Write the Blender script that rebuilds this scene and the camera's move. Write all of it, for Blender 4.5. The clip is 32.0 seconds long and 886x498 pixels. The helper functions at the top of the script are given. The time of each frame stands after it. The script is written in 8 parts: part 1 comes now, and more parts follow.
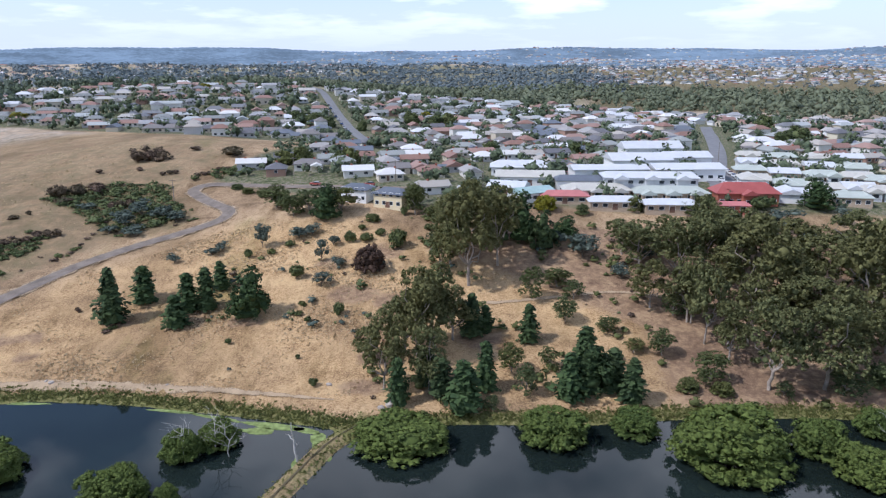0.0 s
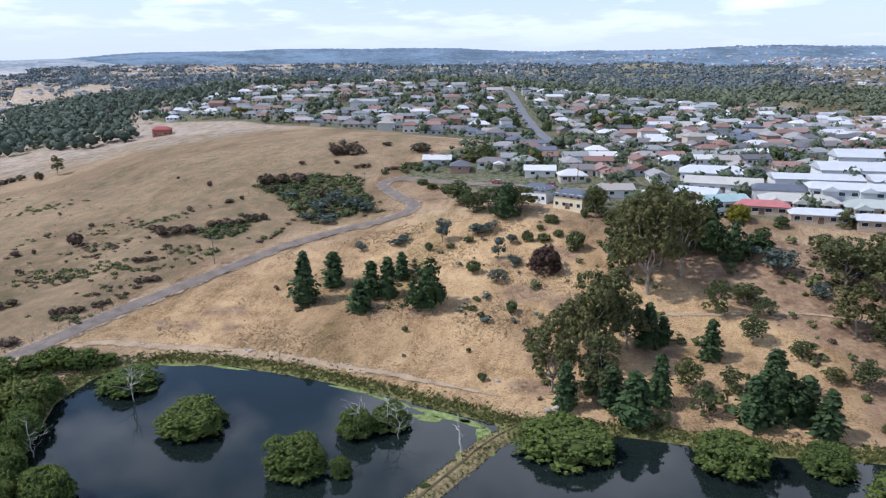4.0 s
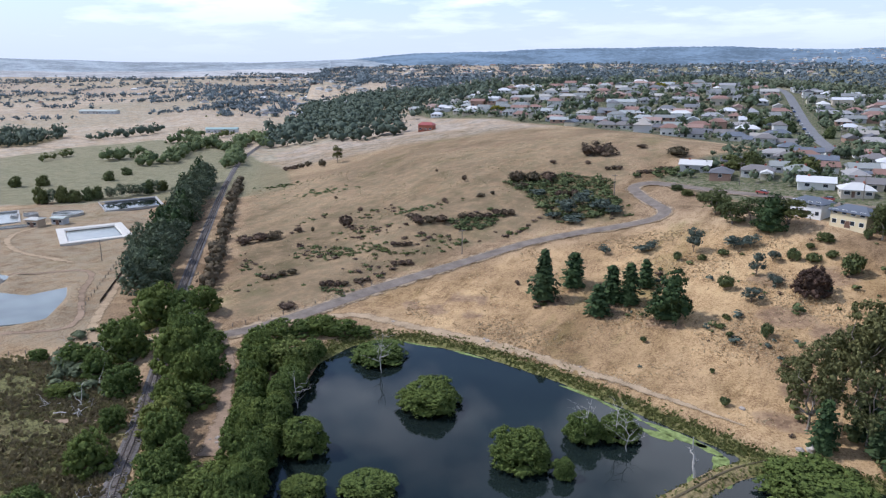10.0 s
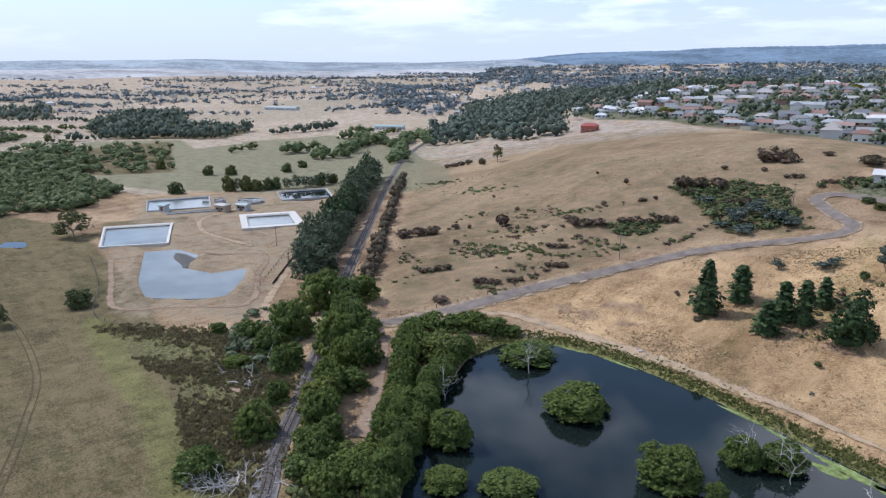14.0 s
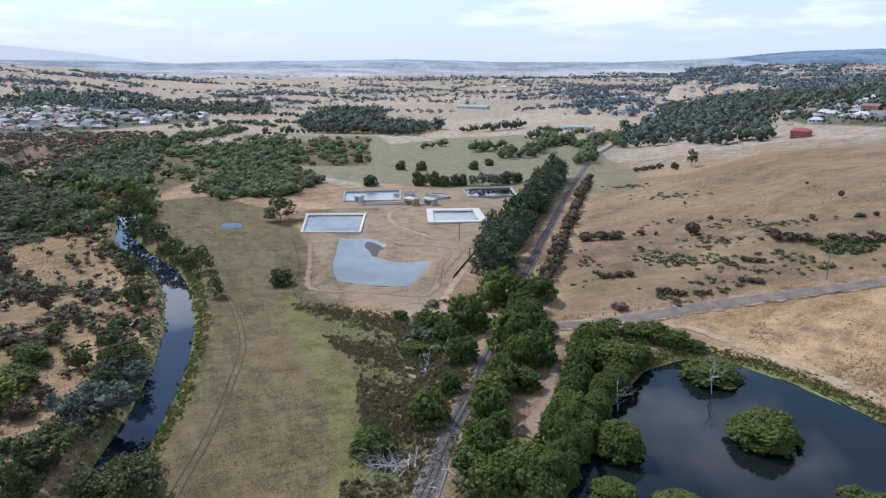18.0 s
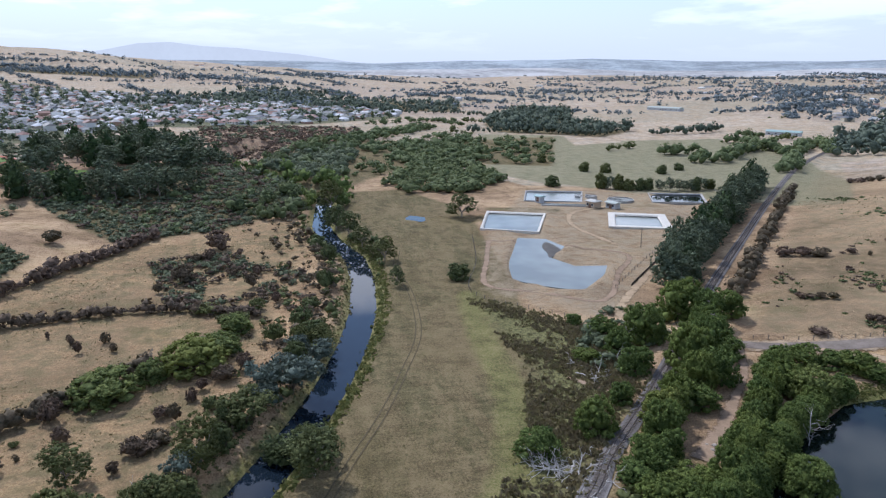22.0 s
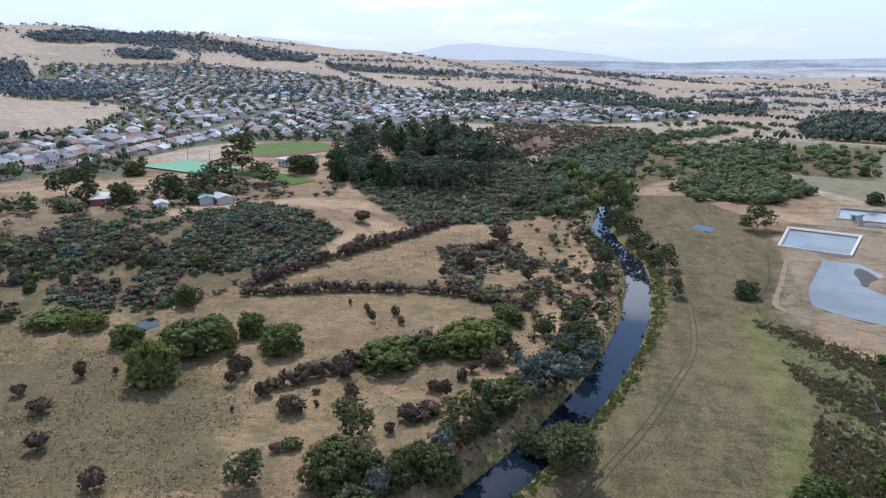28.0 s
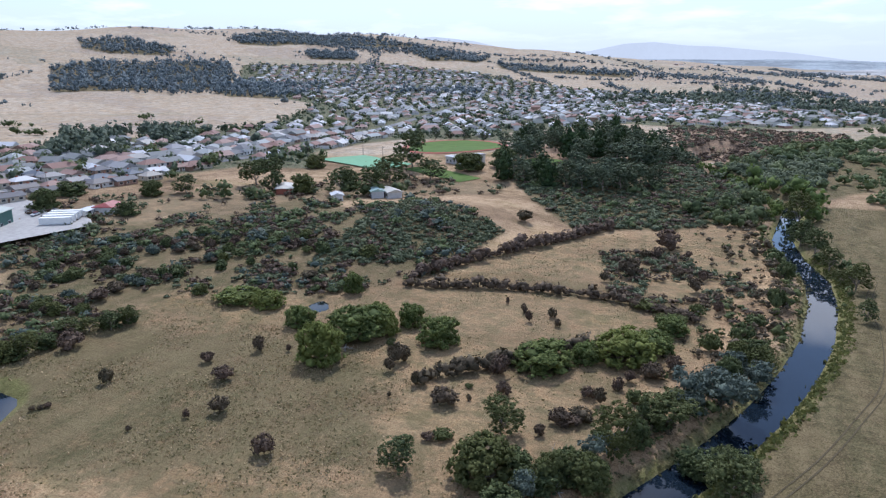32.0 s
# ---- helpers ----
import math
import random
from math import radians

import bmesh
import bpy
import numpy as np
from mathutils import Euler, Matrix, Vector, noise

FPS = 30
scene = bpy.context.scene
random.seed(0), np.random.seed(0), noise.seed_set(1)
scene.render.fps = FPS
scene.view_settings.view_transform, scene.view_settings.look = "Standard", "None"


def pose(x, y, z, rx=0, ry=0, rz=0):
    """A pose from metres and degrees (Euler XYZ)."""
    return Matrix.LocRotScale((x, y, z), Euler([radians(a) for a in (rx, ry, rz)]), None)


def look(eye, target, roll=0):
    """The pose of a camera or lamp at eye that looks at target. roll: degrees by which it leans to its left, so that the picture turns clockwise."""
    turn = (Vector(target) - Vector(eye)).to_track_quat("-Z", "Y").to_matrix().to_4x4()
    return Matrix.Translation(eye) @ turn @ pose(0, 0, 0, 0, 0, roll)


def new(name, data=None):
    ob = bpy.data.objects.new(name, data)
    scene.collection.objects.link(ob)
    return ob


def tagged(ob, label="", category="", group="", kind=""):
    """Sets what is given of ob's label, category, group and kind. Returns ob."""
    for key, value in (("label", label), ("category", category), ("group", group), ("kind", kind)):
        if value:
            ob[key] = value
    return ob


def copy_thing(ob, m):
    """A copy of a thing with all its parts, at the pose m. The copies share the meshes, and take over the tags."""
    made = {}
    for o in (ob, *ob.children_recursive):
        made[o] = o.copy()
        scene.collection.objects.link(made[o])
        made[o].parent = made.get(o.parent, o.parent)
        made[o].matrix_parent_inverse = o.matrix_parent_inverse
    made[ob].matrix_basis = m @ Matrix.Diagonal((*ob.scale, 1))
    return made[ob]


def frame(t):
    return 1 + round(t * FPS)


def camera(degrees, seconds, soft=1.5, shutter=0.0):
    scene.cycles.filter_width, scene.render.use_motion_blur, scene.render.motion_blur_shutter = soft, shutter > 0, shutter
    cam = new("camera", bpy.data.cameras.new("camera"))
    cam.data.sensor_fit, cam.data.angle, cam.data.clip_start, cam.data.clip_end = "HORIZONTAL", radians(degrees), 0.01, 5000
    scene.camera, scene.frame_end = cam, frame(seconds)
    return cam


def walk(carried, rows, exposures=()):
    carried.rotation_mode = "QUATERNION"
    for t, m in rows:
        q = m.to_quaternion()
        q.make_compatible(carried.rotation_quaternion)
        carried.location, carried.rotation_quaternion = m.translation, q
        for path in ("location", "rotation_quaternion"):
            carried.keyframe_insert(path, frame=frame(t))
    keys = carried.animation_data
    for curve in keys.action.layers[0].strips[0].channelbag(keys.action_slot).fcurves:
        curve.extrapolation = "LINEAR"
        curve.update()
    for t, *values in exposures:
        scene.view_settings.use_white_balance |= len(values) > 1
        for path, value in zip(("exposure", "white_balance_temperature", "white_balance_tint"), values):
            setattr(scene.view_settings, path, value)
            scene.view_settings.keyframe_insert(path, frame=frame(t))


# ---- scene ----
# Valley with a lily pond, a railway, treatment ponds, a river and suburbs, seen from a hovering drone.
EYE = (0.0, 0.0, 70.0)
cam = camera(64.8, 32.0, 1.25)
YAWS = [
    (0, 0.3), (0.5, 2.29), (1, 4.38), (1.5, 6.45), (2, 8.33), (2.5, 10.27), (3, 11.89),
    (3.5, 13.54), (5.5, 20.15), (6, 21.89), (6.5, 23.62), (7, 25.35), (7.5, 27.12), (8, 28.88),
    (8.5, 30.51), (9, 32.21), (9.5, 33.85), (10, 35.58), (10.5, 37.37), (11, 38.98), (11.5, 40.73),
    (12, 42.28), (12.5, 43.91), (13, 45.44), (13.5, 47.01), (15.5, 53.94), (16, 55.9), (16.5, 57.87),
    (17, 59.84), (17.5, 61.89), (18, 63.82), (18.5, 65.85), (19, 67.78), (19.5, 69.71), (20, 71.63),
    (20.5, 73.45), (21, 75.37), (21.5, 77.01), (22, 78.75), (22.5, 80.38), (23, 82.31), (23.5, 84.46),
    (24, 86.52), (24.5, 88.58), (25, 90.64), (25.5, 92.73), (27.5, 100.21), (28, 101.95), (28.5, 103.78),
    (29, 105.53), (29.5, 107.34), (30, 109.06), (30.5, 110.78), (31, 112.5), (31.5, 114.1), (32, 115.5),
]
walk(cam, [(t, pose(*EYE, 75.48, 0.07, yaw)) for t, yaw in YAWS], [(0.0, 0.12, 5820, 16), (14.0, 0.06, 5820, 15), (22.0, 0.05, 5790, 15), (32.0, 0.07, 5720, 15)])

# ---- world, sun, exposure ----
SUN_AZ, SUN_EL = 112.0, 50.0  # degrees left of +y, degrees up
world = bpy.data.worlds.new("world")
scene.world = world
world.use_nodes = True
wt = world.node_tree
wt.nodes.clear()


def wnode(kind, **props):
    n = wt.nodes.new(kind)
    for k, v in props.items():
        setattr(n, k, v)
    return n


sky = wnode("ShaderNodeTexSky", sky_type="NISHITA", sun_disc=False, sun_elevation=radians(SUN_EL),
            sun_rotation=radians(-SUN_AZ), altitude=200.0, air_density=1.0, dust_density=0.4, ozone_density=1.0)
coord = wnode("ShaderNodeTexCoord")
sep = wnode("ShaderNodeSeparateXYZ")
lift = wnode("ShaderNodeMath", operation="MAXIMUM")
lift.inputs[1].default_value = 0.0
lift2 = wnode("ShaderNodeMath", operation="ADD")
lift2.inputs[1].default_value = 0.13
flat = wnode("ShaderNodeCombineXYZ")
div = wnode("ShaderNodeVectorMath", operation="DIVIDE")
cn = wnode("ShaderNodeTexNoise")
cn.inputs["Scale"].default_value = 1.15
cn.inputs["Detail"].default_value = 7.0
cn.inputs["Roughness"].default_value = 0.55
cr = wnode("ShaderNodeValToRGB")
cr.color_ramp.elements[0].position, cr.color_ramp.elements[1].position = 0.50, 0.62
haze = wnode("ShaderNodeMix", data_type="RGBA")
haze.inputs[7].default_value = (4.65, 5.25, 6.2, 1)
cloud = wnode("ShaderNodeMix", data_type="RGBA")  # sunlit clouds
cloud.inputs[7].default_value = (10.6, 11.0, 11.6, 1)
bg = wnode("ShaderNodeBackground")
bg.inputs["Strength"].default_value = 0.148
wout = wnode("ShaderNodeOutputWorld")
veil = wnode("ShaderNodeMapRange", interpolation_type="SMOOTHSTEP")  # pale air near the horizon
veil.inputs[1].default_value, veil.inputs[2].default_value, veil.inputs[3].default_value, veil.inputs[4].default_value = 0.0, 0.20, 0.95, 0.0
clear = wnode("ShaderNodeMath", operation="SUBTRACT")
clear.inputs[0].default_value = 0.95
bulk = wnode("ShaderNodeMath", operation="MULTIPLY")
for a, b in ((sep.outputs[2], veil.inputs[0]), (veil.outputs[0], clear.inputs[1]), (veil.outputs[0], haze.inputs[0]), (sky.outputs[0], haze.inputs[6]), (clear.outputs[0], bulk.inputs[0]), (cr.outputs[0], bulk.inputs[1]), (coord.outputs["Generated"], sep.inputs[0]), (sep.outputs[2], lift.inputs[0]), (lift.outputs[0], lift2.inputs[0]),
             (coord.outputs["Generated"], div.inputs[0]), (lift2.outputs[0], flat.inputs[0]), (lift2.outputs[0], flat.inputs[1]),
             (lift2.outputs[0], flat.inputs[2]), (flat.outputs[0], div.inputs[1]), (div.outputs[0], cn.inputs["Vector"]),
             (cn.outputs[0], cr.inputs[0]), (bulk.outputs[0], cloud.inputs[0]), (haze.outputs[2], cloud.inputs[6]),
             (cloud.outputs[2], bg.inputs[0]), (bg.outputs[0], wout.inputs[0])):
    wt.links.new(a, b)

sun = new("sun", bpy.data.lights.new("sun", "SUN"))
sun.data.energy, sun.data.angle, sun.data.color = 3.5, radians(2.0), (1.0, 0.965, 0.91)
sd = Vector((-math.sin(radians(SUN_AZ)) * math.cos(radians(SUN_EL)), math.cos(radians(SUN_AZ)) * math.cos(radians(SUN_EL)),
             math.sin(radians(SUN_EL))))
sun.matrix_world = look(sd * 300, (0, 0, 0))

# ---- materials ----


class Nodes:
    """Short-hand for a node material."""

    def __init__(self, name, rough=0.8, spec=0.3):
        self.mat = bpy.data.materials.new(name)
        self.mat.use_nodes = True
        self.t = self.mat.node_tree
        self.bsdf = self.t.nodes["Principled BSDF"]
        self.out = self.t.nodes["Material Output"]
        self.bsdf.inputs["Roughness"].default_value = rough
        self.bsdf.inputs["Specular IOR Level"].default_value = spec

    def node(self, kind, **props):
        n = self.t.nodes.new(kind)
        for k, v in props.items():
            setattr(n, k, v)
        return n

    def link(self, a, b):
        self.t.links.new(a, b)

    def pos(self, world=True):
        n = self.node("ShaderNodeNewGeometry") if world else self.node("ShaderNodeTexCoord")
        return n.outputs["Position"] if world else n.outputs["Object"]

    def noise(self, scale, detail=4.0, rough=0.6, world=True, stretch=None, vec=None):
        n = self.node("ShaderNodeTexNoise")
        n.inputs["Scale"].default_value, n.inputs["Detail"].default_value, n.inputs["Roughness"].default_value = scale, detail, rough
        v = vec or self.pos(world)
        if stretch:
            m = self.node("ShaderNodeMapping")
            m.inputs["Rotation"].default_value = (0, 0, stretch[3] if len(stretch) > 3 else 0)
            m.inputs["Scale"].default_value = stretch[:3]
            self.link(v, m.inputs[0])
            v = m.outputs[0]
        self.link(v, n.inputs["Vector"])
        return n.outputs[0]

    def ramp(self, fac, *stops, mode="LINEAR"):
        n = self.node("ShaderNodeValToRGB")
        n.color_ramp.interpolation = mode
        e = n.color_ramp.elements
        while len(e) < len(stops):
            e.new(0.5)
        for el, (p, c) in zip(e, stops):
            el.position = p
            el.color = (*c, 1) if len(c) == 3 else c
        self.link(fac, n.inputs[0])
        return n.outputs[0]

    def mix(self, fac, a, b, blend="MIX"):
        n = self.node("ShaderNodeMix", data_type="RGBA", blend_type=blend)
        for v, i in ((fac, 0), (a, 6), (b, 7)):
            if isinstance(v, (int, float)):
                n.inputs[i].default_value = v
            elif isinstance(v, tuple):
                n.inputs[i].default_value = (*v, 1)
            else:
                self.link(v, n.inputs[i])
        return n.outputs[2]

    def math(self, op, a, b=0.0, c=None):
        n = self.node("ShaderNodeMath", operation=op)
        for v, i in ((a, 0), (b, 1), (c, 2)):
            if v is None:
                continue
            if isinstance(v, (int, float)):
                n.inputs[i].default_value = v
            else:
                self.link(v, n.inputs[i])
        return n.outputs[0]

    def color(self, c):
        if isinstance(c, tuple):
            self.bsdf.inputs["Base Color"].default_value = (*c, 1)
        else:
            self.link(c, self.bsdf.inputs["Base Color"])
        return self

    def bump(self, h, strength=0.4, dist=0.1):
        n = self.node("ShaderNodeBump")
        n.inputs["Strength"].default_value, n.inputs["Distance"].default_value = strength, dist
        self.link(h, n.inputs["Height"])
        self.link(n.outputs[0], self.bsdf.inputs["Normal"])
        return self


def plain(name, c, rough=0.7, spec=0.3, var=0.15, scale=1.5, metal=0.0):
    """A surface of one paint with stains at two scales."""
    m = Nodes(name, rough, spec)
    n1, n2 = m.noise(scale, 5), m.noise(scale * 9, 3)
    s = m.math("ADD", m.math("MULTIPLY", n1, 0.65), m.math("MULTIPLY", n2, 0.35))
    lo, hi = tuple(v * (1 - var * 2) for v in c), tuple(min(1, v * (1 + var)) for v in c)
    m.color(m.ramp(s, (0.3, lo), (0.7, hi)))
    m.bsdf.inputs["Metallic"].default_value = metal
    m.bump(n2, 0.2, 0.02)
    return m.mat


# -- landforms --
def sstep(a, b, v):
    t = np.clip((v - a) / (b - a), 0, 1)
    return t * t * (3 - 2 * t)


def path_dist(x, y, pts):
    """Distance to a line of points, and the side: positive to the right of the way along it."""
    best = np.full(np.shape(x), 1e9)
    side = np.ones(np.shape(x))
    for (ax, ay), (bx, by) in zip(pts, pts[1:]):
        dx, dy = bx - ax, by - ay
        k = np.clip(((x - ax) * dx + (y - ay) * dy) / (dx * dx + dy * dy), 0, 1)
        d = np.hypot(x - ax - k * dx, y - ay - k * dy)
        near = d < best - 1e-9
        side = np.where(near, np.sign(dy * (x - ax) - dx * (y - ay)), side)
        best = np.minimum(best, d)
    return best, side


def poly_sd(x, y, pts):
    """Signed distance to a closed outline, positive inside."""
    inside = np.zeros(np.shape(x), bool)
    for (ax, ay), (bx, by) in zip(pts, pts[1:] + pts[:1]):
        if ay != by:
            inside ^= ((ay > y) != (by > y)) & (x < (bx - ax) * (y - ay) / (by - ay) + ax)
    d, _ = path_dist(x, y, pts + pts[:1])
    return np.where(inside, d, -d)


def smooth(pts, step=4.0, closed=False):
    """A Catmull-Rom line through the points, sampled every step metres."""
    p = [np.array(q, float) for q in pts]
    p = [p[-1], *p, p[0], p[1]] if closed else [2 * p[0] - p[1], *p, 2 * p[-1] - p[-2]]
    out = []
    for a, b, c, d in zip(p, p[1:], p[2:], p[3:]):
        n = max(1, int(np.hypot(*(c - b)[:2]) / step))
        for i in range(n):
            t = i / n
            out.append(tuple(0.5 * (2 * b + (c - a) * t + (2 * a - 5 * b + 4 * c - d) * t * t + (3 * b - a - 3 * c + d) * t ** 3)))
    if not closed:
        out.append(tuple(p[-2]))
    return out


# toe of the dry hill: along the pond's far shore, then along the railway
TOE = [(900, 132), (91, 134), (45, 133), (1, 131), (-18, 129), (-47, 135), (-90, 142), (-118, 140), (-150, 112), (-196, 140), (-256, 193),
       (-313, 241), (-422, 342), (-500, 420), (-1000, 950)]
POND = [(-78, 58), (-98, 80), (-107, 93), (-117, 111), (-118, 124), (-110, 134), (-90, 138), (-67, 136), (-47, 132), (-30, 128), (-18, 125), (1, 128),
        (30, 128), (45, 130), (72, 131), (91, 130), (170, 128), (170, 60), (80, 0), (0, 0), (-55, 30)]
CAUSEWAY = [(-17, 128), (-23, 119), (-30, 100), (-36, 84), (-46, 58), (-58, 34)]
RIVER = [(-640, -40), (-520, -60), (-440, -20), (-392, 10), (-355, 8), (-319, 6), (-290, 10), (-262, 17), (-234, 18), (-199, 15), (-173, 10), (-151, 4),
         (-134, -2), (-119, -8), (-106, -14), (-86, -24), (-60, -46), (-45, -75), (-50, -110), (-66, -136), (-83, -147), (-84, -160), (-66, -190)]
RAIL = [(40, -70), (-20, -20), (-60, 13), (-92, 42), (-104, 51), (-122, 67), (-148, 89), (-188, 122), (-217, 147), (-256, 181), (-312, 230), (-359, 272),
        (-422, 331), (-491, 405), (-560, 490), (-640, 600)]


def natural(x, y):
    """The land without its waters and banks."""
    r = np.hypot(x, y)
    d, side = path_dist(x, y, TOE)
    s = d * np.where(side > 0, 1, -1)
    hill = np.interp(s, [-40, 0, 18, 35, 62, 105, 150, 300, 900], [0, 0.5, 2.6, 5.6, 11.5, 21.5, 25, 27, 25])
    z = 0.9 + hill
    # the bare dome beyond the road, and the dip behind it
    def bump(cx, cy, ax, ay, turn, h):
        c, q = math.cos(math.radians(turn)), math.sin(math.radians(turn))
        u, v = (x - cx) * c + (y - cy) * q, -(x - cx) * q + (y - cy) * c
        return h * np.exp(-0.5 * ((u / ax) ** 2 + (v / ay) ** 2))
    z = z + bump(-165, 385, 105, 42, -40, 8.0) + bump(-330, 500, 110, 90, -45, -9.0)
    z = z + bump(-120, 258, 55, 32, 30, -5.0)
    # farther out the land climbs
    k = np.clip((np.minimum(r, 2700) - 1200) / 3500, 0, None) ** 1.3
    ne = sstep(-2400, 1400, x * 0.74 + y * 0.67)
    z = z + k * (105 + 40 * ne)
    # the northern suburb climbs a hillside; wooded country lies lower behind it
    azd = np.degrees(np.arctan2(-x, y))
    rise = np.interp(azd, [-30, -14, -6, 0, 6, 12, 31, 40], [0, 0, 6, 11, 17, 25, 25, 0])
    z = z + rise * sstep(430, 735, r) * (1 - 0.85 * sstep(820, 1200, r))
    # southern terrace, knoll, pine bluff, and the long bare ridge behind the far suburb
    z = z + 9.0 * sstep(180, 400, -0.5 * x - 0.86 * y) * sstep(200, -120, y)
    z = z + bump(-262, -132, 42, 24, -15, 8.5) + bump(-425, -95, 75, 45, 80, 8.0) + bump(-230, -185, 45, 28, 10, 3.0)
    z = z + bump(-2100, -1640, 1350, 600, 152, 140) + bump(-1500, -2300, 700, 500, 140, 25)
    # small undulation
    z = z + 0.35 * np.sin(x * 0.071 + 1.3 * np.sin(y * 0.043)) * np.sin(y * 0.063) * sstep(-5, 30, s)
    z = z + sstep(1300, 2600, r) * (7 * np.sin(x * 0.0051 + 2 * np.sin(y * 0.0029)) * np.sin(y * 0.0047 + 1.0) + 4 * np.sin(x * 0.013 - y * 0.009))
    return z


WORKS_PONDS = {
    "clay": [(-272, 86), (-268, 97), (-253, 100), (-247, 93), (-239, 89), (-228, 93), (-226, 105), (-215, 99), (-200, 85), (-208, 74), (-216, 67), (-234, 71)],
    "lined": [(-325, 87), (-314, 112), (-279, 97), (-290, 75)],
    "white": [(-307, 145), (-299, 164), (-276, 155), (-284, 135)],
    "far": [(-379, 124), (-370, 154), (-341, 142), (-351, 114)],
    "dark": [(-358, 189), (-349, 216), (-325, 205), (-333, 179)],
    "creek": [(-331, 48), (-322, 56), (-312, 54), (-321, 45)],
    "scrub": [(-168, -121), (-163, -123.5), (-158.5, -119), (-160, -115), (-165, -115.5)],
}


def height(x, y):
    x, y = np.asarray(x, float), np.asarray(y, float)
    z = natural(x, y)
    near = np.hypot(x, y) < 900
    if not near.any():
        return z
    xn, yn, zn = x[near], y[near], z[near]
    d, _ = path_dist(xn, yn, RAIL)
    zn = np.where(d < 9, np.maximum(zn, 0.9 + 1.3 * sstep(8, 2.6, d)), zn)
    sd = poly_sd(xn, yn, POND)
    zn = np.where(sd > -5, np.minimum(zn, np.interp(sd, [-5, 0, 2.5, 6], [1.2, 0.05, -0.9, -2])), zn)
    d, _ = path_dist(xn, yn, CAUSEWAY)
    zn = np.where(d < 6, np.maximum(zn, np.interp(d, [0, 1.3, 2.6, 6], [0.7, 0.6, -0.1, -2])), zn)
    d, _ = path_dist(xn, yn, RIVER)
    zn = np.where(d < 12, np.minimum(zn, np.interp(d, [0, 2.4, 4.0, 6.5, 11], [-3, -2.4, -1.05, 0.4, 1.2])), zn)
    for name, out in WORKS_PONDS.items():
        sd = poly_sd(xn, yn, out)
        bank = 1.0 if name not in ("creek", "scrub") else 0.0
        if bank:
            zn = np.where((sd > -7) & (sd < 0.0), np.maximum(zn, 1.0 + 0.9 * sstep(-7, -1.5, sd)), zn)
        zn = np.where(sd > -1.5, np.minimum(zn, np.interp(sd, [-1.5, 0, 3], [1.9 if bank else 1.0, 0.9, -0.6])), zn)
    z = z.copy()
    z[near] = zn
    return z
# -- end landforms --


def h_at(x, y):
    return float(height(np.array([x]), np.array([y]))[0])


def mesh_np(name, verts, faces, mats, smooth_shade=False, mat_idx=None, normals=None):
    """A mesh from arrays: verts (n, 3); faces an (m, k) array or a list of such arrays."""
    me = bpy.data.meshes.new(name)
    verts = np.asarray(verts, np.float32)
    groups = [np.asarray(f, np.int32) for f in (faces if isinstance(faces, list) else [faces]) if len(f)]
    loops = np.concatenate([g.ravel() for g in groups])
    sizes = np.concatenate([np.full(len(g), g.shape[1], np.int32) for g in groups])
    me.vertices.add(len(verts))
    me.vertices.foreach_set("co", verts.ravel())
    me.loops.add(len(loops))
    me.loops.foreach_set("vertex_index", loops)
    me.polygons.add(len(sizes))
    me.polygons.foreach_set("loop_start", np.concatenate([[0], np.cumsum(sizes)[:-1]]).astype(np.int32))
    if mat_idx is not None:
        me.polygons.foreach_set("material_index", np.asarray(mat_idx, np.int32))
    me.polygons.foreach_set("use_smooth", np.full(len(sizes), bool(smooth_shade)))
    me.update(calc_edges=True)
    me.validate()
    if normals is not None and len(normals) == len(me.vertices):
        me.polygons.foreach_set("use_smooth", np.ones(len(sizes), bool))
        me.normals_split_custom_set_from_vertices(normals)
    for m in (mats if isinstance(mats, (list, tuple)) else [mats]):
        me.materials.append(m)
    return me


# ---- ground cover, by outline ----
ROUGH = [(-243, 188), (-209, 229), (-145, 246), (-102, 266), (-88, 240), (-114, 220), (-131, 194), (-139, 166), (-145, 137), (-156, 116), (-190, 146)]
MEADOW = [(-385, 12), (-397, 54), (-353, 73), (-302, 75), (-208, 66), (-182, 60), (-155, 62), (-128, 60), (-104, 48), (-86, 36), (-40, -2), (-60, -40), (-86, -20),
          (-106, -10), (-134, 3), (-151, 9), (-173, 15), (-199, 20), (-234, 23), (-262, 22), (-290, 14), (-319, 10), (-355, 12)]
GREEN_STRIP = [(-205, 49), (-192, 47), (-167, 44), (-146, 43), (-129, 41), (-113, 36), (-99, 31), (-70, 6)]
RUSH = [(-196, 47), (-190, 58), (-174, 69), (-148, 77), (-127, 68), (-109, 54), (-95, 40), (-70, 16), (-84, 18), (-108, 35), (-126, 43), (-147, 50), (-174, 48)]
WORKS = [(-279, 72), (-398, 128), (-357, 225), (-265, 163), (-233, 135), (-170, 83), (-188, 65), (-205, 53)]
FIELD_N = [(-150, 118), (-220, 165), (-320, 255), (-300, 300), (-160, 380), (-100, 290), (-125, 215), (-136, 165)]
GREEN_PADDOCKS = ([(-471, 117), (-565, 169), (-620, 266), (-644, 412), (-445, 335), (-401, 297), (-422, 233), (-428, 193), (-398, 149)], [(-643, 306), (-638, 363), (-586, 434), (-361, 322), (-295, 267), (-326, 220), (-373, 173)], [(-742, 189), (-701, 268), (-573, 236), (-440, 250), (-400, 235), (-385, 165), (-461, 127)], [(-372, 240), (-440, 262), (-480, 330), (-420, 322), (-350, 258)])
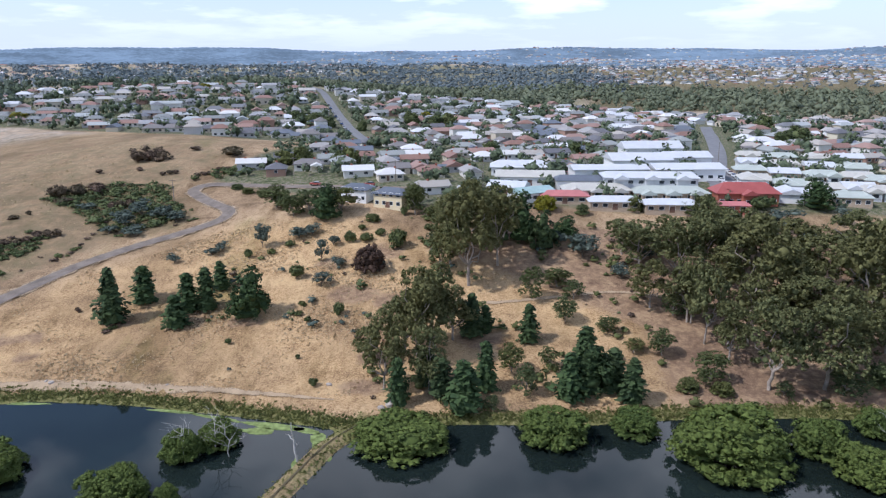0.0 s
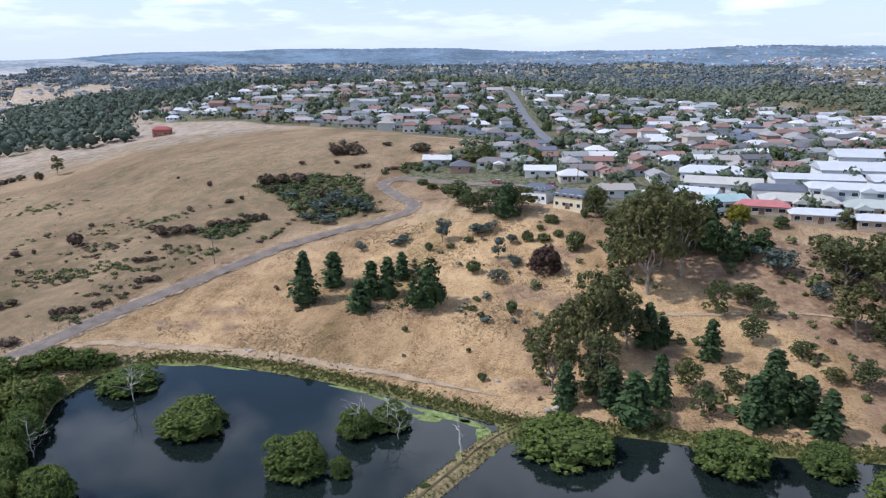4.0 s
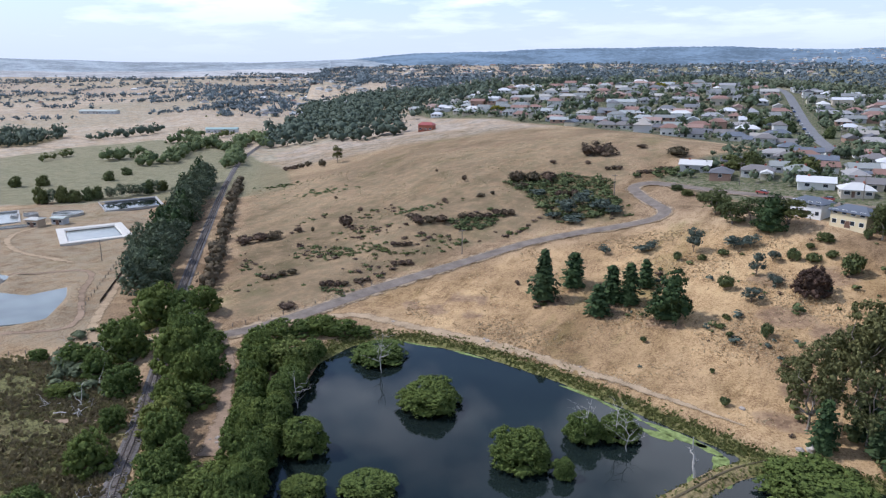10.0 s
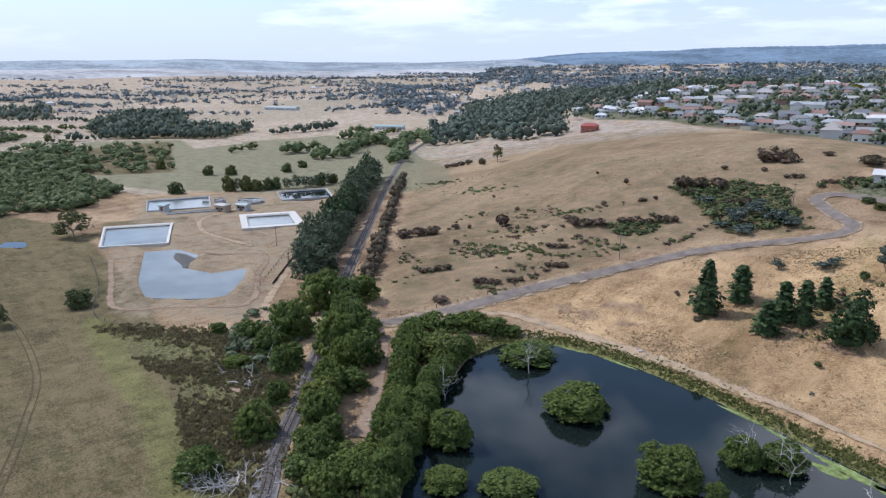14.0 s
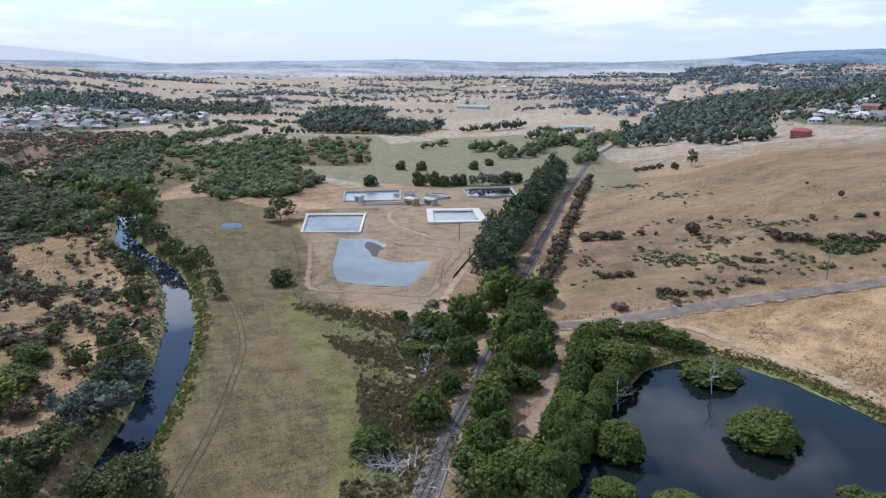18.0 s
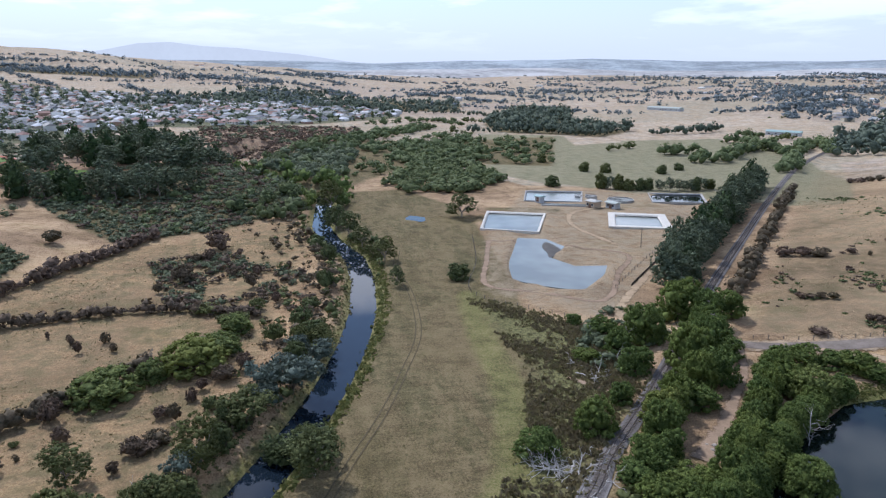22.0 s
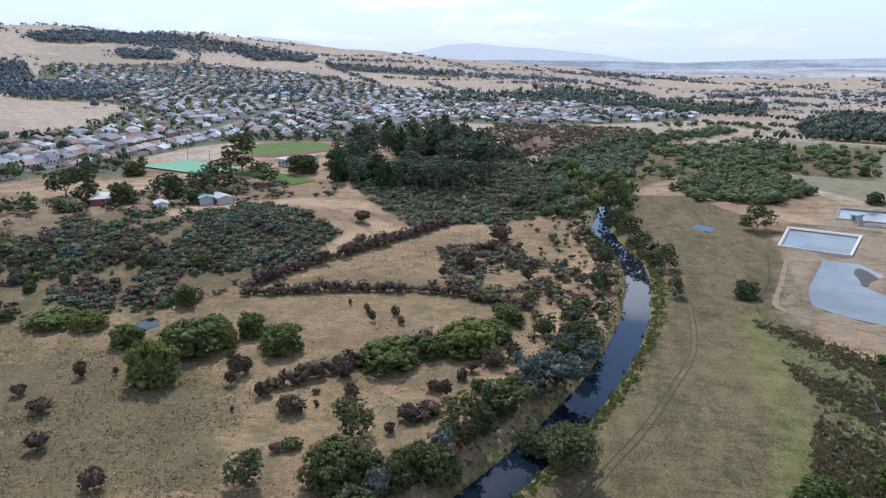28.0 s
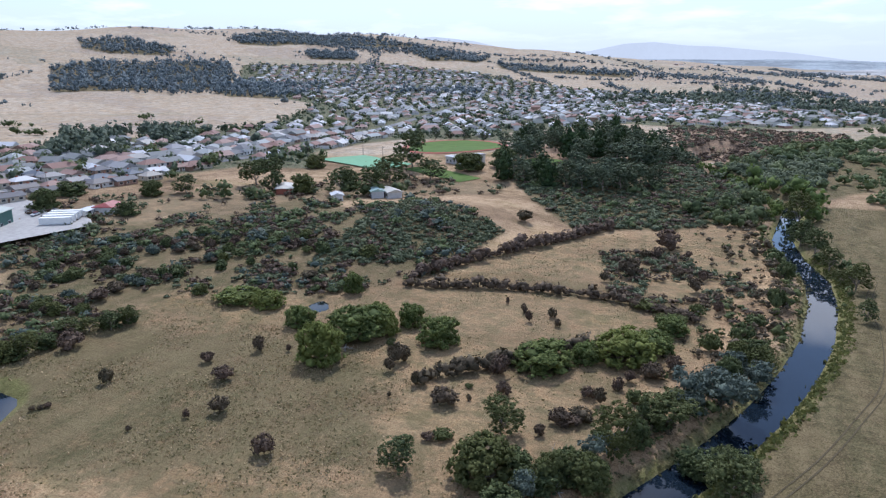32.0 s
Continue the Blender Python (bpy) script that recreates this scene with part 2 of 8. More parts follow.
GOLDEN = [(-140, 128), (-124, 142), (-90, 140), (-47, 132), (0, 129), (60, 132), (60, 190), (10, 215), (-40, 232), (-75, 228), (-108, 200), (-133, 160)]
DOME = [(-320, 255), (-430, 345), (-340, 450), (-200, 450), (-90, 390), (-95, 300), (-160, 290), (-230, 280)]
TERRACE = [(-182, -235), (-215, -238), (-240, -199), (-304, -172), (-329, -127), (-359, -132), (-350, -190), (-290, -250), (-235, -290), (-190, -300)]
WET_END = [(-30, 0), (-55, -45), (-86, -24), (-112, -10), (-104, 16), (-70, 14)]
KNOLL = [(-189, -142), (-220, -147), (-247, -151), (-267, -140), (-277, -120), (-262, -97), (-237, -101), (-206, -118)]
GULLY = [(-159, 265), (-151, 280), (-132, 284), (-112, 282), (-107, 266), (-98, 254), (-94, 242), (-104, 232), (-118, 233), (-142, 256)]
WEEDS = [(-150, 211), (-142, 222), (-136, 226), (-131, 215), (-139, 207)]
CRESTBRUSH = [(-108, 287), (-99, 296), (-86, 308), (-77, 311), (-79, 300), (-93, 289)]
CLUSTER = [(-152, 333), (-142, 350), (-125, 317), (-138, 311)]
PASTURE = [(-122, -200), (-88, -178), (-58, -122), (-64, -95), (-80, -73), (-94, -48), (-120, -68), (-140, -70), (-150, -99), (-138, -140), (-130, -190)]
SCRUB_S = [(-160, -263), (-197, -253), (-226, -218), (-273, -211), (-261, -171), (-292, -153), (-264, -99), (-211, -97), (-180, -115), (-169, -124),
           (-152, -161), (-126, -166), (-105, -169), (-100, -171)]
SCRUB_P = [(-384, -141), (-509, -50), (-357, 2), (-312, -36), (-292, -78), (-323, -103)]
WOOD_R = [(-10, 128), (-19, 150), (-14, 187), (-6, 215), (23, 225), (66, 222), (161, 220), (260, 215), (260, 135), (41, 131)]
PINE_BLUFF = [(-400, -150), (-425, -97), (-400, -47), (-543, -54), (-655, -131), (-506, -177)]
PADDOCKS = [(-900, 100), (-632, 395), (-465, 350), (-362, 228), (-403, 130), (-475, 110)]
MIDBUSH = [(-431, 36), (-521, 85), (-482, 177), (-692, 254), (-675, 144), (-676, 11), (-466, -48), (-366, 11)]
TOWN_N = [(-88, 330), (-96, 286), (-74, 273), (-50, 258), (-34, 247), (-10, 240), (40, 240), (60, 236), (90, 236), (160, 232), (420, 232), (480, 420), (325, 530), (268, 605), (190, 690),
          (110, 725), (0, 745), (-130, 752), (-270, 715), (-400, 640), (-455, 570), (-390, 520), (-310, 492), (-225, 452), (-150, 420), (-75, 395)]
TOWN_S = [(-150, -345), (-211, -338), (-263, -322), (-340, -303), (-352, -253), (-422, -304), (-486, -305), (-538, -290), (-560, -200), (-632, -233), (-781, -156), (-970, 24),
          (-1139, 100), (-1400, 100), (-1428, 13), (-1365, -174), (-1544, -438), (-1727, -717), (-1677, -939), (-1337, -1162), (-1086, -961), (-896, -641), (-608, -495),
          (-480, -500), (-330, -540), (-230, -560)]
EAST_TOWN = [(-779, -136), (-763, -74), (-823, 0), (-937, 90), (-991, 134), (-1284, 175), (-1324, 105), (-1335, 10), (-1303, -94), (-1353, -199), (-1311, -223), (-1000, -240)]
SOUTH_FLAT = [(-105, -179), (-157, -173), (-175, -128), (-216, -100), (-277, -86), (-334, -7), (-272, 5), (-188, -5), (-130, -17), (-105, -22), (-60, -40), (-60, -120)]
BROWN_HILL = [(-793, -109), (-776, -38), (-814, 61), (-694, 62), (-595, 12), (-527, -28), (-519, -46), (-607, -81)]
LITTER = [(48, 131), (50, 165), (20, 192), (-4, 205), (-6, 218), (23, 226), (66, 222), (161, 220), (260, 215), (260, 135)]
ROAD = [(-166, 100), (-152, 105), (-146, 114), (-141, 131), (-137, 151), (-130, 170), (-121, 188), (-112, 206), (-100, 220), (-87, 230), (-79, 237), (-78, 245),
        (-86, 255), (-96, 267), (-101, 275), (-97, 281), (-84, 280), (-50, 272), (-15, 262)]


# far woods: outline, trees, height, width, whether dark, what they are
FAR_WOODS = [
    ([(-987, -1361), (-1091, -1397), (-1140, -1306), (-1332, -1202), (-1151, -1020), (-986, -933), (-908, -1008), (-778, -1082)], 1150, 9, 9, False, "dark wood above the southern paddocks"),
    ([(-986, -933), (-1113, -994), (-1128, -924), (-1022, -755), (-955, -739), (-923, -839)], 260, 9, 8, False, "tongue of wood above the southern paddocks"),
    ([(-1711, -1524), (-1841, -1494), (-2167, -1418), (-2070, -1142), (-1987, -1096), (-1877, -1271), (-1636, -1331), (-1609, -1405)], 700, 9, 10, False, "trees along the top of the bare ridge"),
    ([(-1322, -1701), (-1415, -1629), (-1347, -1386), (-1282, -1339), (-1207, -1432), (-1219, -1554)], 260, 9, 9, False, "trees on the shoulder of the ridge"),
    ([(-1647, -1207), (-1777, -1128), (-1629, -1035), (-1554, -1124)], 260, 9, 9, False, "copse above the southern suburb"),
    ([(-2058, -1156), (-2040, -1006), (-2116, -846), (-1931, -807), (-1827, -919)], 300, 9, 10, False, "wood on the far slope"),
    ([(-2013, -786), (-2096, -653), (-2114, -383), (-1980, -374), (-1951, -558), (-1881, -718)], 230, 9, 10, False, "thin wood on the far slope"),
    ([(-366, -518), (-390, -464), (-335, -400), (-315, -448)], 110, 7, 8, True, "dark trees behind the southern houses"),
    ([(-435, -595), (-457, -549), (-417, -502), (-390, -532)], 60, 7, 8, True, "dark trees beside a paddock"),
    ([(-499, -561), (-487, -485), (-411, -417), (-417, -470)], 80, 7, 8, True, "dark trees beside a paddock"),
    ([(-873, 225), (-1108, 339), (-1097, 424), (-868, 341), (-739, 364), (-682, 305), (-755, 213)], 420, 9, 9, True, "dark wood between the paddocks"),
    ([(-1208, -291), (-1400, -284), (-1542, -27), (-1328, 300), (-1111, 246), (-1201, 119), (-1212, -31), (-1142, -234)], 520, 9, 9, True, "dark trees through the edge of the town"),
]

# worn bare patches: x, y, radius
BARE = [(-112, 153, 4.5), (-110, 162, 5), (-101, 155, 4), (-104, 164, 4), (8, 161, 7), (-26, 182, 8), (-14, 178, 7), (-52, 170, 6), (-68, 172, 7), (-86, 172, 5), (-18, 140, 6), (-16, 152, 6), (-20, 206, 8),
        (-34, 200, 6), (-120, 152, 4)]


def outline_mask(x, y, pts, soft):
    return sstep(-soft, soft, poly_sd(x, y, pts))


def ground_sheet():
    az = np.radians(np.concatenate([np.arange(-44, 158, 0.45), np.arange(158, 316, 1.5)]))
    rr = np.concatenate([[0.01, 8, 16], np.geomspace(24, 4920, 270)])
    a, r = np.meshgrid(az, rr)
    x, y = (-np.sin(a) * r).ravel(), (np.cos(a) * r).ravel()
    z = height(x, y)
    n, m = len(az), len(rr)
    i, j = np.meshgrid(np.arange(m - 1), np.arange(n), indexing="ij")
    jn = (j + 1) % n
    quads = np.stack([i * n + j, i * n + jn, (i + 1) * n + jn, (i + 1) * n + j], -1).reshape(-1, 4)[:, ::-1]
    # roads and tracks lie in shallow beds
    near = np.hypot(x, y) < 700
    for pts, w in ((ROAD, 7.6), (RAIL, 3.2)):
        d, _ = path_dist(x[near], y[near], smooth(pts))
        z[near] -= 0.35 * sstep(w * 0.5 + 0.6, w * 0.5 - 0.6, d)
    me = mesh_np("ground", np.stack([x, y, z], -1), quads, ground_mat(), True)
    R = np.hypot(x, y)
    azd = np.degrees(np.arctan2(-x, y))
    cover = np.zeros((2, len(x), 4), np.float32)
    cover[0, :, 0] = np.maximum(outline_mask(x, y, MEADOW, 5), 0.66 * outline_mask(x, y, PASTURE, 18))
    cover[0, :, 0] = np.maximum(cover[0, :, 0], outline_mask(x, y, [(-342, 90), (-329, 126), (-319, 121), (-331, 87)], 2))
    cover[0, :, 1] = np.maximum.reduce([outline_mask(x, y, p, 9) for p in (LITTER, PINE_BLUFF, BROWN_HILL)])
    cover[0, :, 1] = np.maximum(cover[0, :, 1], 0.10 * outline_mask(x, y, SOUTH_FLAT, 14))
    cover[0, :, 0] = np.maximum(cover[0, :, 0], 0.45 * outline_mask(x, y, SOUTH_FLAT, 14))
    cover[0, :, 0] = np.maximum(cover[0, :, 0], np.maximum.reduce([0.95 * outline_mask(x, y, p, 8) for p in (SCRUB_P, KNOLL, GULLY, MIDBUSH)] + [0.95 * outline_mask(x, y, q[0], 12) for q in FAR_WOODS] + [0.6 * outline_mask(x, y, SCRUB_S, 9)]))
    cover[0, :, 0] = np.maximum(cover[0, :, 0], 0.9 * sstep(740, 800, R) * sstep(2740, 2500, R) * sstep(-8, -14, azd) * (azd > -60))
    cover[0, :, 0] = np.maximum(cover[0, :, 0], 0.42 * outline_mask(x, y, WORKS, 6))
    cover[0, :, 2] = 0.56 * outline_mask(x, y, WORKS, 6)
    cover[0, :, 3] = np.maximum.reduce([outline_mask(x, y, TOWN_N, 12), outline_mask(x, y, TOWN_S, 20), outline_mask(x, y, EAST_TOWN, 20)])
    for bx, by, br in BARE:
        cover[0, :, 1] = np.maximum(cover[0, :, 1], 0.8 * sstep(br * 1.3, br * 0.6, np.hypot(x - bx, (y - by) * 1.4)))
    farm = sstep(420, 560, R) * (1 - cover[0, :, 3])
    cover[1, :, 0] = np.maximum(farm, outline_mask(x, y, PADDOCKS, 10)) * (1 - outline_mask(x, y, MIDBUSH, 15))
    d, _ = path_dist(x, y, [(-118, 112)] + POND[4:16])
    dr, _ = path_dist(x, y, smooth(RIVER))
    dc, _ = path_dist(x, y, CAUSEWAY)
    dg, _ = path_dist(x, y, GREEN_STRIP)
    cover[1, :, 1] = np.maximum.reduce([0.56 * sstep(9, 2.0, dg), sstep(4.6, 2.0, d), 0.62 * sstep(9.5, 5, dr), 0.5 * sstep(4, 2, dc)])
    cover[1, :, 2] = np.maximum(0.85 * outline_mask(x, y, RUSH, 9), 0.44 * outline_mask(x, y, WET_END, 10))
    cover[1, :, 3] = np.maximum(outline_mask(x, y, ROUGH, 14), np.maximum.reduce([0.9 * outline_mask(x, y, MIDBUSH, 15), 0.56 * outline_mask(x, y, SOUTH_FLAT, 14), 0.9 * outline_mask(x, y, TERRACE, 16), 0.62 * outline_mask(x, y, FIELD_N, 10), 0.5 * outline_mask(x, y, DOME, 14),  outline_mask(x, y, SCRUB_S, 9), outline_mask(x, y, SCRUB_P, 9)]))
    for k, name in enumerate(("cover_a", "cover_b")):
        at = me.attributes.new(name, "FLOAT_COLOR", "POINT")
        at.data.foreach_set("color", cover[k].ravel())
    land = np.zeros((len(x), 4), np.float32)
    land[:, 0] = np.maximum.reduce([outline_mask(x, y, GOLDEN, 8), 0.7 * outline_mask(x, y, SOUTH_FLAT, 14), 0.7 * outline_mask(x, y, PASTURE, 14)])
    land[:, 1] = np.maximum.reduce([outline_mask(x, y, p, 8) for p in GREEN_PADDOCKS] + [0.9 * sstep(740, 800, R) * sstep(2740, 2500, R) * sstep(31, 25, azd) * sstep(-14, -8, azd), 0.45 * outline_mask(x, y, PASTURE, 14)])
    at = me.attributes.new("cover_c", "FLOAT_COLOR", "POINT")
    at.data.foreach_set("color", land.ravel())
    return tagged(new("ground", me), "dry straw-coloured valley land with pasture, scrub and bare earth", "ground", kind="structure")


def ground_mat():
    m = Nodes("land", 0.95, 0.1)
    fine, mid, big = m.noise(2.1, 7, 0.82), m.noise(0.16, 6, 0.7), m.noise(0.022, 5, 0.6)
    tuft = m.noise(0.62, 5, 0.75)
    streak = m.noise(0.7, 5, 0.7, stretch=(1.0, 0.3, 1.0, 0.6))
    s = m.math("ADD", m.math("MULTIPLY", fine, 0.58), m.math("ADD", m.math("MULTIPLY", mid, 0.29), m.math("MULTIPLY", streak, 0.13)))
    s = m.math("ADD", m.math("MULTIPLY", m.math("SUBTRACT", s, 0.478), 1.55), 0.478)
    straw = m.ramp(s, (0.39, (0.25, 0.152, 0.076)), (0.475, (0.455, 0.295, 0.145)), (0.565, (0.60, 0.415, 0.220)))
    brown = m.ramp(s, (0.40, (0.20, 0.128, 0.070)), (0.56, (0.43, 0.285, 0.150)))
    hay = m.ramp(s, (0.39, (0.20, 0.132, 0.074)), (0.475, (0.37, 0.253, 0.145)), (0.565, (0.51, 0.368, 0.222)))
    earth = m.ramp(s, (0.40, (0.150, 0.098, 0.058)), (0.56, (0.325, 0.222, 0.130)))
    g = m.node("ShaderNodeAttribute", attribute_name="cover_c")
    sg = m.node("ShaderNodeSeparateColor")
    m.link(g.outputs["Color"], sg.inputs[0])
    patch = m.ramp(big, (0.42, (0, 0, 0)), (0.6, (1, 1, 1)))
    base = m.mix(sg.outputs[0], m.mix(patch, hay, earth), m.mix(patch, straw, brown))
    a, b = m.node("ShaderNodeAttribute", attribute_name="cover_a"), m.node("ShaderNodeAttribute", attribute_name="cover_b")
    sa, sb = m.node("ShaderNodeSeparateColor"), m.node("ShaderNodeSeparateColor")
    m.link(a.outputs["Color"], sa.inputs[0])
    m.link(b.outputs["Color"], sb.inputs[0])
    edge = m.math("SUBTRACT", m.math("ADD", m.math("MULTIPLY", mid, 0.8), m.math("MULTIPLY", tuft, 0.5)), 0.65)

    def cover(w, ragged=1.0):
        v = m.math("ADD", w, m.math("MULTIPLY", edge, ragged))
        n = m.node("ShaderNodeMapRange", interpolation_type="SMOOTHSTEP")
        n.inputs[1].default_value, n.inputs[2].default_value = 0.3, 0.7
        m.link(v, n.inputs[0])
        return m.math("MULTIPLY", n.outputs[0], m.math("GREATER_THAN", w, 0.01))

    # farmland: fields of stubble, fallow and pasture
    vo = m.node("ShaderNodeTexVoronoi", distance="CHEBYCHEV")
    vo.inputs["Scale"].default_value = 0.0052
    mp = m.node("ShaderNodeMapping")
    mp.inputs["Rotation"].default_value, mp.inputs["Scale"].default_value = (0, 0, 0.5), (1.0, 0.7, 0.001)
    m.link(m.pos(), mp.inputs[0])
    m.link(mp.outputs[0], vo.inputs["Vector"])
    sc = m.node("ShaderNodeSeparateColor")
    m.link(vo.outputs["Color"], sc.inputs[0])
    field = m.ramp(sc.outputs[0], (0.0, (0.33, 0.262, 0.160)), (0.28, (0.205, 0.192, 0.105)), (0.40, (0.36, 0.285, 0.185)), (0.6, (0.25, 0.20, 0.145)),
                   (0.74, (0.24, 0.215, 0.125)), (0.86, (0.40, 0.32, 0.215)), mode="CONSTANT")
    field = m.mix(0.55, field, (0.47, 0.405, 0.335))
    field = m.mix(m.ramp(m.noise(0.05, 6, 0.7), (0.42, (0, 0, 0)), (0.6, (0.8, 0.8, 0.8))), field, m.mix(0.6, field, brown))
    field = m.mix(1.0, field, m.ramp(m.noise(0.14, 8, 0.8), (0.40, (0.66, 0.68, 0.66)), (0.50, (0.98, 0.98, 0.97)), (0.60, (1.22, 1.18, 1.14))), "MULTIPLY")
    # drifts of darker and greener growth along the slopes
    drift = m.noise(0.045, 7, 0.72, stretch=(1.0, 0.32, 1.0, -0.55))
    base = m.mix(m.ramp(drift, (0.50, (0, 0, 0)), (0.60, (0.75, 0.75, 0.75))), base, m.mix(1.0, base, (0.62, 0.60, 0.55), "MULTIPLY"))
    sward = m.noise(0.03, 6, 0.7, stretch=(1.0, 0.4, 1.0, -0.4))
    base = m.mix(m.ramp(sward, (0.56, (0, 0, 0)), (0.66, (0.7, 0.7, 0.7))), base, m.mix(1.0, base, (0.58, 0.68, 0.50), "MULTIPLY"))
    c = m.mix(cover(sb.outputs[0], 0.3), base, field)
    lea = m.ramp(s, (0.40, (0.135, 0.132, 0.072)), (0.48, (0.190, 0.182, 0.104)), (0.57, (0.262, 0.236, 0.145)))
    c = m.mix(m.math("MULTIPLY", cover(sg.outputs[1], 0.4), 0.9), c, lea)
    rough = m.ramp(m.math("ADD", m.math("MULTIPLY", mid, 0.6), m.math("MULTIPLY", fine, 0.4)), (0.41, (0.36, 0.26, 0.145)), (0.48, (0.20, 0.148, 0.088)), (0.56, (0.080, 0.080, 0.040)))
    c = m.mix(m.math("MULTIPLY", cover(b.outputs["Alpha"]), 0.8), c, m.mix(0.25, rough, base))
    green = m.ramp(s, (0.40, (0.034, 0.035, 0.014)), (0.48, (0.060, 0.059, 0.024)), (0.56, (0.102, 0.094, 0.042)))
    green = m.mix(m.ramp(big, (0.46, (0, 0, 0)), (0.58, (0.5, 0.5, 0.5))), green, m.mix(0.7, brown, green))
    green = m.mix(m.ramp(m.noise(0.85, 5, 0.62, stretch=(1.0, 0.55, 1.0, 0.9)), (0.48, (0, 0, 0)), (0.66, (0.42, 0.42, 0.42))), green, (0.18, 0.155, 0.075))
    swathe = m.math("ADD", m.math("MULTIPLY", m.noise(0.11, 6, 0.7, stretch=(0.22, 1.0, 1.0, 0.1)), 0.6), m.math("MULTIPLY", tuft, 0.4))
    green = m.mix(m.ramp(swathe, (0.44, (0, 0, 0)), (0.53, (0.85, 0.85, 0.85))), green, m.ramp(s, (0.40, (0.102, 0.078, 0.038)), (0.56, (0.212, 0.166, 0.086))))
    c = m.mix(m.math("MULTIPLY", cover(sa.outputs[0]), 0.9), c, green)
    litter = m.ramp(m.math("ADD", m.math("MULTIPLY", tuft, 0.5), m.math("MULTIPLY", mid, 0.5)), (0.38, (0.135, 0.085, 0.060)), (0.48, (0.24, 0.155, 0.10)), (0.58, (0.40, 0.275, 0.165)))
    c = m.mix(m.math("MULTIPLY", cover(sa.outputs[1], 1.3), 0.8), c, litter)
    dirt = m.ramp(s, (0.38, (0.165, 0.130, 0.088)), (0.48, (0.27, 0.215, 0.145)), (0.58, (0.36, 0.295, 0.205)))
    c = m.mix(m.math("MULTIPLY", cover(sa.outputs[2]), 0.75), c, dirt)
    garden = m.ramp(tuft, (0.36, (0.040, 0.055, 0.025)), (0.47, (0.105, 0.118, 0.058)), (0.57, (0.21, 0.185, 0.12)), (0.66, (0.20, 0.19, 0.18)))
    c = m.mix(cover(a.outputs["Alpha"], 0.4), c, garden)
    rush = m.ramp(m.noise(1.1, 5, 0.75), (0.40, (0.062, 0.058, 0.028)), (0.48, (0.130, 0.122, 0.054)), (0.56, (0.200, 0.190, 0.078)))
    c = m.mix(cover(sb.outputs[2]), c, rush)
    reed = m.ramp(s, (0.36, (0.075, 0.085, 0.028)), (0.5, (0.165, 0.165, 0.055)), (0.64, (0.28, 0.23, 0.11)))
    c = m.mix(cover(sb.outputs[1], 0.7), c, reed)
    m.color(c)
    m.bump(m.math("ADD", m.math("MULTIPLY", tuft, 0.7), m.math("MULTIPLY", fine, 0.3)), 1.0, 0.8)
    return m.mat


ground_sheet()


# ---- waters ----
def water_mat(name, tint, rough=0.04, ripple=0.03):
    m = Nodes(name, rough, 0.5)
    m.color(m.ramp(m.noise(0.03, 3), (0.4, tint), (0.65, tuple(v * 1.6 for v in tint))))
    m.bsdf.inputs["IOR"].default_value = 1.33
    return m.bump(m.noise(1.3, 3, 0.6), ripple, 0.05).mat


WATER = water_mat("pond_water", (0.008, 0.0125, 0.0115))
RIVER_WATER = water_mat("river_water", (0.007, 0.012, 0.019), 0.02)
TANK_WATER = water_mat("treatment_water", (0.150, 0.164, 0.150), 0.16, 0.35)


def grown(pts, d):
    cx, cy = np.mean(pts, 0)
    return [(x + d * (x - cx) / max(1, math.hypot(x - cx, y - cy)), y + d * (y - cy) / max(1, math.hypot(x - cx, y - cy))) for x, y in pts]


def flat_sheet(name, pts, z, mat, depth=0.3):
    """A flat slab with the outline pts."""
    bm = bmesh.new()
    f = bm.faces.new([bm.verts.new((x, y, z)) for x, y in pts])
    if f.normal.z < 0 or f.calc_area() and (f.normal_update() or f.normal.z < 0):
        f.normal_flip()
    if depth:
        ex = bmesh.ops.extrude_face_region(bm, geom=[f])
        bmesh.ops.translate(bm, vec=(0, 0, -depth), verts=[v for v in ex["geom"] if isinstance(v, bmesh.types.BMVert)])
        bmesh.ops.recalc_face_normals(bm, faces=bm.faces)
    bmesh.ops.triangulate(bm, faces=bm.faces)
    me = bpy.data.meshes.new(name)
    bm.to_mesh(me)
    bm.free()
    me.materials.append(mat)
    return new(name, me)


def ribbon_arrays(pts, width, lift, step=2.0, drape=True, crown=0.0, cols=5):
    p = np.array(smooth(pts, step))
    t = np.gradient(p[:, :2], axis=0)
    t /= np.linalg.norm(t, axis=1)[:, None]
    nrm = np.stack([-t[:, 1], t[:, 0]], -1)
    u = np.linspace(-0.5, 0.5, cols)
    w = width if np.isscalar(width) else np.interp(np.arange(len(p)), np.linspace(0, len(p) - 1, len(width)), width)
    xy = p[:, None, :2] + nrm[:, None, :] * (u[None, :, None] * (np.ones(len(p)) * w)[:, None, None])
    mid = height(p[:, 0], p[:, 1])
    z = height(xy[..., 0].ravel(), xy[..., 1].ravel()).reshape(xy.shape[:2]) if drape else np.repeat(mid[:, None], cols, 1)
    z = z + lift + crown * (1 - (2 * u) ** 2)[None, :]
    n = len(p)
    v = np.concatenate([xy, z[..., None]], -1).reshape(-1, 3)
    i, j = np.meshgrid(np.arange(n - 1), np.arange(cols - 1), indexing="ij")
    q = np.stack([i * cols + j, (i + 1) * cols + j, (i + 1) * cols + j + 1, i * cols + j + 1], -1).reshape(-1, 4)[:, ::-1]
    return v, q


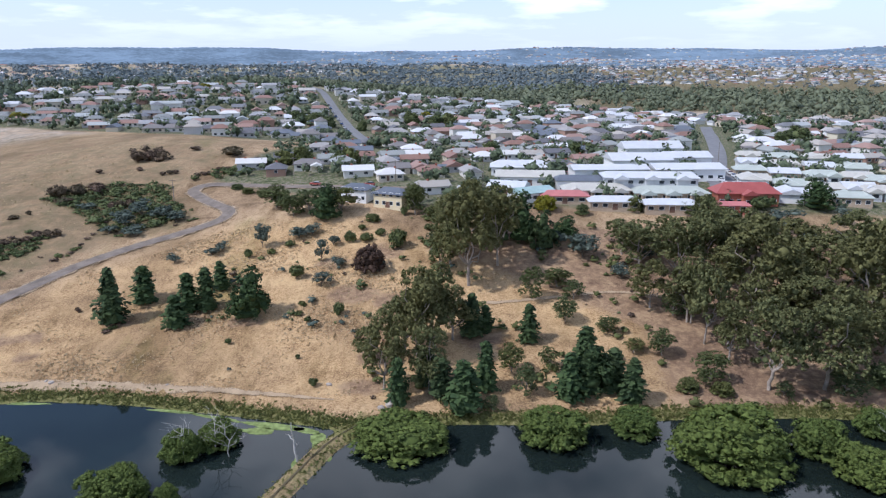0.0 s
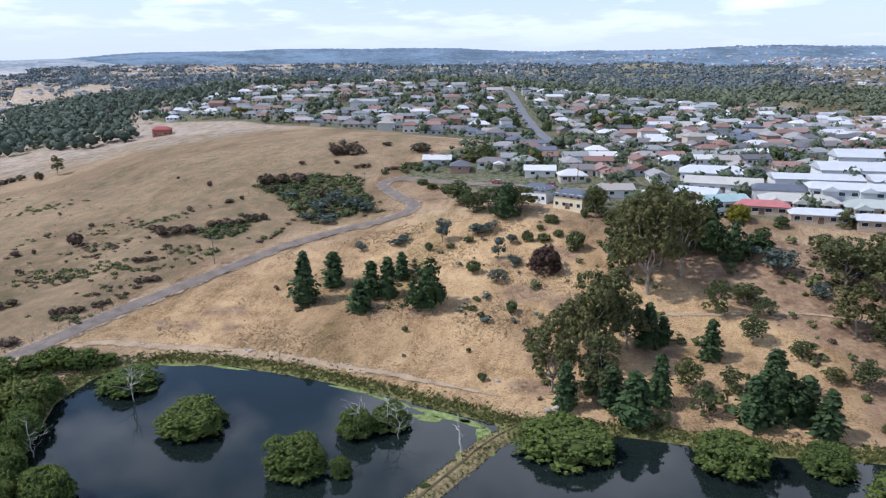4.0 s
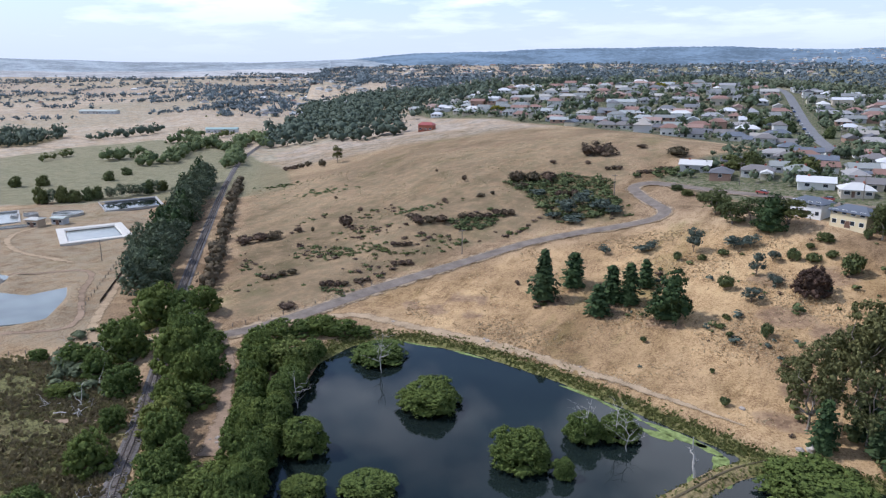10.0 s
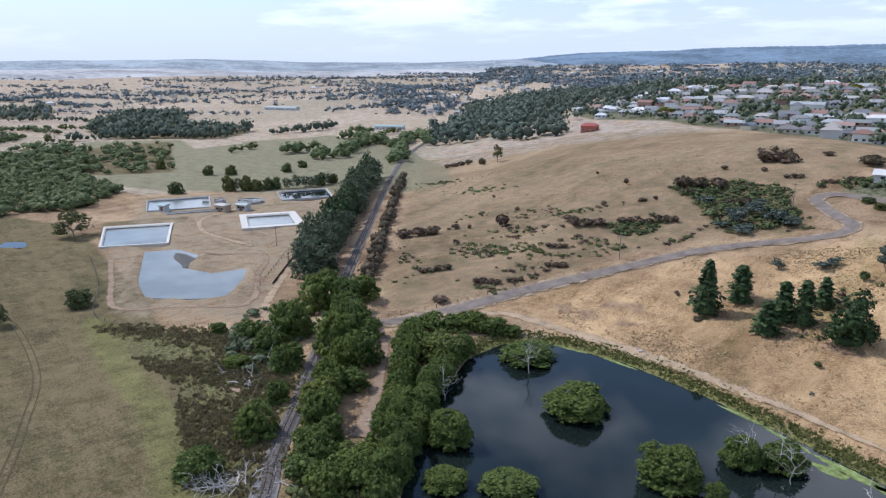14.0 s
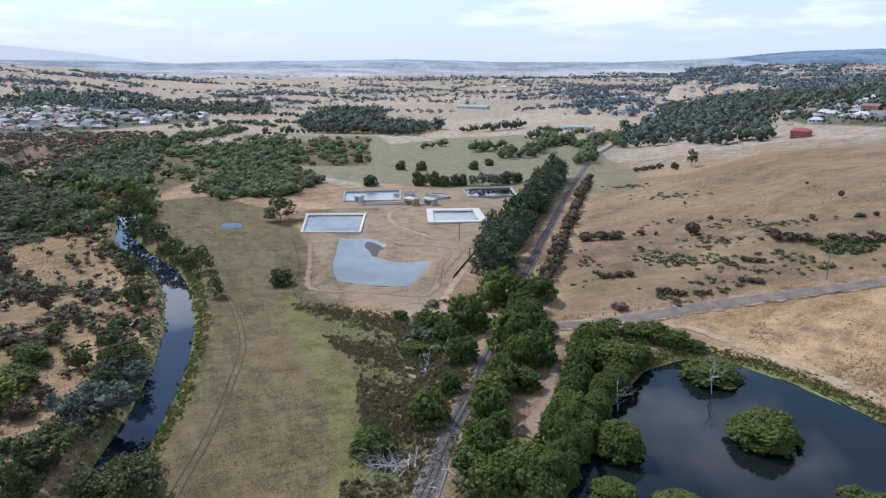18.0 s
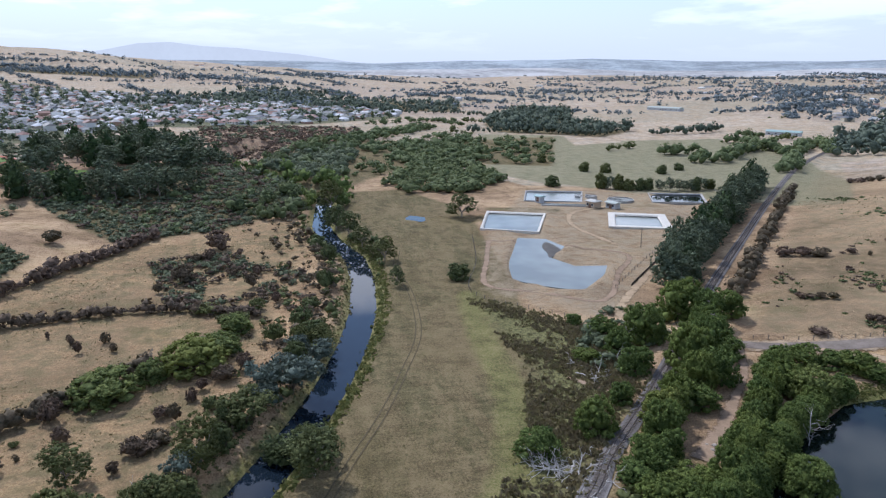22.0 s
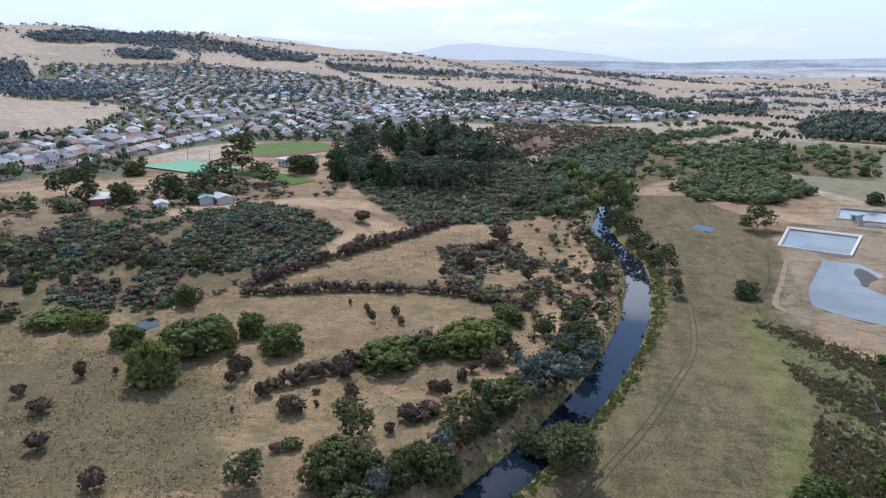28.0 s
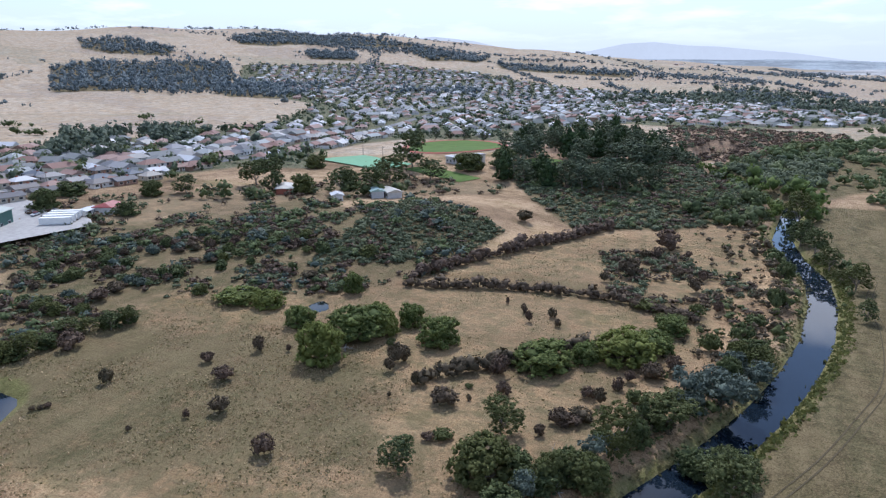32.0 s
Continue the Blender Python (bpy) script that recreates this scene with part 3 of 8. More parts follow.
def ribbon(name, pts, width, lift, mat, label, category, **kw):
    v, q = ribbon_arrays(pts, width, lift, **kw)
    me = mesh_np(name, v, q, mat, True)
    at = me.attributes.new("rim", "FLOAT", "POINT")
    cols = kw.get("cols", 5)
    at.data.foreach_set("value", np.tile(np.abs(np.linspace(-1, 1, cols)), len(v) // cols).astype(np.float32))
    return tagged(new(name, me), label, category, kind="structure")


def worn_earth(name, c, reach=0.62, ragged=1.5):
    """Trodden earth that thins out into the grass at its rim."""
    m = Nodes(name, 0.95, 0.1)
    n1, n2 = m.noise(0.35, 5), m.noise(2.6, 5, 0.75)
    k = m.math("ADD", m.math("MULTIPLY", n1, 0.55), m.math("MULTIPLY", n2, 0.45))
    m.color(m.ramp(k, (0.38, tuple(q * 0.72 for q in c)), (0.62, tuple(q * 1.18 for q in c))))
    m.bump(n2, 0.3, 0.05)
    rim = m.node("ShaderNodeAttribute", attribute_name="rim")
    fade = m.math("ADD", m.math("SUBTRACT", reach, rim.outputs["Fac"]), m.math("MULTIPLY", m.math("SUBTRACT", k, 0.5), ragged * 2))
    mr = m.node("ShaderNodeMapRange", interpolation_type="SMOOTHSTEP")
    mr.inputs[1].default_value, mr.inputs[2].default_value = -0.18, 0.18
    m.link(fade, mr.inputs[0])
    tr, mx = m.node("ShaderNodeBsdfTransparent"), m.node("ShaderNodeMixShader")
    m.link(mr.outputs[0], mx.inputs[0])
    m.link(tr.outputs[0], mx.inputs[1])
    m.link(m.bsdf.outputs[0], mx.inputs[2])
    m.link(mx.outputs[0], m.out.inputs[0])
    return m.mat


tagged(flat_sheet("water_pond", grown(POND, 1.5), 0.0, WATER), "still dark lily pond with cloud reflections", "pond", kind="structure")
v, q = ribbon_arrays(RIVER, 15.0, 0, drape=False)
v[:, 2] = -1.05
tagged(new("water_river", mesh_np("water_river", v, q, RIVER_WATER)), "narrow calm dark river between grassy banks", "river", kind="structure")
for nm, out in WORKS_PONDS.items():
    tagged(flat_sheet("water_" + nm, grown(out, 0.6), 1.15 if nm not in ("creek", "scrub") else 0.75, TANK_WATER if nm not in ("dark", "creek", "scrub") else WATER),
           "grey-blue water of a treatment pond", "pond", kind="structure")

ASPHALT = plain("asphalt", (0.215, 0.18, 0.15), 0.95, 0.05, 0.25, 0.25)
STREET = plain("street_asphalt", (0.20, 0.20, 0.205), 0.9, 0.1, 0.15, 0.25)
BALLAST = plain("ballast", (0.17, 0.155, 0.145), 0.95, 0.1, 0.35, 1.2)
VERGE = worn_earth("road_verge", (0.33, 0.25, 0.165), 0.8)
ribbon("road_verge", ROAD, [7.4, 8.0, 6.8, 7.4, 6.6, 7.2], 0.02, VERGE, "pale gravel verge of the country road", "verge")
ribbon("road", ROAD, 4.5, 0.1, ASPHALT, "curved grey bitumen country road over the hill", "road", crown=0.08)
ribbon("railway_bed", RAIL, 3.6, 0.1, BALLAST, "grey ballast bed of the single railway", "railway", crown=0.25)

# ---- plants ----
def leaf_mat(name, dark, light, tint=(0.16, 0.15, 0.03), tint_amount=0.35, glow=0.22):
    """Foliage: leaf to leaf and plant to plant variation, and light through the leaves."""
    m = Nodes(name, 0.75, 0.15)
    geo, info = m.node("ShaderNodeNewGeometry"), m.node("ShaderNodeObjectInfo")
    patch, grain = m.noise(0.35, 3), m.noise(2.6, 4, 0.75)
    k = m.math("ADD", m.math("MULTIPLY", geo.outputs["Random Per Island"], 0.25), m.math("ADD", m.math("MULTIPLY", patch, 0.38), m.math("MULTIPLY", grain, 0.45)))
    c = m.ramp(k, (0.38, dark), (0.68, light))
    c = m.mix(m.math("MULTIPLY", m.ramp(info.outputs["Random"], (0.35, (0, 0, 0)), (1.0, (1, 1, 1))), tint_amount), c, tint)
    m.color(c)
    m.bump(grain, 0.5, 0.3)
    tr, mx = m.node("ShaderNodeBsdfTranslucent"), m.node("ShaderNodeMixShader")
    m.link(c, tr.inputs[0])
    mx.inputs[0].default_value = glow
    m.link(m.bsdf.outputs[0], mx.inputs[1])
    m.link(tr.outputs[0], mx.inputs[2])
    m.link(mx.outputs[0], m.out.inputs[0])
    return m.mat


WILLOW = leaf_mat("willow_leaves", (0.064, 0.100, 0.030), (0.172, 0.228, 0.062), (0.19, 0.215, 0.045), 0.4, 0.32)
SALLOW = leaf_mat("sallow_leaves", (0.075, 0.108, 0.034), (0.215, 0.255, 0.082), (0.27, 0.28, 0.06), 0.45, 0.3)
GREENBRUSH = leaf_mat("green_brush_leaves", (0.074, 0.095, 0.058), (0.172, 0.200, 0.114), (0.12, 0.13, 0.05), 0.3, 0.2)
OSIER = leaf_mat("osier_leaves", (0.072, 0.100, 0.044), (0.168, 0.206, 0.088), (0.14, 0.15, 0.06), 0.3, 0.2)
GUM = leaf_mat("gum_leaves", (0.082, 0.096, 0.040), (0.218, 0.224, 0.094), (0.185, 0.162, 0.060), 0.4, 0.3)
PINE = leaf_mat("pine_needles", (0.025, 0.048, 0.020), (0.068, 0.106, 0.038), (0.05, 0.06, 0.03), 0.4, 0.08)
BLUFF = leaf_mat("bluff_leaves", (0.060, 0.084, 0.056), (0.156, 0.190, 0.112), (0.07, 0.085, 0.035), 0.4, 0.12)
WATTLE = leaf_mat("wattle_leaves", (0.066, 0.092, 0.078), (0.15, 0.182, 0.145), (0.10, 0.13, 0.10), 0.3, 0.15)
THORN = leaf_mat("hawthorn_leaves", (0.066, 0.048, 0.037), (0.178, 0.124, 0.088), (0.084, 0.088, 0.040), 0.5, 0.16)
SHRUB = leaf_mat("shrub_leaves", (0.050, 0.070, 0.030), (0.150, 0.178, 0.072), (0.14, 0.135, 0.035), 0.5, 0.18)
RUSSET = leaf_mat("russet_leaves", (0.046, 0.030, 0.023), (0.115, 0.074, 0.056), (0.08, 0.05, 0.03), 0.2, 0.1)
GOLD = leaf_mat("golden_leaves", (0.12, 0.12, 0.015), (0.34, 0.31, 0.04), (0.3, 0.28, 0.03), 0.2, 0.3)
BARK = plain("bark", (0.20, 0.165, 0.13), 0.9, 0.1, 0.3, 1.0)
PALE_BARK = plain("pale_bark", (0.34, 0.29, 0.24), 0.85, 0.15, 0.3, 0.8)
DEADWOOD = plain("bleached_deadwood", (0.50, 0.47, 0.43), 0.85, 0.15, 0.25, 1.0)

_bm = bmesh.new()
bmesh.ops.create_icosphere(_bm, subdivisions=2, radius=1.0)
ICO_V = np.array([v.co[:] for v in _bm.verts])
ICO_F = np.array([[v.index for v in f.verts] for f in _bm.faces])
_bm.free()
_bm = bmesh.new()
bmesh.ops.create_icosphere(_bm, subdivisions=1, radius=1.0)
ICO1_V = np.array([v.co[:] for v in _bm.verts])
ICO1_F = np.array([[v.index for v in f.verts] for f in _bm.faces])
_bm.free()


OCT_V = np.array([(1, 0, 0), (0, 1, 0), (-1, 0, 0), (0, -1, 0), (0, 0, 1), (0, 0, -1)], float)
OCT_F = np.array([(0, 1, 4), (1, 2, 4), (2, 3, 4), (3, 0, 4), (1, 0, 5), (2, 1, 5), (3, 2, 5), (0, 3, 5)])


def unit(v):
    return v / np.maximum(1e-6, np.linalg.norm(v, axis=-1, keepdims=True))


def leaf_quads(rng, pos, nrm, size, aspect=1.0, jitter=0.35):
    """Four-cornered leaf sprays at pos, facing nrm."""
    n = len(pos)
    t = unit(np.cross(nrm, rng.normal(size=(n, 3))))
    b = np.cross(nrm, t)
    s = size * rng.uniform(0.6, 1.4, n)[:, None]
    cs = []
    for du, dv in ((-1, -0.5), (0.2, -0.9), (1, 0.4), (-0.3, 0.95)):
        ju, jv = rng.uniform(-jitter, jitter, (2, n, 1))
        cs.append(pos + t * (du + ju) * s * aspect * 0.5 + b * (dv + jv) * s * 0.5 + nrm * (rng.uniform(-0.3, 0.3, (n, 1)) * s * 0.5))
    v = np.stack(cs, 1).reshape(-1, 3)
    return v, np.arange(n * 4).reshape(-1, 4)


def crown(name, rng, lobes, puffs, puff_r, per, leaf, mat, core=0.8, low=-0.35, lumpy=0.0):
    """A crown of leafy puffs over some lobes, round a shaded heart."""
    L = np.array(lobes, float)
    area = (L[:, 3] * L[:, 5]) / (L[:, 3] * L[:, 5]).sum()
    k = rng.choice(len(L), puffs * 3, p=area)
    d = unit(rng.normal(size=(puffs * 3, 3)))
    d[:, 2] = np.where(d[:, 2] < low, -d[:, 2], d[:, 2])
    c = L[k, :3] + d * L[k, 3:6]
    inside = np.zeros(len(c), bool)
    for j, l in enumerate(L):
        inside |= (k != j) & ((((c - l[:3]) / l[3:6]) ** 2).sum(1) < 0.75)
    keep = (~inside) & (c[:, 2] > 0.05)
    c, d = c[keep][:puffs], d[keep][:puffs]
    n = len(c)
    pr = puff_r * rng.uniform(0.6, 1.3, n)
    dd = unit(np.repeat(d, per, 0) * 0.75 + rng.normal(size=(n * per, 3)) * 0.8 + np.array([0, 0, 0.2]))
    p = np.repeat(c, per, 0) + dd * np.repeat(pr, per)[:, None] * rng.uniform(0.45, 1.25, (n * per, 1))
    p[:, 2] = np.maximum(p[:, 2], 0.03)
    v, q = leaf_quads(rng, p, unit(dd + rng.normal(size=dd.shape) * 0.5), leaf)
    # sprays are shaded as the rounded clumps that they make up
    cv, cf, base = [v], [], len(v)
    cn_ = [np.repeat(unit(dd + rng.normal(size=dd.shape) * 0.5), 4, 0)]
    if lumpy:  # each puff has a small rounded heart
        lump = OCT_V[None] * (1 + rng.uniform(-0.25, 0.25, (n, len(OCT_V), 1))) * pr[:, None, None] * lumpy * np.array([1, 1, 1.25]) + c[:, None]
        lump[..., 2] = np.maximum(lump[..., 2], 0.0)
        cv.append(lump.reshape(-1, 3))
        cn_.append(np.tile(OCT_V, (n, 1)))
        cf.append((OCT_F[None] + (np.arange(n) * len(OCT_V))[:, None, None]).reshape(-1, 3) + base)
        base += n * len(OCT_V)
    heart_v, heart_f = (ICO_V, ICO_F) if puffs >= 400 else (ICO1_V, ICO1_F)
    for l in L:
        w = heart_v * (1 + rng.uniform(-0.17, 0.17, (len(heart_v), 1))) * l[3:6] * core * 0.86 + l[:3]
        w[:, 2] = np.maximum(w[:, 2], 0.0)
        cv.append(w)
        cn_.append(heart_v)
        cf.append(heart_f + base)
        base += len(w)
    return mesh_np(name, np.concatenate(cv), [q, np.concatenate(cf)], mat, normals=np.concatenate(cn_))


def tube(path, r0, r1, sides=6):
    """A tapered limb along a path."""
    p = np.array(path, float)
    t = unit(np.gradient(p, axis=0))
    a = unit(np.cross(t, np.array([0.31, 0.87, 0.12])))
    b = np.cross(t, a)
    r = np.linspace(r0, r1, len(p))
    th = np.arange(sides) / sides * 2 * math.pi
    v = (p[:, None] + r[:, None, None] * (np.cos(th)[None, :, None] * a[:, None] + np.sin(th)[None, :, None] * b[:, None])).reshape(-1, 3)
    i, j = np.meshgrid(np.arange(len(p) - 1), np.arange(sides), indexing="ij")
    jn = (j + 1) % sides
    f = np.stack([i * sides + j, i * sides + jn, (i + 1) * sides + jn, (i + 1) * sides + j], -1).reshape(-1, 4)
    return v, f


def limbs(name, parts, mat):
    vs, fs, base = [], [], 0
    for path, r0, r1 in parts:
        v, f = tube(path, r0, r1)
        vs.append(v)
        fs.append(f + base)
        base += len(v)
    return mesh_np(name, np.concatenate(vs), np.concatenate(fs), mat, True)


def bend(a, b, rng, wob=0.15, n=5):
    a, b = np.array(a, float), np.array(b, float)
    d = np.linalg.norm(b - a)
    return [a + (b - a) * k + (rng.normal(size=3) * wob * d * math.sin(math.pi * k) * 0.6 if 0 < k < 1 else 0) for k in np.linspace(0, 1, n)]


def trunk_to(rng, lobes, foot_r, mat, name="trunk", fork=0.4):
    top = np.mean([l[:3] for l in lobes], 0)
    knee = np.array([top[0] * 0.3, top[1] * 0.3, max(0.4, top[2] * fork)])
    parts = [(bend((0, 0, -0.3), knee, rng, 0.06), foot_r, foot_r * 0.75)]
    for l in lobes[:7]:
        parts.append((bend(knee, l[:3], rng, 0.14), foot_r * 0.55, foot_r * 0.12))
    return limbs(name, parts, mat)


KINDS = {}  # kind -> (height, width, [(crown mesh, trunk mesh)])


def make_kinds():
    for kind, mat, seeds in (("willow", WILLOW, 4), ("osier", WILLOW, 3), ("sallow", SALLOW, 2), ("bank", SHRUB, 3), ("bank far", BLUFF, 3), ("gum", GUM, 4), ("dense", PINE, 2), ("wattle", WATTLE, 3), ("river", SHRUB, 3), ("gold", GOLD, 1), ("russet", RUSSET, 1),
                              ("gum far", GUM, 3), ("dense far", PINE, 2), ("river far", SHRUB, 3)):
        made, full, form = [], not kind.endswith("far"), kind.split()[0]
        for s in range(seeds):
            rng = np.random.default_rng(100 + s * 7 + len(kind))
            if form in ("gum", "bank"):
                h, w, lobes = 18.0, 12.0, []
                for i in range(22 if form == "gum" else 28):
                    a, z = rng.uniform(0, 6.28), rng.uniform(0.36 if form == "gum" else 0.14, 0.95)
                    rad = 4.9 * math.sin(min(1, (1.08 - z) * 2.2) * 1.5) * rng.uniform(0.5, 1.0)
                    q = rng.uniform(1.15, 2.2) if form == "gum" else rng.uniform(1.5, 2.5)
                    lobes.append((rad * math.cos(a), rad * math.sin(a), z * 15.8, q, q, q * rng.uniform(0.8, 1.05)))
                cr = crown("crown", rng, lobes, *((360, 0.62, 13, 0.40, mat, 0.52, -0.35, 0.40) if full else (150, 0.80, 12, 0.52, mat, 0.62, -0.35, 0.45)))
                tr = trunk_to(rng, lobes, 0.36, PALE_BARK, fork=0.35)
            elif form == "wattle":
                h, w, lobes = 7.0, 7.0, []
                for i in range(8):
                    a, z = rng.uniform(0, 6.28), rng.uniform(0.3, 0.82)
                    rad = 2.3 * rng.uniform(0.3, 1.0)
                    q = rng.uniform(1.0, 1.5)
                    lobes.append((rad * math.cos(a), rad * math.sin(a), z * 7, q, q, q * 0.8))
                cr = crown("crown", rng, lobes, 100, 0.5, 11, 0.32, mat, 0.82)
                tr = trunk_to(rng, lobes, 0.18, BARK, fork=0.3)
            elif form == "dense":
                h, w = 8.0, 7.0
                lobes = [(rng.normal() * 0.25, rng.normal() * 0.25, z, 3.1 * (1 - z / 9.2) ** 0.7, 3.1 * (1 - z / 9.2) ** 0.7, 1.5) for z in (0.9, 2.2, 3.5, 4.8, 6.0, 6.9)]
                for i in range(9):
                    a, z = rng.uniform(0, 6.28), rng.uniform(0.6, 5.2)
                    rad = 2.9 * (1 - z / 9.2) ** 0.7
                    lobes.append((rad * math.cos(a), rad * math.sin(a), z, 0.95, 0.95, 1.1))
                cr = crown("crown", rng, lobes, 160 if full else 80, 0.5 if full else 0.7, 14 if full else 9, 0.32 if full else 0.5, mat, 0.9, -0.2)
                tr = trunk_to(rng, lobes[2:4], 0.28, BARK, fork=0.3)
            else:
                h, w = 8.0, 10.0
                lobes = [(0, 0, 3.2, 3.5, 3.5, 3.6)] + [(2.9 * math.cos(k * 1.05 + s), 2.9 * math.sin(k * 1.05 + s), 1.0, 1.7, 1.7, 1.25) for k in range(6)]
                for i in range(9):
                    a, z = rng.uniform(0, 6.28) , rng.uniform(0.16, 0.72)
                    rad = 3.6 * math.sqrt(max(0.05, 1 - (z / 0.95) ** 2)) * rng.uniform(0.75, 1.0)
                    q = rng.uniform(1.2, 2.0)
                    lobes.append((rad * math.cos(a), rad * math.sin(a), z * 8, q, q, q * rng.uniform(0.8, 1.1)))
                cr = crown("crown", rng, lobes, *((520, 0.46, 13, 0.21, mat, 0.8, -0.1, 0.7) if form == "willow" else (195, 0.63, 14, 0.30, mat, 0.82, -0.1, 0.66) if full else (100, 0.85, 11, 0.46, mat, 0.97, -0.1, 0.65)))
                tr = trunk_to(rng, lobes[1:6], 0.3, BARK, fork=0.25)
            made.append((cr, tr))
        KINDS[kind] = (h, w, made)
    # conifers: whorls of drooping boughs
    made = []
    for s in range(3):
        rng = np.random.default_rng(40 + s)
        pos, nrm = [], []
        for z in np.arange(0.7, 11.6, 0.42):
            R = 3.0 * (1 - z / 12.4) ** 0.62 * rng.uniform(0.6, 1.12) * (0.72 + 0.28 * min(1, z / 3))
            boughs = int(6 + R * 2.6)
            a0 = rng.uniform(0, 6.28)
            for b in range(boughs):
                a = a0 + b / boughs * 6.28 + rng.uniform(-0.2, 0.2)
                reach = R * rng.uniform(0.5, 1.15) * (1 + 0.16 * math.sin(a * 2 + s * 2 + z * 0.4))
                for u in (0.35, 0.6, 0.82, 1.0):
                    pos.append((math.cos(a) * reach * u, math.sin(a) * reach * u, z + 0.25 * u * u * rng.uniform(-1, 1.4) + rng.uniform(-0.1, 0.1)))
                    nrm.append((math.cos(a) * 0.5, math.sin(a) * 0.5, 0.8))
        pos, nrm = np.array(pos), unit(np.array(nrm) + rng.normal(size=(len(nrm), 3)) * 0.3)
        v, q = leaf_quads(rng, pos, nrm, 0.8, 1.2)
        cone_v, cone_f = tube([(0, 0, 0.6), (0, 0, 4), (0, 0, 8), (0, 0, 11.6)], 1.75, 0.05, 8)
        cr = mesh_np("crown", np.concatenate([v, cone_v]), [q, cone_f + len(v)], PINE,
                     normals=np.concatenate([np.repeat(unit(nrm + pos * np.array([0.4, 0.4, 0]) + rng.normal(size=nrm.shape) * 0.4), 4, 0), unit(cone_v * np.array([1, 1, 0]) + np.array([0, 0, 0.3]))]))
        tr = limbs("trunk", [([(0, 0, -0.3), (0, 0, 5), (0.1, 0, 12)], 0.25, 0.04)], BARK)
        made.append((cr, tr))
    KINDS["pine"] = (12.0, 6.2, made)
    # bushes
    for kind, mat, tall in (("thorn", THORN, 1.25), ("shrub", SHRUB, 0.75), ("bluebush", WATTLE, 0.6)):
        made = []
        for s in range(3):
            rng = np.random.default_rng(70 + s + len(kind))
            lobes = [(0, 0, tall * 1.0, 1.15, 1.15, tall * 1.0)]
            for i in range(5):
                a = rng.uniform(0, 6.28)
                q = rng.uniform(0.5, 0.8)
                lobes.append((0.8 * math.cos(a), 0.8 * math.sin(a), rng.uniform(0.3, 1.2) * tall, q, q, q * tall))
            made.append((crown("foliage", rng, lobes, 62, 0.29, 9, 0.17, mat, 0.92, -0.2, 0.6), None))
        KINDS[kind] = (2.0 * tall + 0.25, 3.0, made)


make_kinds()
PLANTS = {"willow": ("willow_tree", "round green willow with a leafy crown down to the base", "tree"),
          "gum far": ("eucalyptus_tree", "tall olive-green eucalyptus with clumped crown", "tree"),
          "dense far": ("cypress_tree", "dense dark green cypress", "tree"),
          "osier": ("willow_tree", "leafy green willow on the bank", "tree"),
          "sallow": ("willow_tree", "spreading light green willow on pasture", "tree"),
          "bank": ("leafy_tree", "upright green leafy tree", "tree"),
          "bank far": ("leafy_tree", "upright dark green leafy tree", "tree"),
          "river far": ("broad_tree", "broad dark green leafy tree", "tree"),
          "gum": ("eucalyptus_tree", "tall olive-green eucalyptus with pale bare trunk and clumped crown", "tree"),
          "dense": ("cypress_tree", "dense dark green cypress with a rounded crown", "tree"),
          "wattle": ("wattle_tree", "open blue-green silver wattle tree", "tree"),
          "river": ("river_tree", "dark green leafy tree on the bank", "tree"),
          "gold": ("golden_tree", "rounded yellow-leaved tree in a garden", "tree"),
          "russet": ("russet_tree", "dense reddish-brown tree on the dry slope", "tree"),
          "pine": ("pine_tree", "dark conical pine on the dry grass", "tree"),
          "thorn": ("hawthorn_bush", "dark brownish hawthorn bush on pasture", "bush"),
          "shrub": ("shrub", "low green shrub on dry grass", "bush"),
          "bluebush": ("wattle_shrub", "low blue-grey shrub on the slope", "bush")}
prng = np.random.default_rng(5)


def plant(kind, x, y, h, w, group="", label="", z=None):
    """One tree or bush of height h and width w with its foot at x, y."""
    h0, w0, made = KINDS[kind]
    cr, tr = made[int(prng.integers(len(made)))]
    name, text, cat = PLANTS[kind]
    z = max(h_at(x, y), -1.1) if z is None else z
    m = Matrix.LocRotScale((x, y, z - 0.05), Euler((0, 0, prng.uniform(0, 6.28))), (w / w0, w / w0, h / h0))
    if tr is None:
        ob = new(name, cr)
    else:
        ob = new(name)
        for nm, me in (("crown", cr), ("trunk", tr)):
            new(nm, me).parent = ob
    ob.matrix_world = m
    return tagged(ob, label or text, cat, group)


# feet, heights and widths in metres
PINES = [
    (-87.7, 172.2, 15, 8.2), (-83.2, 182.7, 12.3, 7.7), (-69.9, 169.3, 9.7, 7.1), (-69.2, 177.1, 13.4, 7.3), (-64.2, 177.1, 12.4, 6.4), (-63.6, 187.7, 7.8, 5.9),
    (6.2, 162.3, 10.9, 6.4), (20, 159.8, 10.1, 5.6), (-10.2, 133.6, 11.3, 5.1), (3.5, 132.6, 13.7, 8.5), (8.5, 139.2, 11, 5.6), (39.1, 134.8, 9.8, 6.3),
    (-1.3, 137, 8.9, 6.2), (-4, 142, 9, 6), (26, 136, 12, 7), (36, 139.5, 12, 7.5), (31, 145, 13, 8), (9.6, 164.5, 8.2, 5),
]
DENSE = [
    (-51.4, 172.3, 13.1, 11.8), (30.6, 138.1, 13.8, 12.3), (23.2, 214.2, 17, 14), (29.7, 209.5, 9.8, 10.4), (14.1, 213.2, 15.3, 12.2), (127.8, 239.1, 9.4, 13.5),
    (-40.4, 231.5, 10.7, 12.4), (37.8, 216.4, 6.5, 9),
]
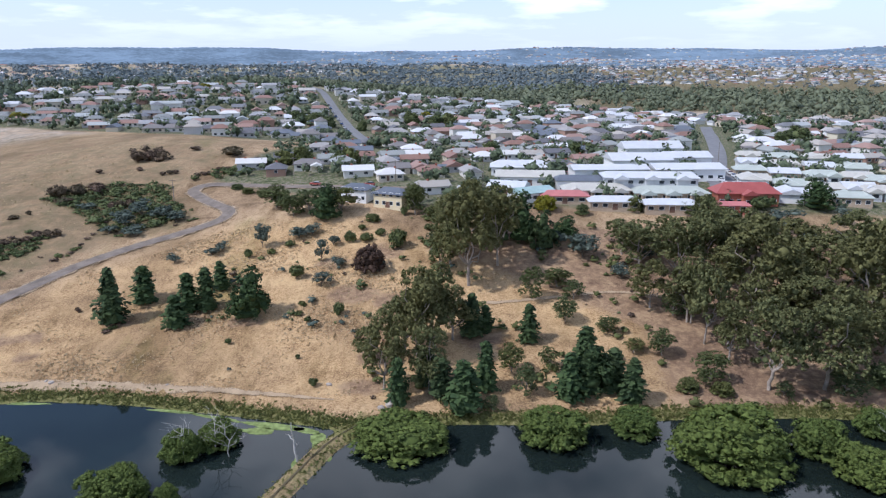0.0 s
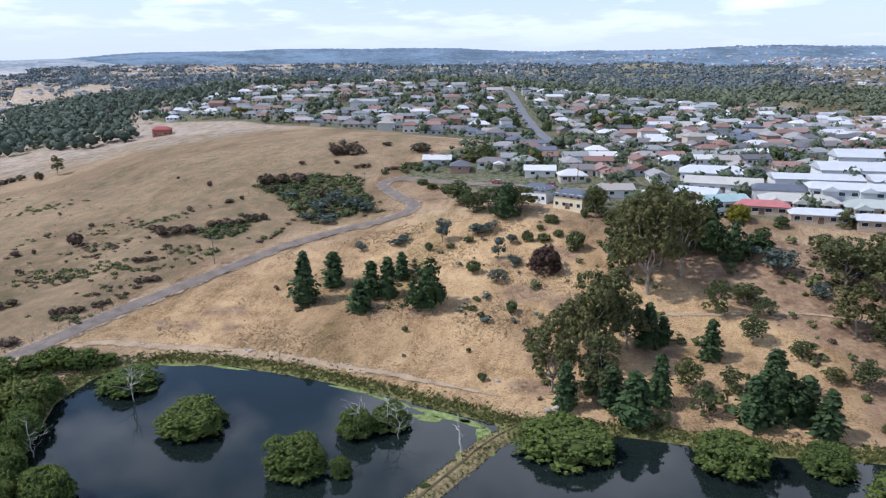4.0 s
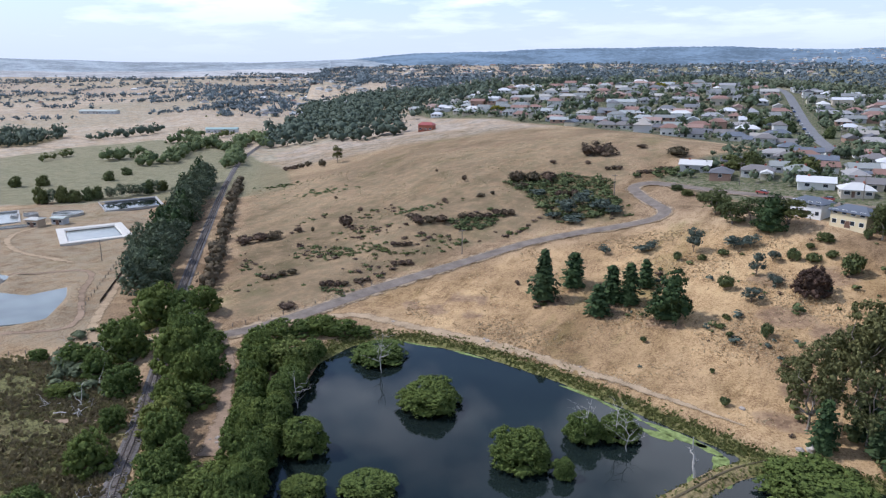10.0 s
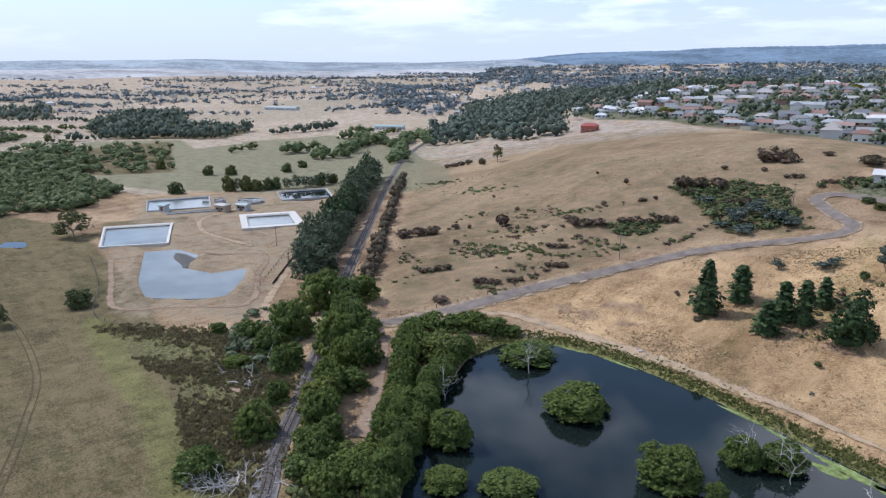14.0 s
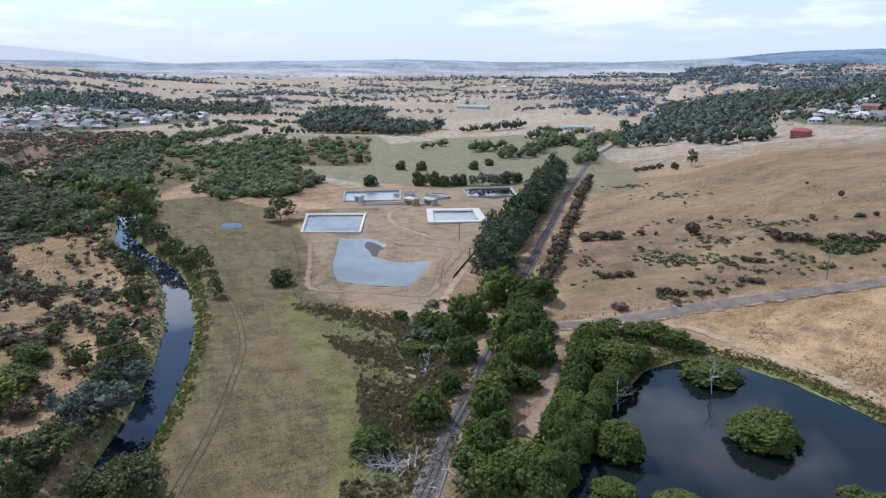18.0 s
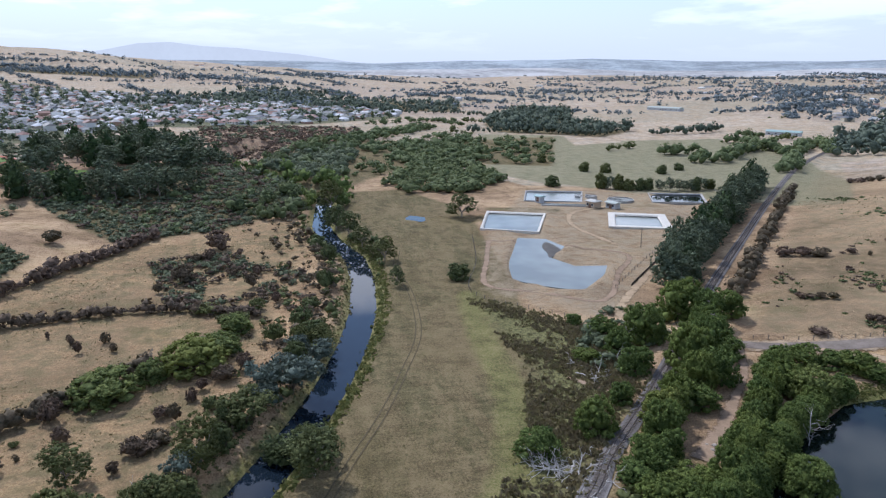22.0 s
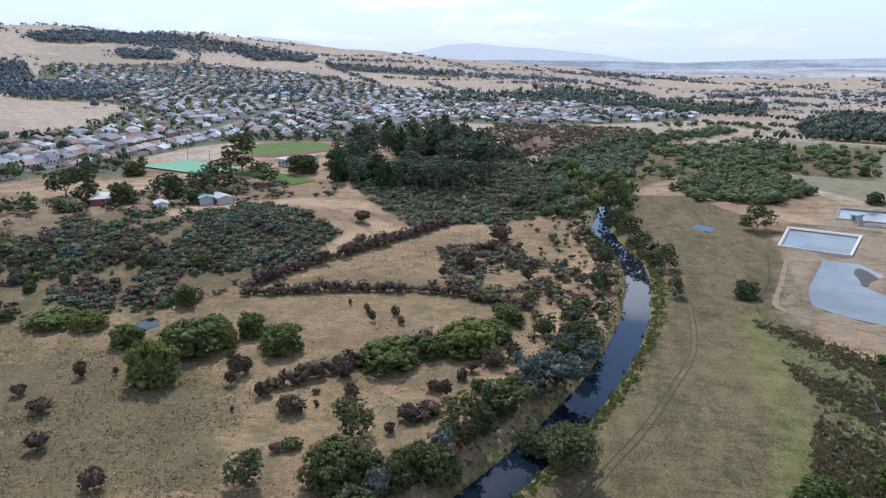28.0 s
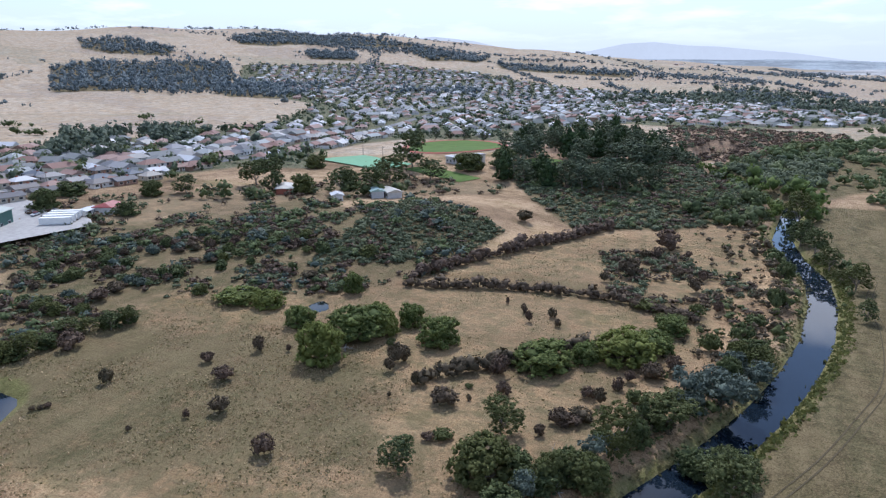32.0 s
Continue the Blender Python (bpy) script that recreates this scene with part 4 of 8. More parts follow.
EUCALYPTS = [
    (-6.7, 150.6, 22, 14), (-13.6, 139, 16.8, 10), (-17.8, 150.3, 9.6, 7.4), (-3.8, 139.1, 14.2, 8.8), (6.2, 187.1, 27, 16.7), (14.9, 198.1, 22.4, 14.2),
    (1.6, 207.8, 17.9, 13.9), (10.5, 211.4, 18.2, 15.9), (-1.7, 194.6, 10.1, 9.8), (-10, 154, 19, 12), (-3, 156, 21, 13), (1.5, 160.5, 15, 11), (1, 198, 21, 13),
]
EUCALYPTS_HILL = [
    (55.9, 195.6, 15.9, 15.4), (65.5, 189.2, 17.4, 13.5), (72.5, 191.1, 20.4, 15.5), (80.1, 173.9, 26.9, 19.6), (82.4, 196.2, 16.5, 16.1), (100.6, 196.4, 17.1, 16.6),
    (101.5, 181.1, 21.7, 19.3), (103.2, 159.5, 28.5, 19.5), (82.4, 139.9, 20.5, 15.7), (70.1, 139.9, 19.9, 15.2), (61.5, 168.9, 15.9, 12.3), (53.8, 175.4, 12.9, 11),
    (118.8, 199.6, 15.9, 17.4), (125.2, 196.3, 16, 15.5), (87.9, 161.9, 19.5, 15.8), (53.3, 206.1, 12.8, 12.5), (68.3, 210.1, 11.4, 11), (93.7, 151.9, 19.1, 15.4),
    (65.9, 151.6, 13.4, 10.1), (116.4, 177.8, 22.1, 16.1), (91.1, 178.4, 19.2, 15.3), (85.3, 213.7, 11.8, 13.4),
]
WATTLES = [
    (41, 204, 9.2, 12.8), (50.2, 191.8, 6.7, 7.4), (35.2, 211.5, 6.7, 6.2), (109.8, 222.5, 8.2, 14), (131.2, 226.7, 6, 8.5), (-57.8, 212.3, 9.5, 6.4),
    (-37.4, 201.5, 7.4, 5.4), (-35.1, 186.9, 4.4, 6.7), (-47.4, 217.8, 3.8, 8.2), (-43.1, 219.1, 4.9, 7.3), (-35.6, 212.1, 5.4, 5.3), (-31.8, 198, 5.5, 5),
    (-83.3, 205.6, 4.8, 5.1), (-72.9, 208.4, 4.4, 6.4), (-70.2, 211.4, 4, 5.5), (61.2, 202.6, 6.1, 8.7), (89.7, 210.7, 7, 11.2), (112.5, 210.7, 7, 11.7),
]
SLOPE_TREES = [
    (22.9, 179.7, 11.3, 6.4), (30.7, 186.1, 7.1, 8.7), (34.4, 179.9, 6.5, 5.6), (44.5, 155.2, 4.9, 4.7), (50.9, 154, 7.5, 6.3), (16.9, 137, 6.9, 4.9),
    (14.7, 146.5, 7.1, 6.4), (23.3, 148.2, 5, 4.7), (9.4, 132.3, 4.2, 3.4), (58.4, 142.9, 7.9, 8), (52.1, 139.1, 3.3, 5.2), (59.1, 138.1, 3.4, 5.3),
    (72.2, 137.3, 3.4, 3.8), (85.3, 137.9, 7.4, 8.4), (96.1, 140.8, 6.2, 8.7), (40.2, 163.6, 5.7, 6.5), (58.9, 171.9, 8.2, 7.7), (33.8, 142.3, 6.7, 7.1),
    (30.4, 169, 6.7, 6.6),
]
SLOPE_SHRUBS = [
    (-43.3, 192.4, 4.2, 4.6), (-28.1, 171.7, 4.2, 3.3), (-29.2, 140.6, 2, 2.2), (-53.5, 159.8, 1.8, 1.7), (-35, 152.3, 1.2, 1.2), (-60.7, 205.7, 3.4, 2.5),
    (-30.5, 213.7, 3.7, 3.9), (-15, 208.5, 6.6, 6.6), (-25.1, 213.7, 3.3, 4.3), (-35.7, 169, 1.5, 2.1), (-38.5, 172, 1.8, 2.4), (-38.6, 176.5, 1.6, 2.3),
    (-49, 212.2, 2.2, 3.3), (-54.2, 208.1, 1.9, 2.7), (-14.5, 231.7, 2.7, 2.9), (-38.3, 230.6, 3.5, 4.8), (-21, 217.6, 2.6, 3.6), (-58.5, 243.7, 6.8, 8.2),
    (-10.9, 238.2, 9.6, 7), (110.2, 239.3, 5.3, 9.6), (-86.9, 168.7, 1, 3.6), (-27.8, 221.9, 2.4, 2.6), (-5.6, 220.7, 2.7, 3.3),
]
WEED_PATCHES = [(-172, 147, 8, 4), (-146, 146, 8, 4), (-171, 172, 11, 6), (-160, 175, 11, 6), (-177, 222, 12, 5), (-258, 252, 16, 6), (-310, 272, 14, 6), (-150, 178, 9, 4)]
BROWN_TREE = [
    (-22.4, 195.2, 8.9, 11),
]
YELLOW_TREE = [
    (33.9, 236, 7.3, 8.9),
]
SHORE_WILLOWS = [
    (-8.9, 121, 6.4, 20.4), (20.6, 123.3, 6.3, 14.5), (37.4, 125.3, 5.9, 10.7), (51.8, 114.2, 11.7, 23.2), (70.1, 118.2, 7.5, 12.1), (74.2, 109.6, 5.9, 13.1),
    (84.7, 124.6, 5.3, 8.2),
]
POND_WILLOWS = [
    (-107.2, 122.2, 5.2, 15.5), (-81.7, 109.3, 6.5, 14.6), (-54.5, 100.7, 8.2, 12.4), (-46.2, 101.3, 5, 4.4), (-49.3, 115.8, 7.3, 8.2), (-44.1, 120.1, 5.3, 9),
    (-90.1, 80.9, 7.5, 10.1), (-30.6, 101.2, 1.2, 2.2), (-80.3, 70.8, 3.5, 8.7), (-72.3, 78.5, 2.7, 11.2),
]
BANK_WILLOWS = [
    (-127, 100.5, 7.4, 8.7), (-115.7, 90, 6.6, 8), (-104.5, 80.8, 6.4, 7.3), (-95.7, 72.4, 6.4, 7.9), (-88.6, 64.5, 4.5, 8.2),
    (-122.5, 102.6, 6.7, 8.6), (-128.5, 123.8, 4.9, 9.1), (-131.7, 120.5, 4.9, 9.1), (-124.4, 126.5, 3.9, 9.1), (-135.4, 114.2, 4.7, 9.3), (-119.7, 129.8, 2.3, 6.1),
    (-134.7, 107.7, 5.3, 7.4), (-110.1, 83.1, 6, 6.2), (-101.1, 74.5, 5.6, 6.8),
]
RAIL_WILLOWS = [
    (-163, 105.6, 10.4, 10.8), (-168.8, 116, 7.5, 10.3), (-150.6, 100, 8.2, 9.5), (-138.1, 86.1, 10.4, 11.1), (-131.1, 90.1, 9, 9.9), (-125, 76.3, 5.4, 6.7),
    (-120.5, 79.2, 5.2, 7.9), (-105, 60.8, 4.1, 9.9), (-94.8, 61.3, 4.4, 11.6), (-97.8, 54.1, 3.9, 8.5), (-90, 64.3, 4.5, 8.5),
    (-142.1, 99.4, 5.9, 7.7), (-138.2, 88.9, 7.4, 8.5), (-110, 64.5, 7.0, 8.4), (-101, 57, 6.2, 7.4), (-123, 74.5, 7.6, 7.8), (-118.5, 72, 6.2, 6.6), (-130, 83.5, 8.6, 8.6),
    (-145, 93.5, 8.4, 9), (-152, 98, 7.6, 8), (-158, 101.5, 8.2, 8.4), (-90, 53.5, 6.0, 8), (-88, 58, 5.8, 7.6),
]
RAIL_WILLOWS_W = [
    (-169.9, 100.5, 12.8, 13.5), (-156.8, 83.9, 9.8, 12.3), (-162.6, 75.3, 5.1, 7.9), (-138.5, 72.8, 6.8, 8.4), (-124.2, 62.8, 4.6, 5.7), (-114, 53, 6.6, 8.6),
    (-109.6, 39.1, 4.9, 8.8), (-151.8, 74.8, 5.5, 7.3), (-149.4, 65.5, 2.7, 7.1), (-173.2, 71.6, 3.3, 5.1),
]
RIVER_TREES = [
    (-217.6, 27.7, 6.2, 4.8), (-249.5, 27.4, 8.1, 7.5), (-257, 23.7, 4.9, 6), (-290.5, 16.9, 9.2, 8.6), (-311.3, 12.6, 9.7, 9.2), (-272.4, 21.1, 7.5, 6.8),
    (-355, 12.6, 13.8, 12.1), (-319.3, 72.8, 9.9, 12.3), (-121.2, -6.6, 4.2, 7.8), (-116.3, -1.4, 5.7, 8), (-110.7, -1, 8, 8.7), (-170.7, 2, 5.1, 6.2),
    (-132, -13.4, 7.3, 9.7), (-117.4, -21, 7.7, 7.9), (-106.2, -23.5, 5.3, 8.2), (-99.9, -40.1, 6.2, 11), (-95.8, -54.3, 7, 6.2), (-115.8, -42.8, 6.9, 7),
    (-101.3, -30.9, 3.6, 8), (-104.5, -35.9, 3.5, 6.2),
]
RIVER_WATTLES = [
    (-144.7, -5.3, 11, 14.9), (-143.7, -11.6, 7.6, 8.9), (-161.8, 1.2, 5.7, 8.4),
]
FIELD_WILLOWS = [
    (-149.8, -44.9, 6.8, 17.3), (-161.6, -28.7, 8.7, 16.9), (-171.4, -22.9, 6, 11.8), (-151.7, -73.6, 8.3, 12.3), (-160.3, -86.3, 7.7, 8.1), (-129.2, -94.5, 10.7, 12.6),
    (-147.3, -96.3, 8.9, 18), (-147.2, -113.7, 6.3, 9.8), (-154.9, -131.3, 5.7, 10.5), (-155.6, -142.6, 5, 15.7), (-177.3, -115.9, 7.2, 7.1), (-151.9, -89.2, 6.7, 7.8),
    (-156.9, -36.7, 5.9, 8.4), (-184.2, -20.2, 5.1, 9.4), (-159.4, -96.7, 6.4, 9.5),
]
HAWTHORNS = [
    (-128.2, -112.6, 3.5, 3.5), (-117.2, -119.1, 3, 3.5), (-111.6, -108.8, 3.7, 5.2), (-99.2, -98.7, 3, 4.5), (-89.9, -79.6, 4.3, 4.4), (-137.2, -77.5, 5.5, 5.5),
    (-131.9, -76.8, 3.3, 2.7), (-128.2, -68.1, 2.7, 2.3), (-133, -66.7, 2, 2.1), (-122.1, -58.2, 3.3, 6.1), (-141.5, -52.7, 5.6, 4.7), (-131.8, -48.4, 3, 3.5),
    (-118.5, -35.8, 2.2, 2.7), (-124.1, -33.9, 3.2, 4.7), (-136.1, -28.1, 3.4, 3), (-138, -31.1, 2.6, 3.5), (-144.9, -26.3, 3.4, 2.6), (-149.9, -24.9, 3.1, 2.7),
    (-153.7, -20.7, 3.9, 5.7), (-159.1, -15.9, 3.7, 4.2),
]
HAWTHORNS_B = [
    (-107.3, -54.4, 1.7, 2.8), (-127.6, -30, 2.8, 5), (-124.9, -31.7, 2.1, 5.6), (-125.9, -54.1, 1.3, 1.2), (-284.2, -96.5, 5.7, 7.4), (-277.7, -34.8, 8.6, 10.6),
    (-262.4, -36.2, 4.5, 5.3), (-260.9, -40.4, 3.2, 4), (-234.2, -41.2, 6.3, 8.3), (-224.4, -47.4, 2.9, 3.1), (-268.1, -25.7, 2.9, 3.1), (-237.8, -17.6, 4.2, 3.6),
    (-239.8, -25.8, 3.4, 3.6), (-207.6, -10.7, 3.6, 3.2), (-246.9, -7.2, 2.3, 2.5), (-189.3, -68.7, 2, 1.4), (-183.5, -61.5, 2.9, 2), (-177.3, -57.8, 3.4, 2.2),
    (-183.2, -52.8, 3.4, 2.6), (-176.7, -49.4, 2.7, 2.2), (-131.1, -105.8, 1.7, 1.5), (-120.1, -70.4, 1.1, 1), (-225.1, -18.4, 4.6, 4.6),
]
BANK_BUSHES = [
    (-109.5, -52, 1.9, 4.5), (-131.4, -56.3, 1.4, 2), (-144.6, -83.7, 2.4, 2.9), (-122, -24.1, 2.4, 4.6), (-140.1, -21.3, 2.8, 5), (-201.3, -29.2, 3.7, 8.6),
    (-188.6, -20.8, 4.5, 9.6), (-176.3, -10.2, 4.7, 6.1), (-186.4, -3.1, 5.7, 6.4), (-218.1, 4.7, 6.1, 5.5), (-252.1, 6.9, 6.6, 6.3), (-277, 2.8, 5.2, 8.2),
    (-200.9, -0.3, 4.5, 5.8), (-202.6, -15.5, 3.6, 5.2),
]
FIELD_BUSHES = [
    (-217.3, 178.1, 4, 17.5), (-209.9, 192.1, 2.4, 4), (-191.4, 200.4, 5.1, 5.5), (-203.7, 222.6, 1.8, 2.2), (-153.8, 206.4, 3.6, 13.1), (-204, 194.2, 1.7, 1.6),
    (-175, 261.4, 2.5, 2.3), (-328.3, 323.4, 4.9, 4.9), (-350.7, 322.4, 3.4, 19.3), (-134.6, 317.2, 5.1, 16.6), (-99.5, 324.9, 4.4, 11.5), (-145.3, 270.9, 5.4, 19.9),
    (-140.2, 172.3, 1.8, 7.4), (-171.7, 147.3, 2, 11.4), (-147.7, 148.3, 1.8, 8.8), (-142.9, 155.9, 1.3, 5.3), (-148.5, 129.6, 1.6, 5), (-165.6, 211.4, 2.6, 6.6),
    (-142, 219.6, 2.2, 12.9), (-133.9, 227.1, 2.6, 8.6),
]
FIELD_BUSHES_B = [
    (-149.2, 297.6, 2, 3.2), (-132.9, 300.3, 2, 2.7), (-202.8, 277.9, 1.3, 1.7), (-235.1, 239.6, 1.5, 1.7), (-152.9, 240.9, 1.7, 3.3), (-166.9, 234.2, 1.7, 2.8),
    (-145.7, 261.4, 3, 7.3), (-136.9, 333.1, 2.1, 5.8), (-120.4, 336.8, 2.3, 5.8), (-96.7, 300.6, 1.8, 6.2), (-85.7, 313.9, 2.8, 6.3), (-75.1, 306.9, 2.2, 5.1),
    (-87.2, 167.3, 0.9, 2.4), (-99.4, 177.4, 1.4, 1.7), (-150.9, 246.4, 1.8, 2.4), (-149.6, 184.1, 1.6, 7.9), (-118.1, 295.1, 1.8, 7.8), (-101.8, 293.6, 1.8, 10.1),
    (-122.1, 257.2, 2.9, 9.3),
]
THICKET = [
    (-112.1, 236.6, 10.2, 10.6), (-109.6, 246.5, 10.8, 12), (-101.1, 240.6, 8.7, 10.6), (-105.3, 229.7, 5.3, 12.3), (-95, 239.3, 5.6, 9.4), (-115.1, 230.7, 4.5, 8.4),
    (-133.6, 254.3, 4.6, 9.3),
]
FIELD_TREE = [
    (-322.7, 331.8, 14, 7.6),
]
PADDOCK_TREES = [
    (-396.2, 146.1, 7.1, 10.3), (-220.5, 49.4, 5.2, 8.3),
]
TERRACE_TREES = [
    (-291.9, -249.9, 14.3, 17.3), (-282.9, -232.4, 18.3, 15.4), (-294.1, -197.4, 15.1, 14.9), (-303.1, -184.4, 15.2, 14.9), (-336.2, -193.3, 18.1, 18.7), (-378.7, -201.6, 25.3, 21.3),
    (-353.4, -176.5, 15.4, 16.5), (-383, -165.5, 12.5, 20.7), (-354.2, -207.4, 8.1, 7.3), (-308.8, -201.7, 9.8, 12.5), (-286.7, -214.6, 10.7, 14.5), (-355, -256.2, 9.9, 14.1),
    (-396.2, -148.8, 13, 17), (-258.2, -266.6, 9.7, 12), (-245.1, -275.8, 9.4, 11.9), (-212.1, -253.8, 5.7, 10.8), (-226.9, -309.2, 7.4, 15.5), (-200.9, -294, 9.3, 14.4),
]
HEDGE_TREES = [
    (-101, -162.6, 7, 7.3), (-106.5, -162.7, 5, 6.6), (-113.8, -164.5, 6.1, 6.8), (-118.6, -162.3, 4.8, 5.4), (-121.8, -158.1, 5.6, 6.1), (-126.9, -157.1, 5.7, 6.1),
    (-98.3, -163.9, 4.7, 6.8), (-95.3, -164.7, 5.3, 7.3),
]
HAWTHORNS_C = [
    (-98.6, -131.6, 3.5, 3.2), (-85.1, -109.2, 1.2, 1.2), (-83.9, -133.5, 1.2, 4.1), (-94.2, -103.1, 1.9, 1.5), (-132.5, -66.5, 1.9, 1.3), (-127.3, -67.7, 3.5, 1.9),
]
CREST_TREES = [
    (-60.6, 244, 8.3, 10.2), (-52.5, 234.3, 7.3, 8.6), (-47.7, 237.6, 9.7, 9.5), (-36.1, 234.9, 10, 11.6), (-68.7, 260.8, 3.9, 6.6), (-24.7, 228, 2.6, 5.6),
    (-10.7, 231.9, 10.8, 8.3), (-4.8, 227.9, 5.2, 7.5), (-77.1, 267.9, 2.7, 5.4), (-83.4, 274.5, 2.8, 5.6), (46, 233, 3.9, 5.1), (64.4, 237.3, 5.4, 7.2),
    (82.6, 236.1, 5.3, 8.1), (88.7, 233.8, 6.5, 8.1),
]


def grow(kind, group, *lists, z=None, label="", big=1.0):
    for L in lists:
        for x, y, h, w in L:
            h, w = h * big, w * (0.5 + 0.5 * big)
            if kind == "thorn" and w < 2.2 * h:
                h, w = h * 1.12, w * 1.02
            n = 1 if w < 3.2 * h or kind == "willow" else int(math.ceil(w / (1.6 * h)))
            q = w / n * 1.2 if n > 1 else w
            for i in range(n):  # wide ones are short rows
                u = (i + 0.5) / n * w - w / 2
                plant("bank" if kind == "river" and h > 0.8 * w else kind, x + u * y / math.hypot(x, y), y - u * x / math.hypot(x, y), h * prng.uniform(0.8, 1.1), q, group, label, z)


grow("pine", "pines on the hill", [(x, y, h, w * 1.22) for x, y, h, w in PINES])
grow("dense", "cypresses", DENSE)
grow("gum", "eucalypts above the pond", EUCALYPTS, EUCALYPTS_HILL, big=1.08)
grow("wattle", "wattles on the slope", WATTLES)
grow("river", "trees on the slope", SLOPE_TREES, label="bushy green tree on the dry wooded slope")
grow("shrub", "shrubs on the hill", SLOPE_SHRUBS)
grow("russet", "", BROWN_TREE)
grow("gold", "", YELLOW_TREE)
grow("willow", "willows in the pond", SHORE_WILLOWS, POND_WILLOWS, z=0.0, label="round green willow standing in the dark pond")
grow("osier", "willows on the bank", BANK_WILLOWS, big=1.05, label="leafy green willow on the pond bank")
grow("osier", "trees beside the railway", RAIL_WILLOWS, RAIL_WILLOWS_W, big=1.1, label="leafy green tree beside the railway")
grow("sallow", "willows on the bank", [(-118.4, 104.1, 9.6, 11.3), (-114.8, 67, 9.0, 9.7)], label="yellowing green willow with a rounded crown")
grow("river", "trees along the river", RIVER_TREES, big=1.3)
grow("wattle", "wattles along the river", RIVER_WATTLES, big=1.25)
grow("sallow", "willows in the south field", FIELD_WILLOWS, label="spreading light green willow on pasture")
grow("thorn", "hawthorns", HAWTHORNS, HAWTHORNS_B)
grow("shrub", "bushes on the river flats", BANK_BUSHES)
grow("thorn", "bushes in the north field", FIELD_BUSHES, FIELD_BUSHES_B, label="dark rounded bush on the dry field")
grow("wattle", "thicket beside the road", THICKET, big=0.85, label="dense blue-green thicket tree beside the road")
grow("river", "trees on the terrace", TERRACE_TREES, label="dark spreading gum on the southern terrace")
grow("river", "trees of the south hedge", HEDGE_TREES, label="dark round tree of the pasture hedge")
grow("thorn", "hawthorns", HAWTHORNS_C)
grow("river", "trees on the crest", CREST_TREES, label="green tree in front of the houses on the crest")
grow("gum", "", FIELD_TREE, label="lone tree on the crest of the dry field")
grow("river", "paddock trees", PADDOCK_TREES, label="lone tree in the paddock")


# ---- woods, hedges and scrub that nobody could count ----
def scatter(rng, outline, n, avoid=None, clump=0.0):
    pts = np.array(outline, float)
    lo, hi = pts.min(0), pts.max(0)
    out = np.zeros((0, 2))
    while len(out) < n:
        c = rng.uniform(lo, hi, (n * 3, 2))
        k = poly_sd(c[:, 0], c[:, 1], outline) > 0
        if clump:  # gather in drifts
            k &= np.sin(c[:, 0] * 0.11 + 2 * np.sin(c[:, 1] * 0.07)) * np.sin(c[:, 1] * 0.13 + 1.7 * np.sin(c[:, 0] * 0.06)) + rng.normal(size=len(c)) * 0.35 > clump - 0.6
        if avoid is not None:
            k &= ~avoid(c[:, 0], c[:, 1])
        if not k.any():
            break
        out = np.concatenate([out, c[k]])
    return out[:n]


def along(pts, spacing, spread, rng, offset=0.0):
    p = np.array(smooth(pts, spacing))
    t = unit(np.gradient(p, axis=0))
    n = np.stack([t[:, 1], -t[:, 0]], -1)
    return p + n * (offset + rng.uniform(-spread, spread, (len(p), 1))) + rng.uniform(-spread, spread, p.shape) * 0.5


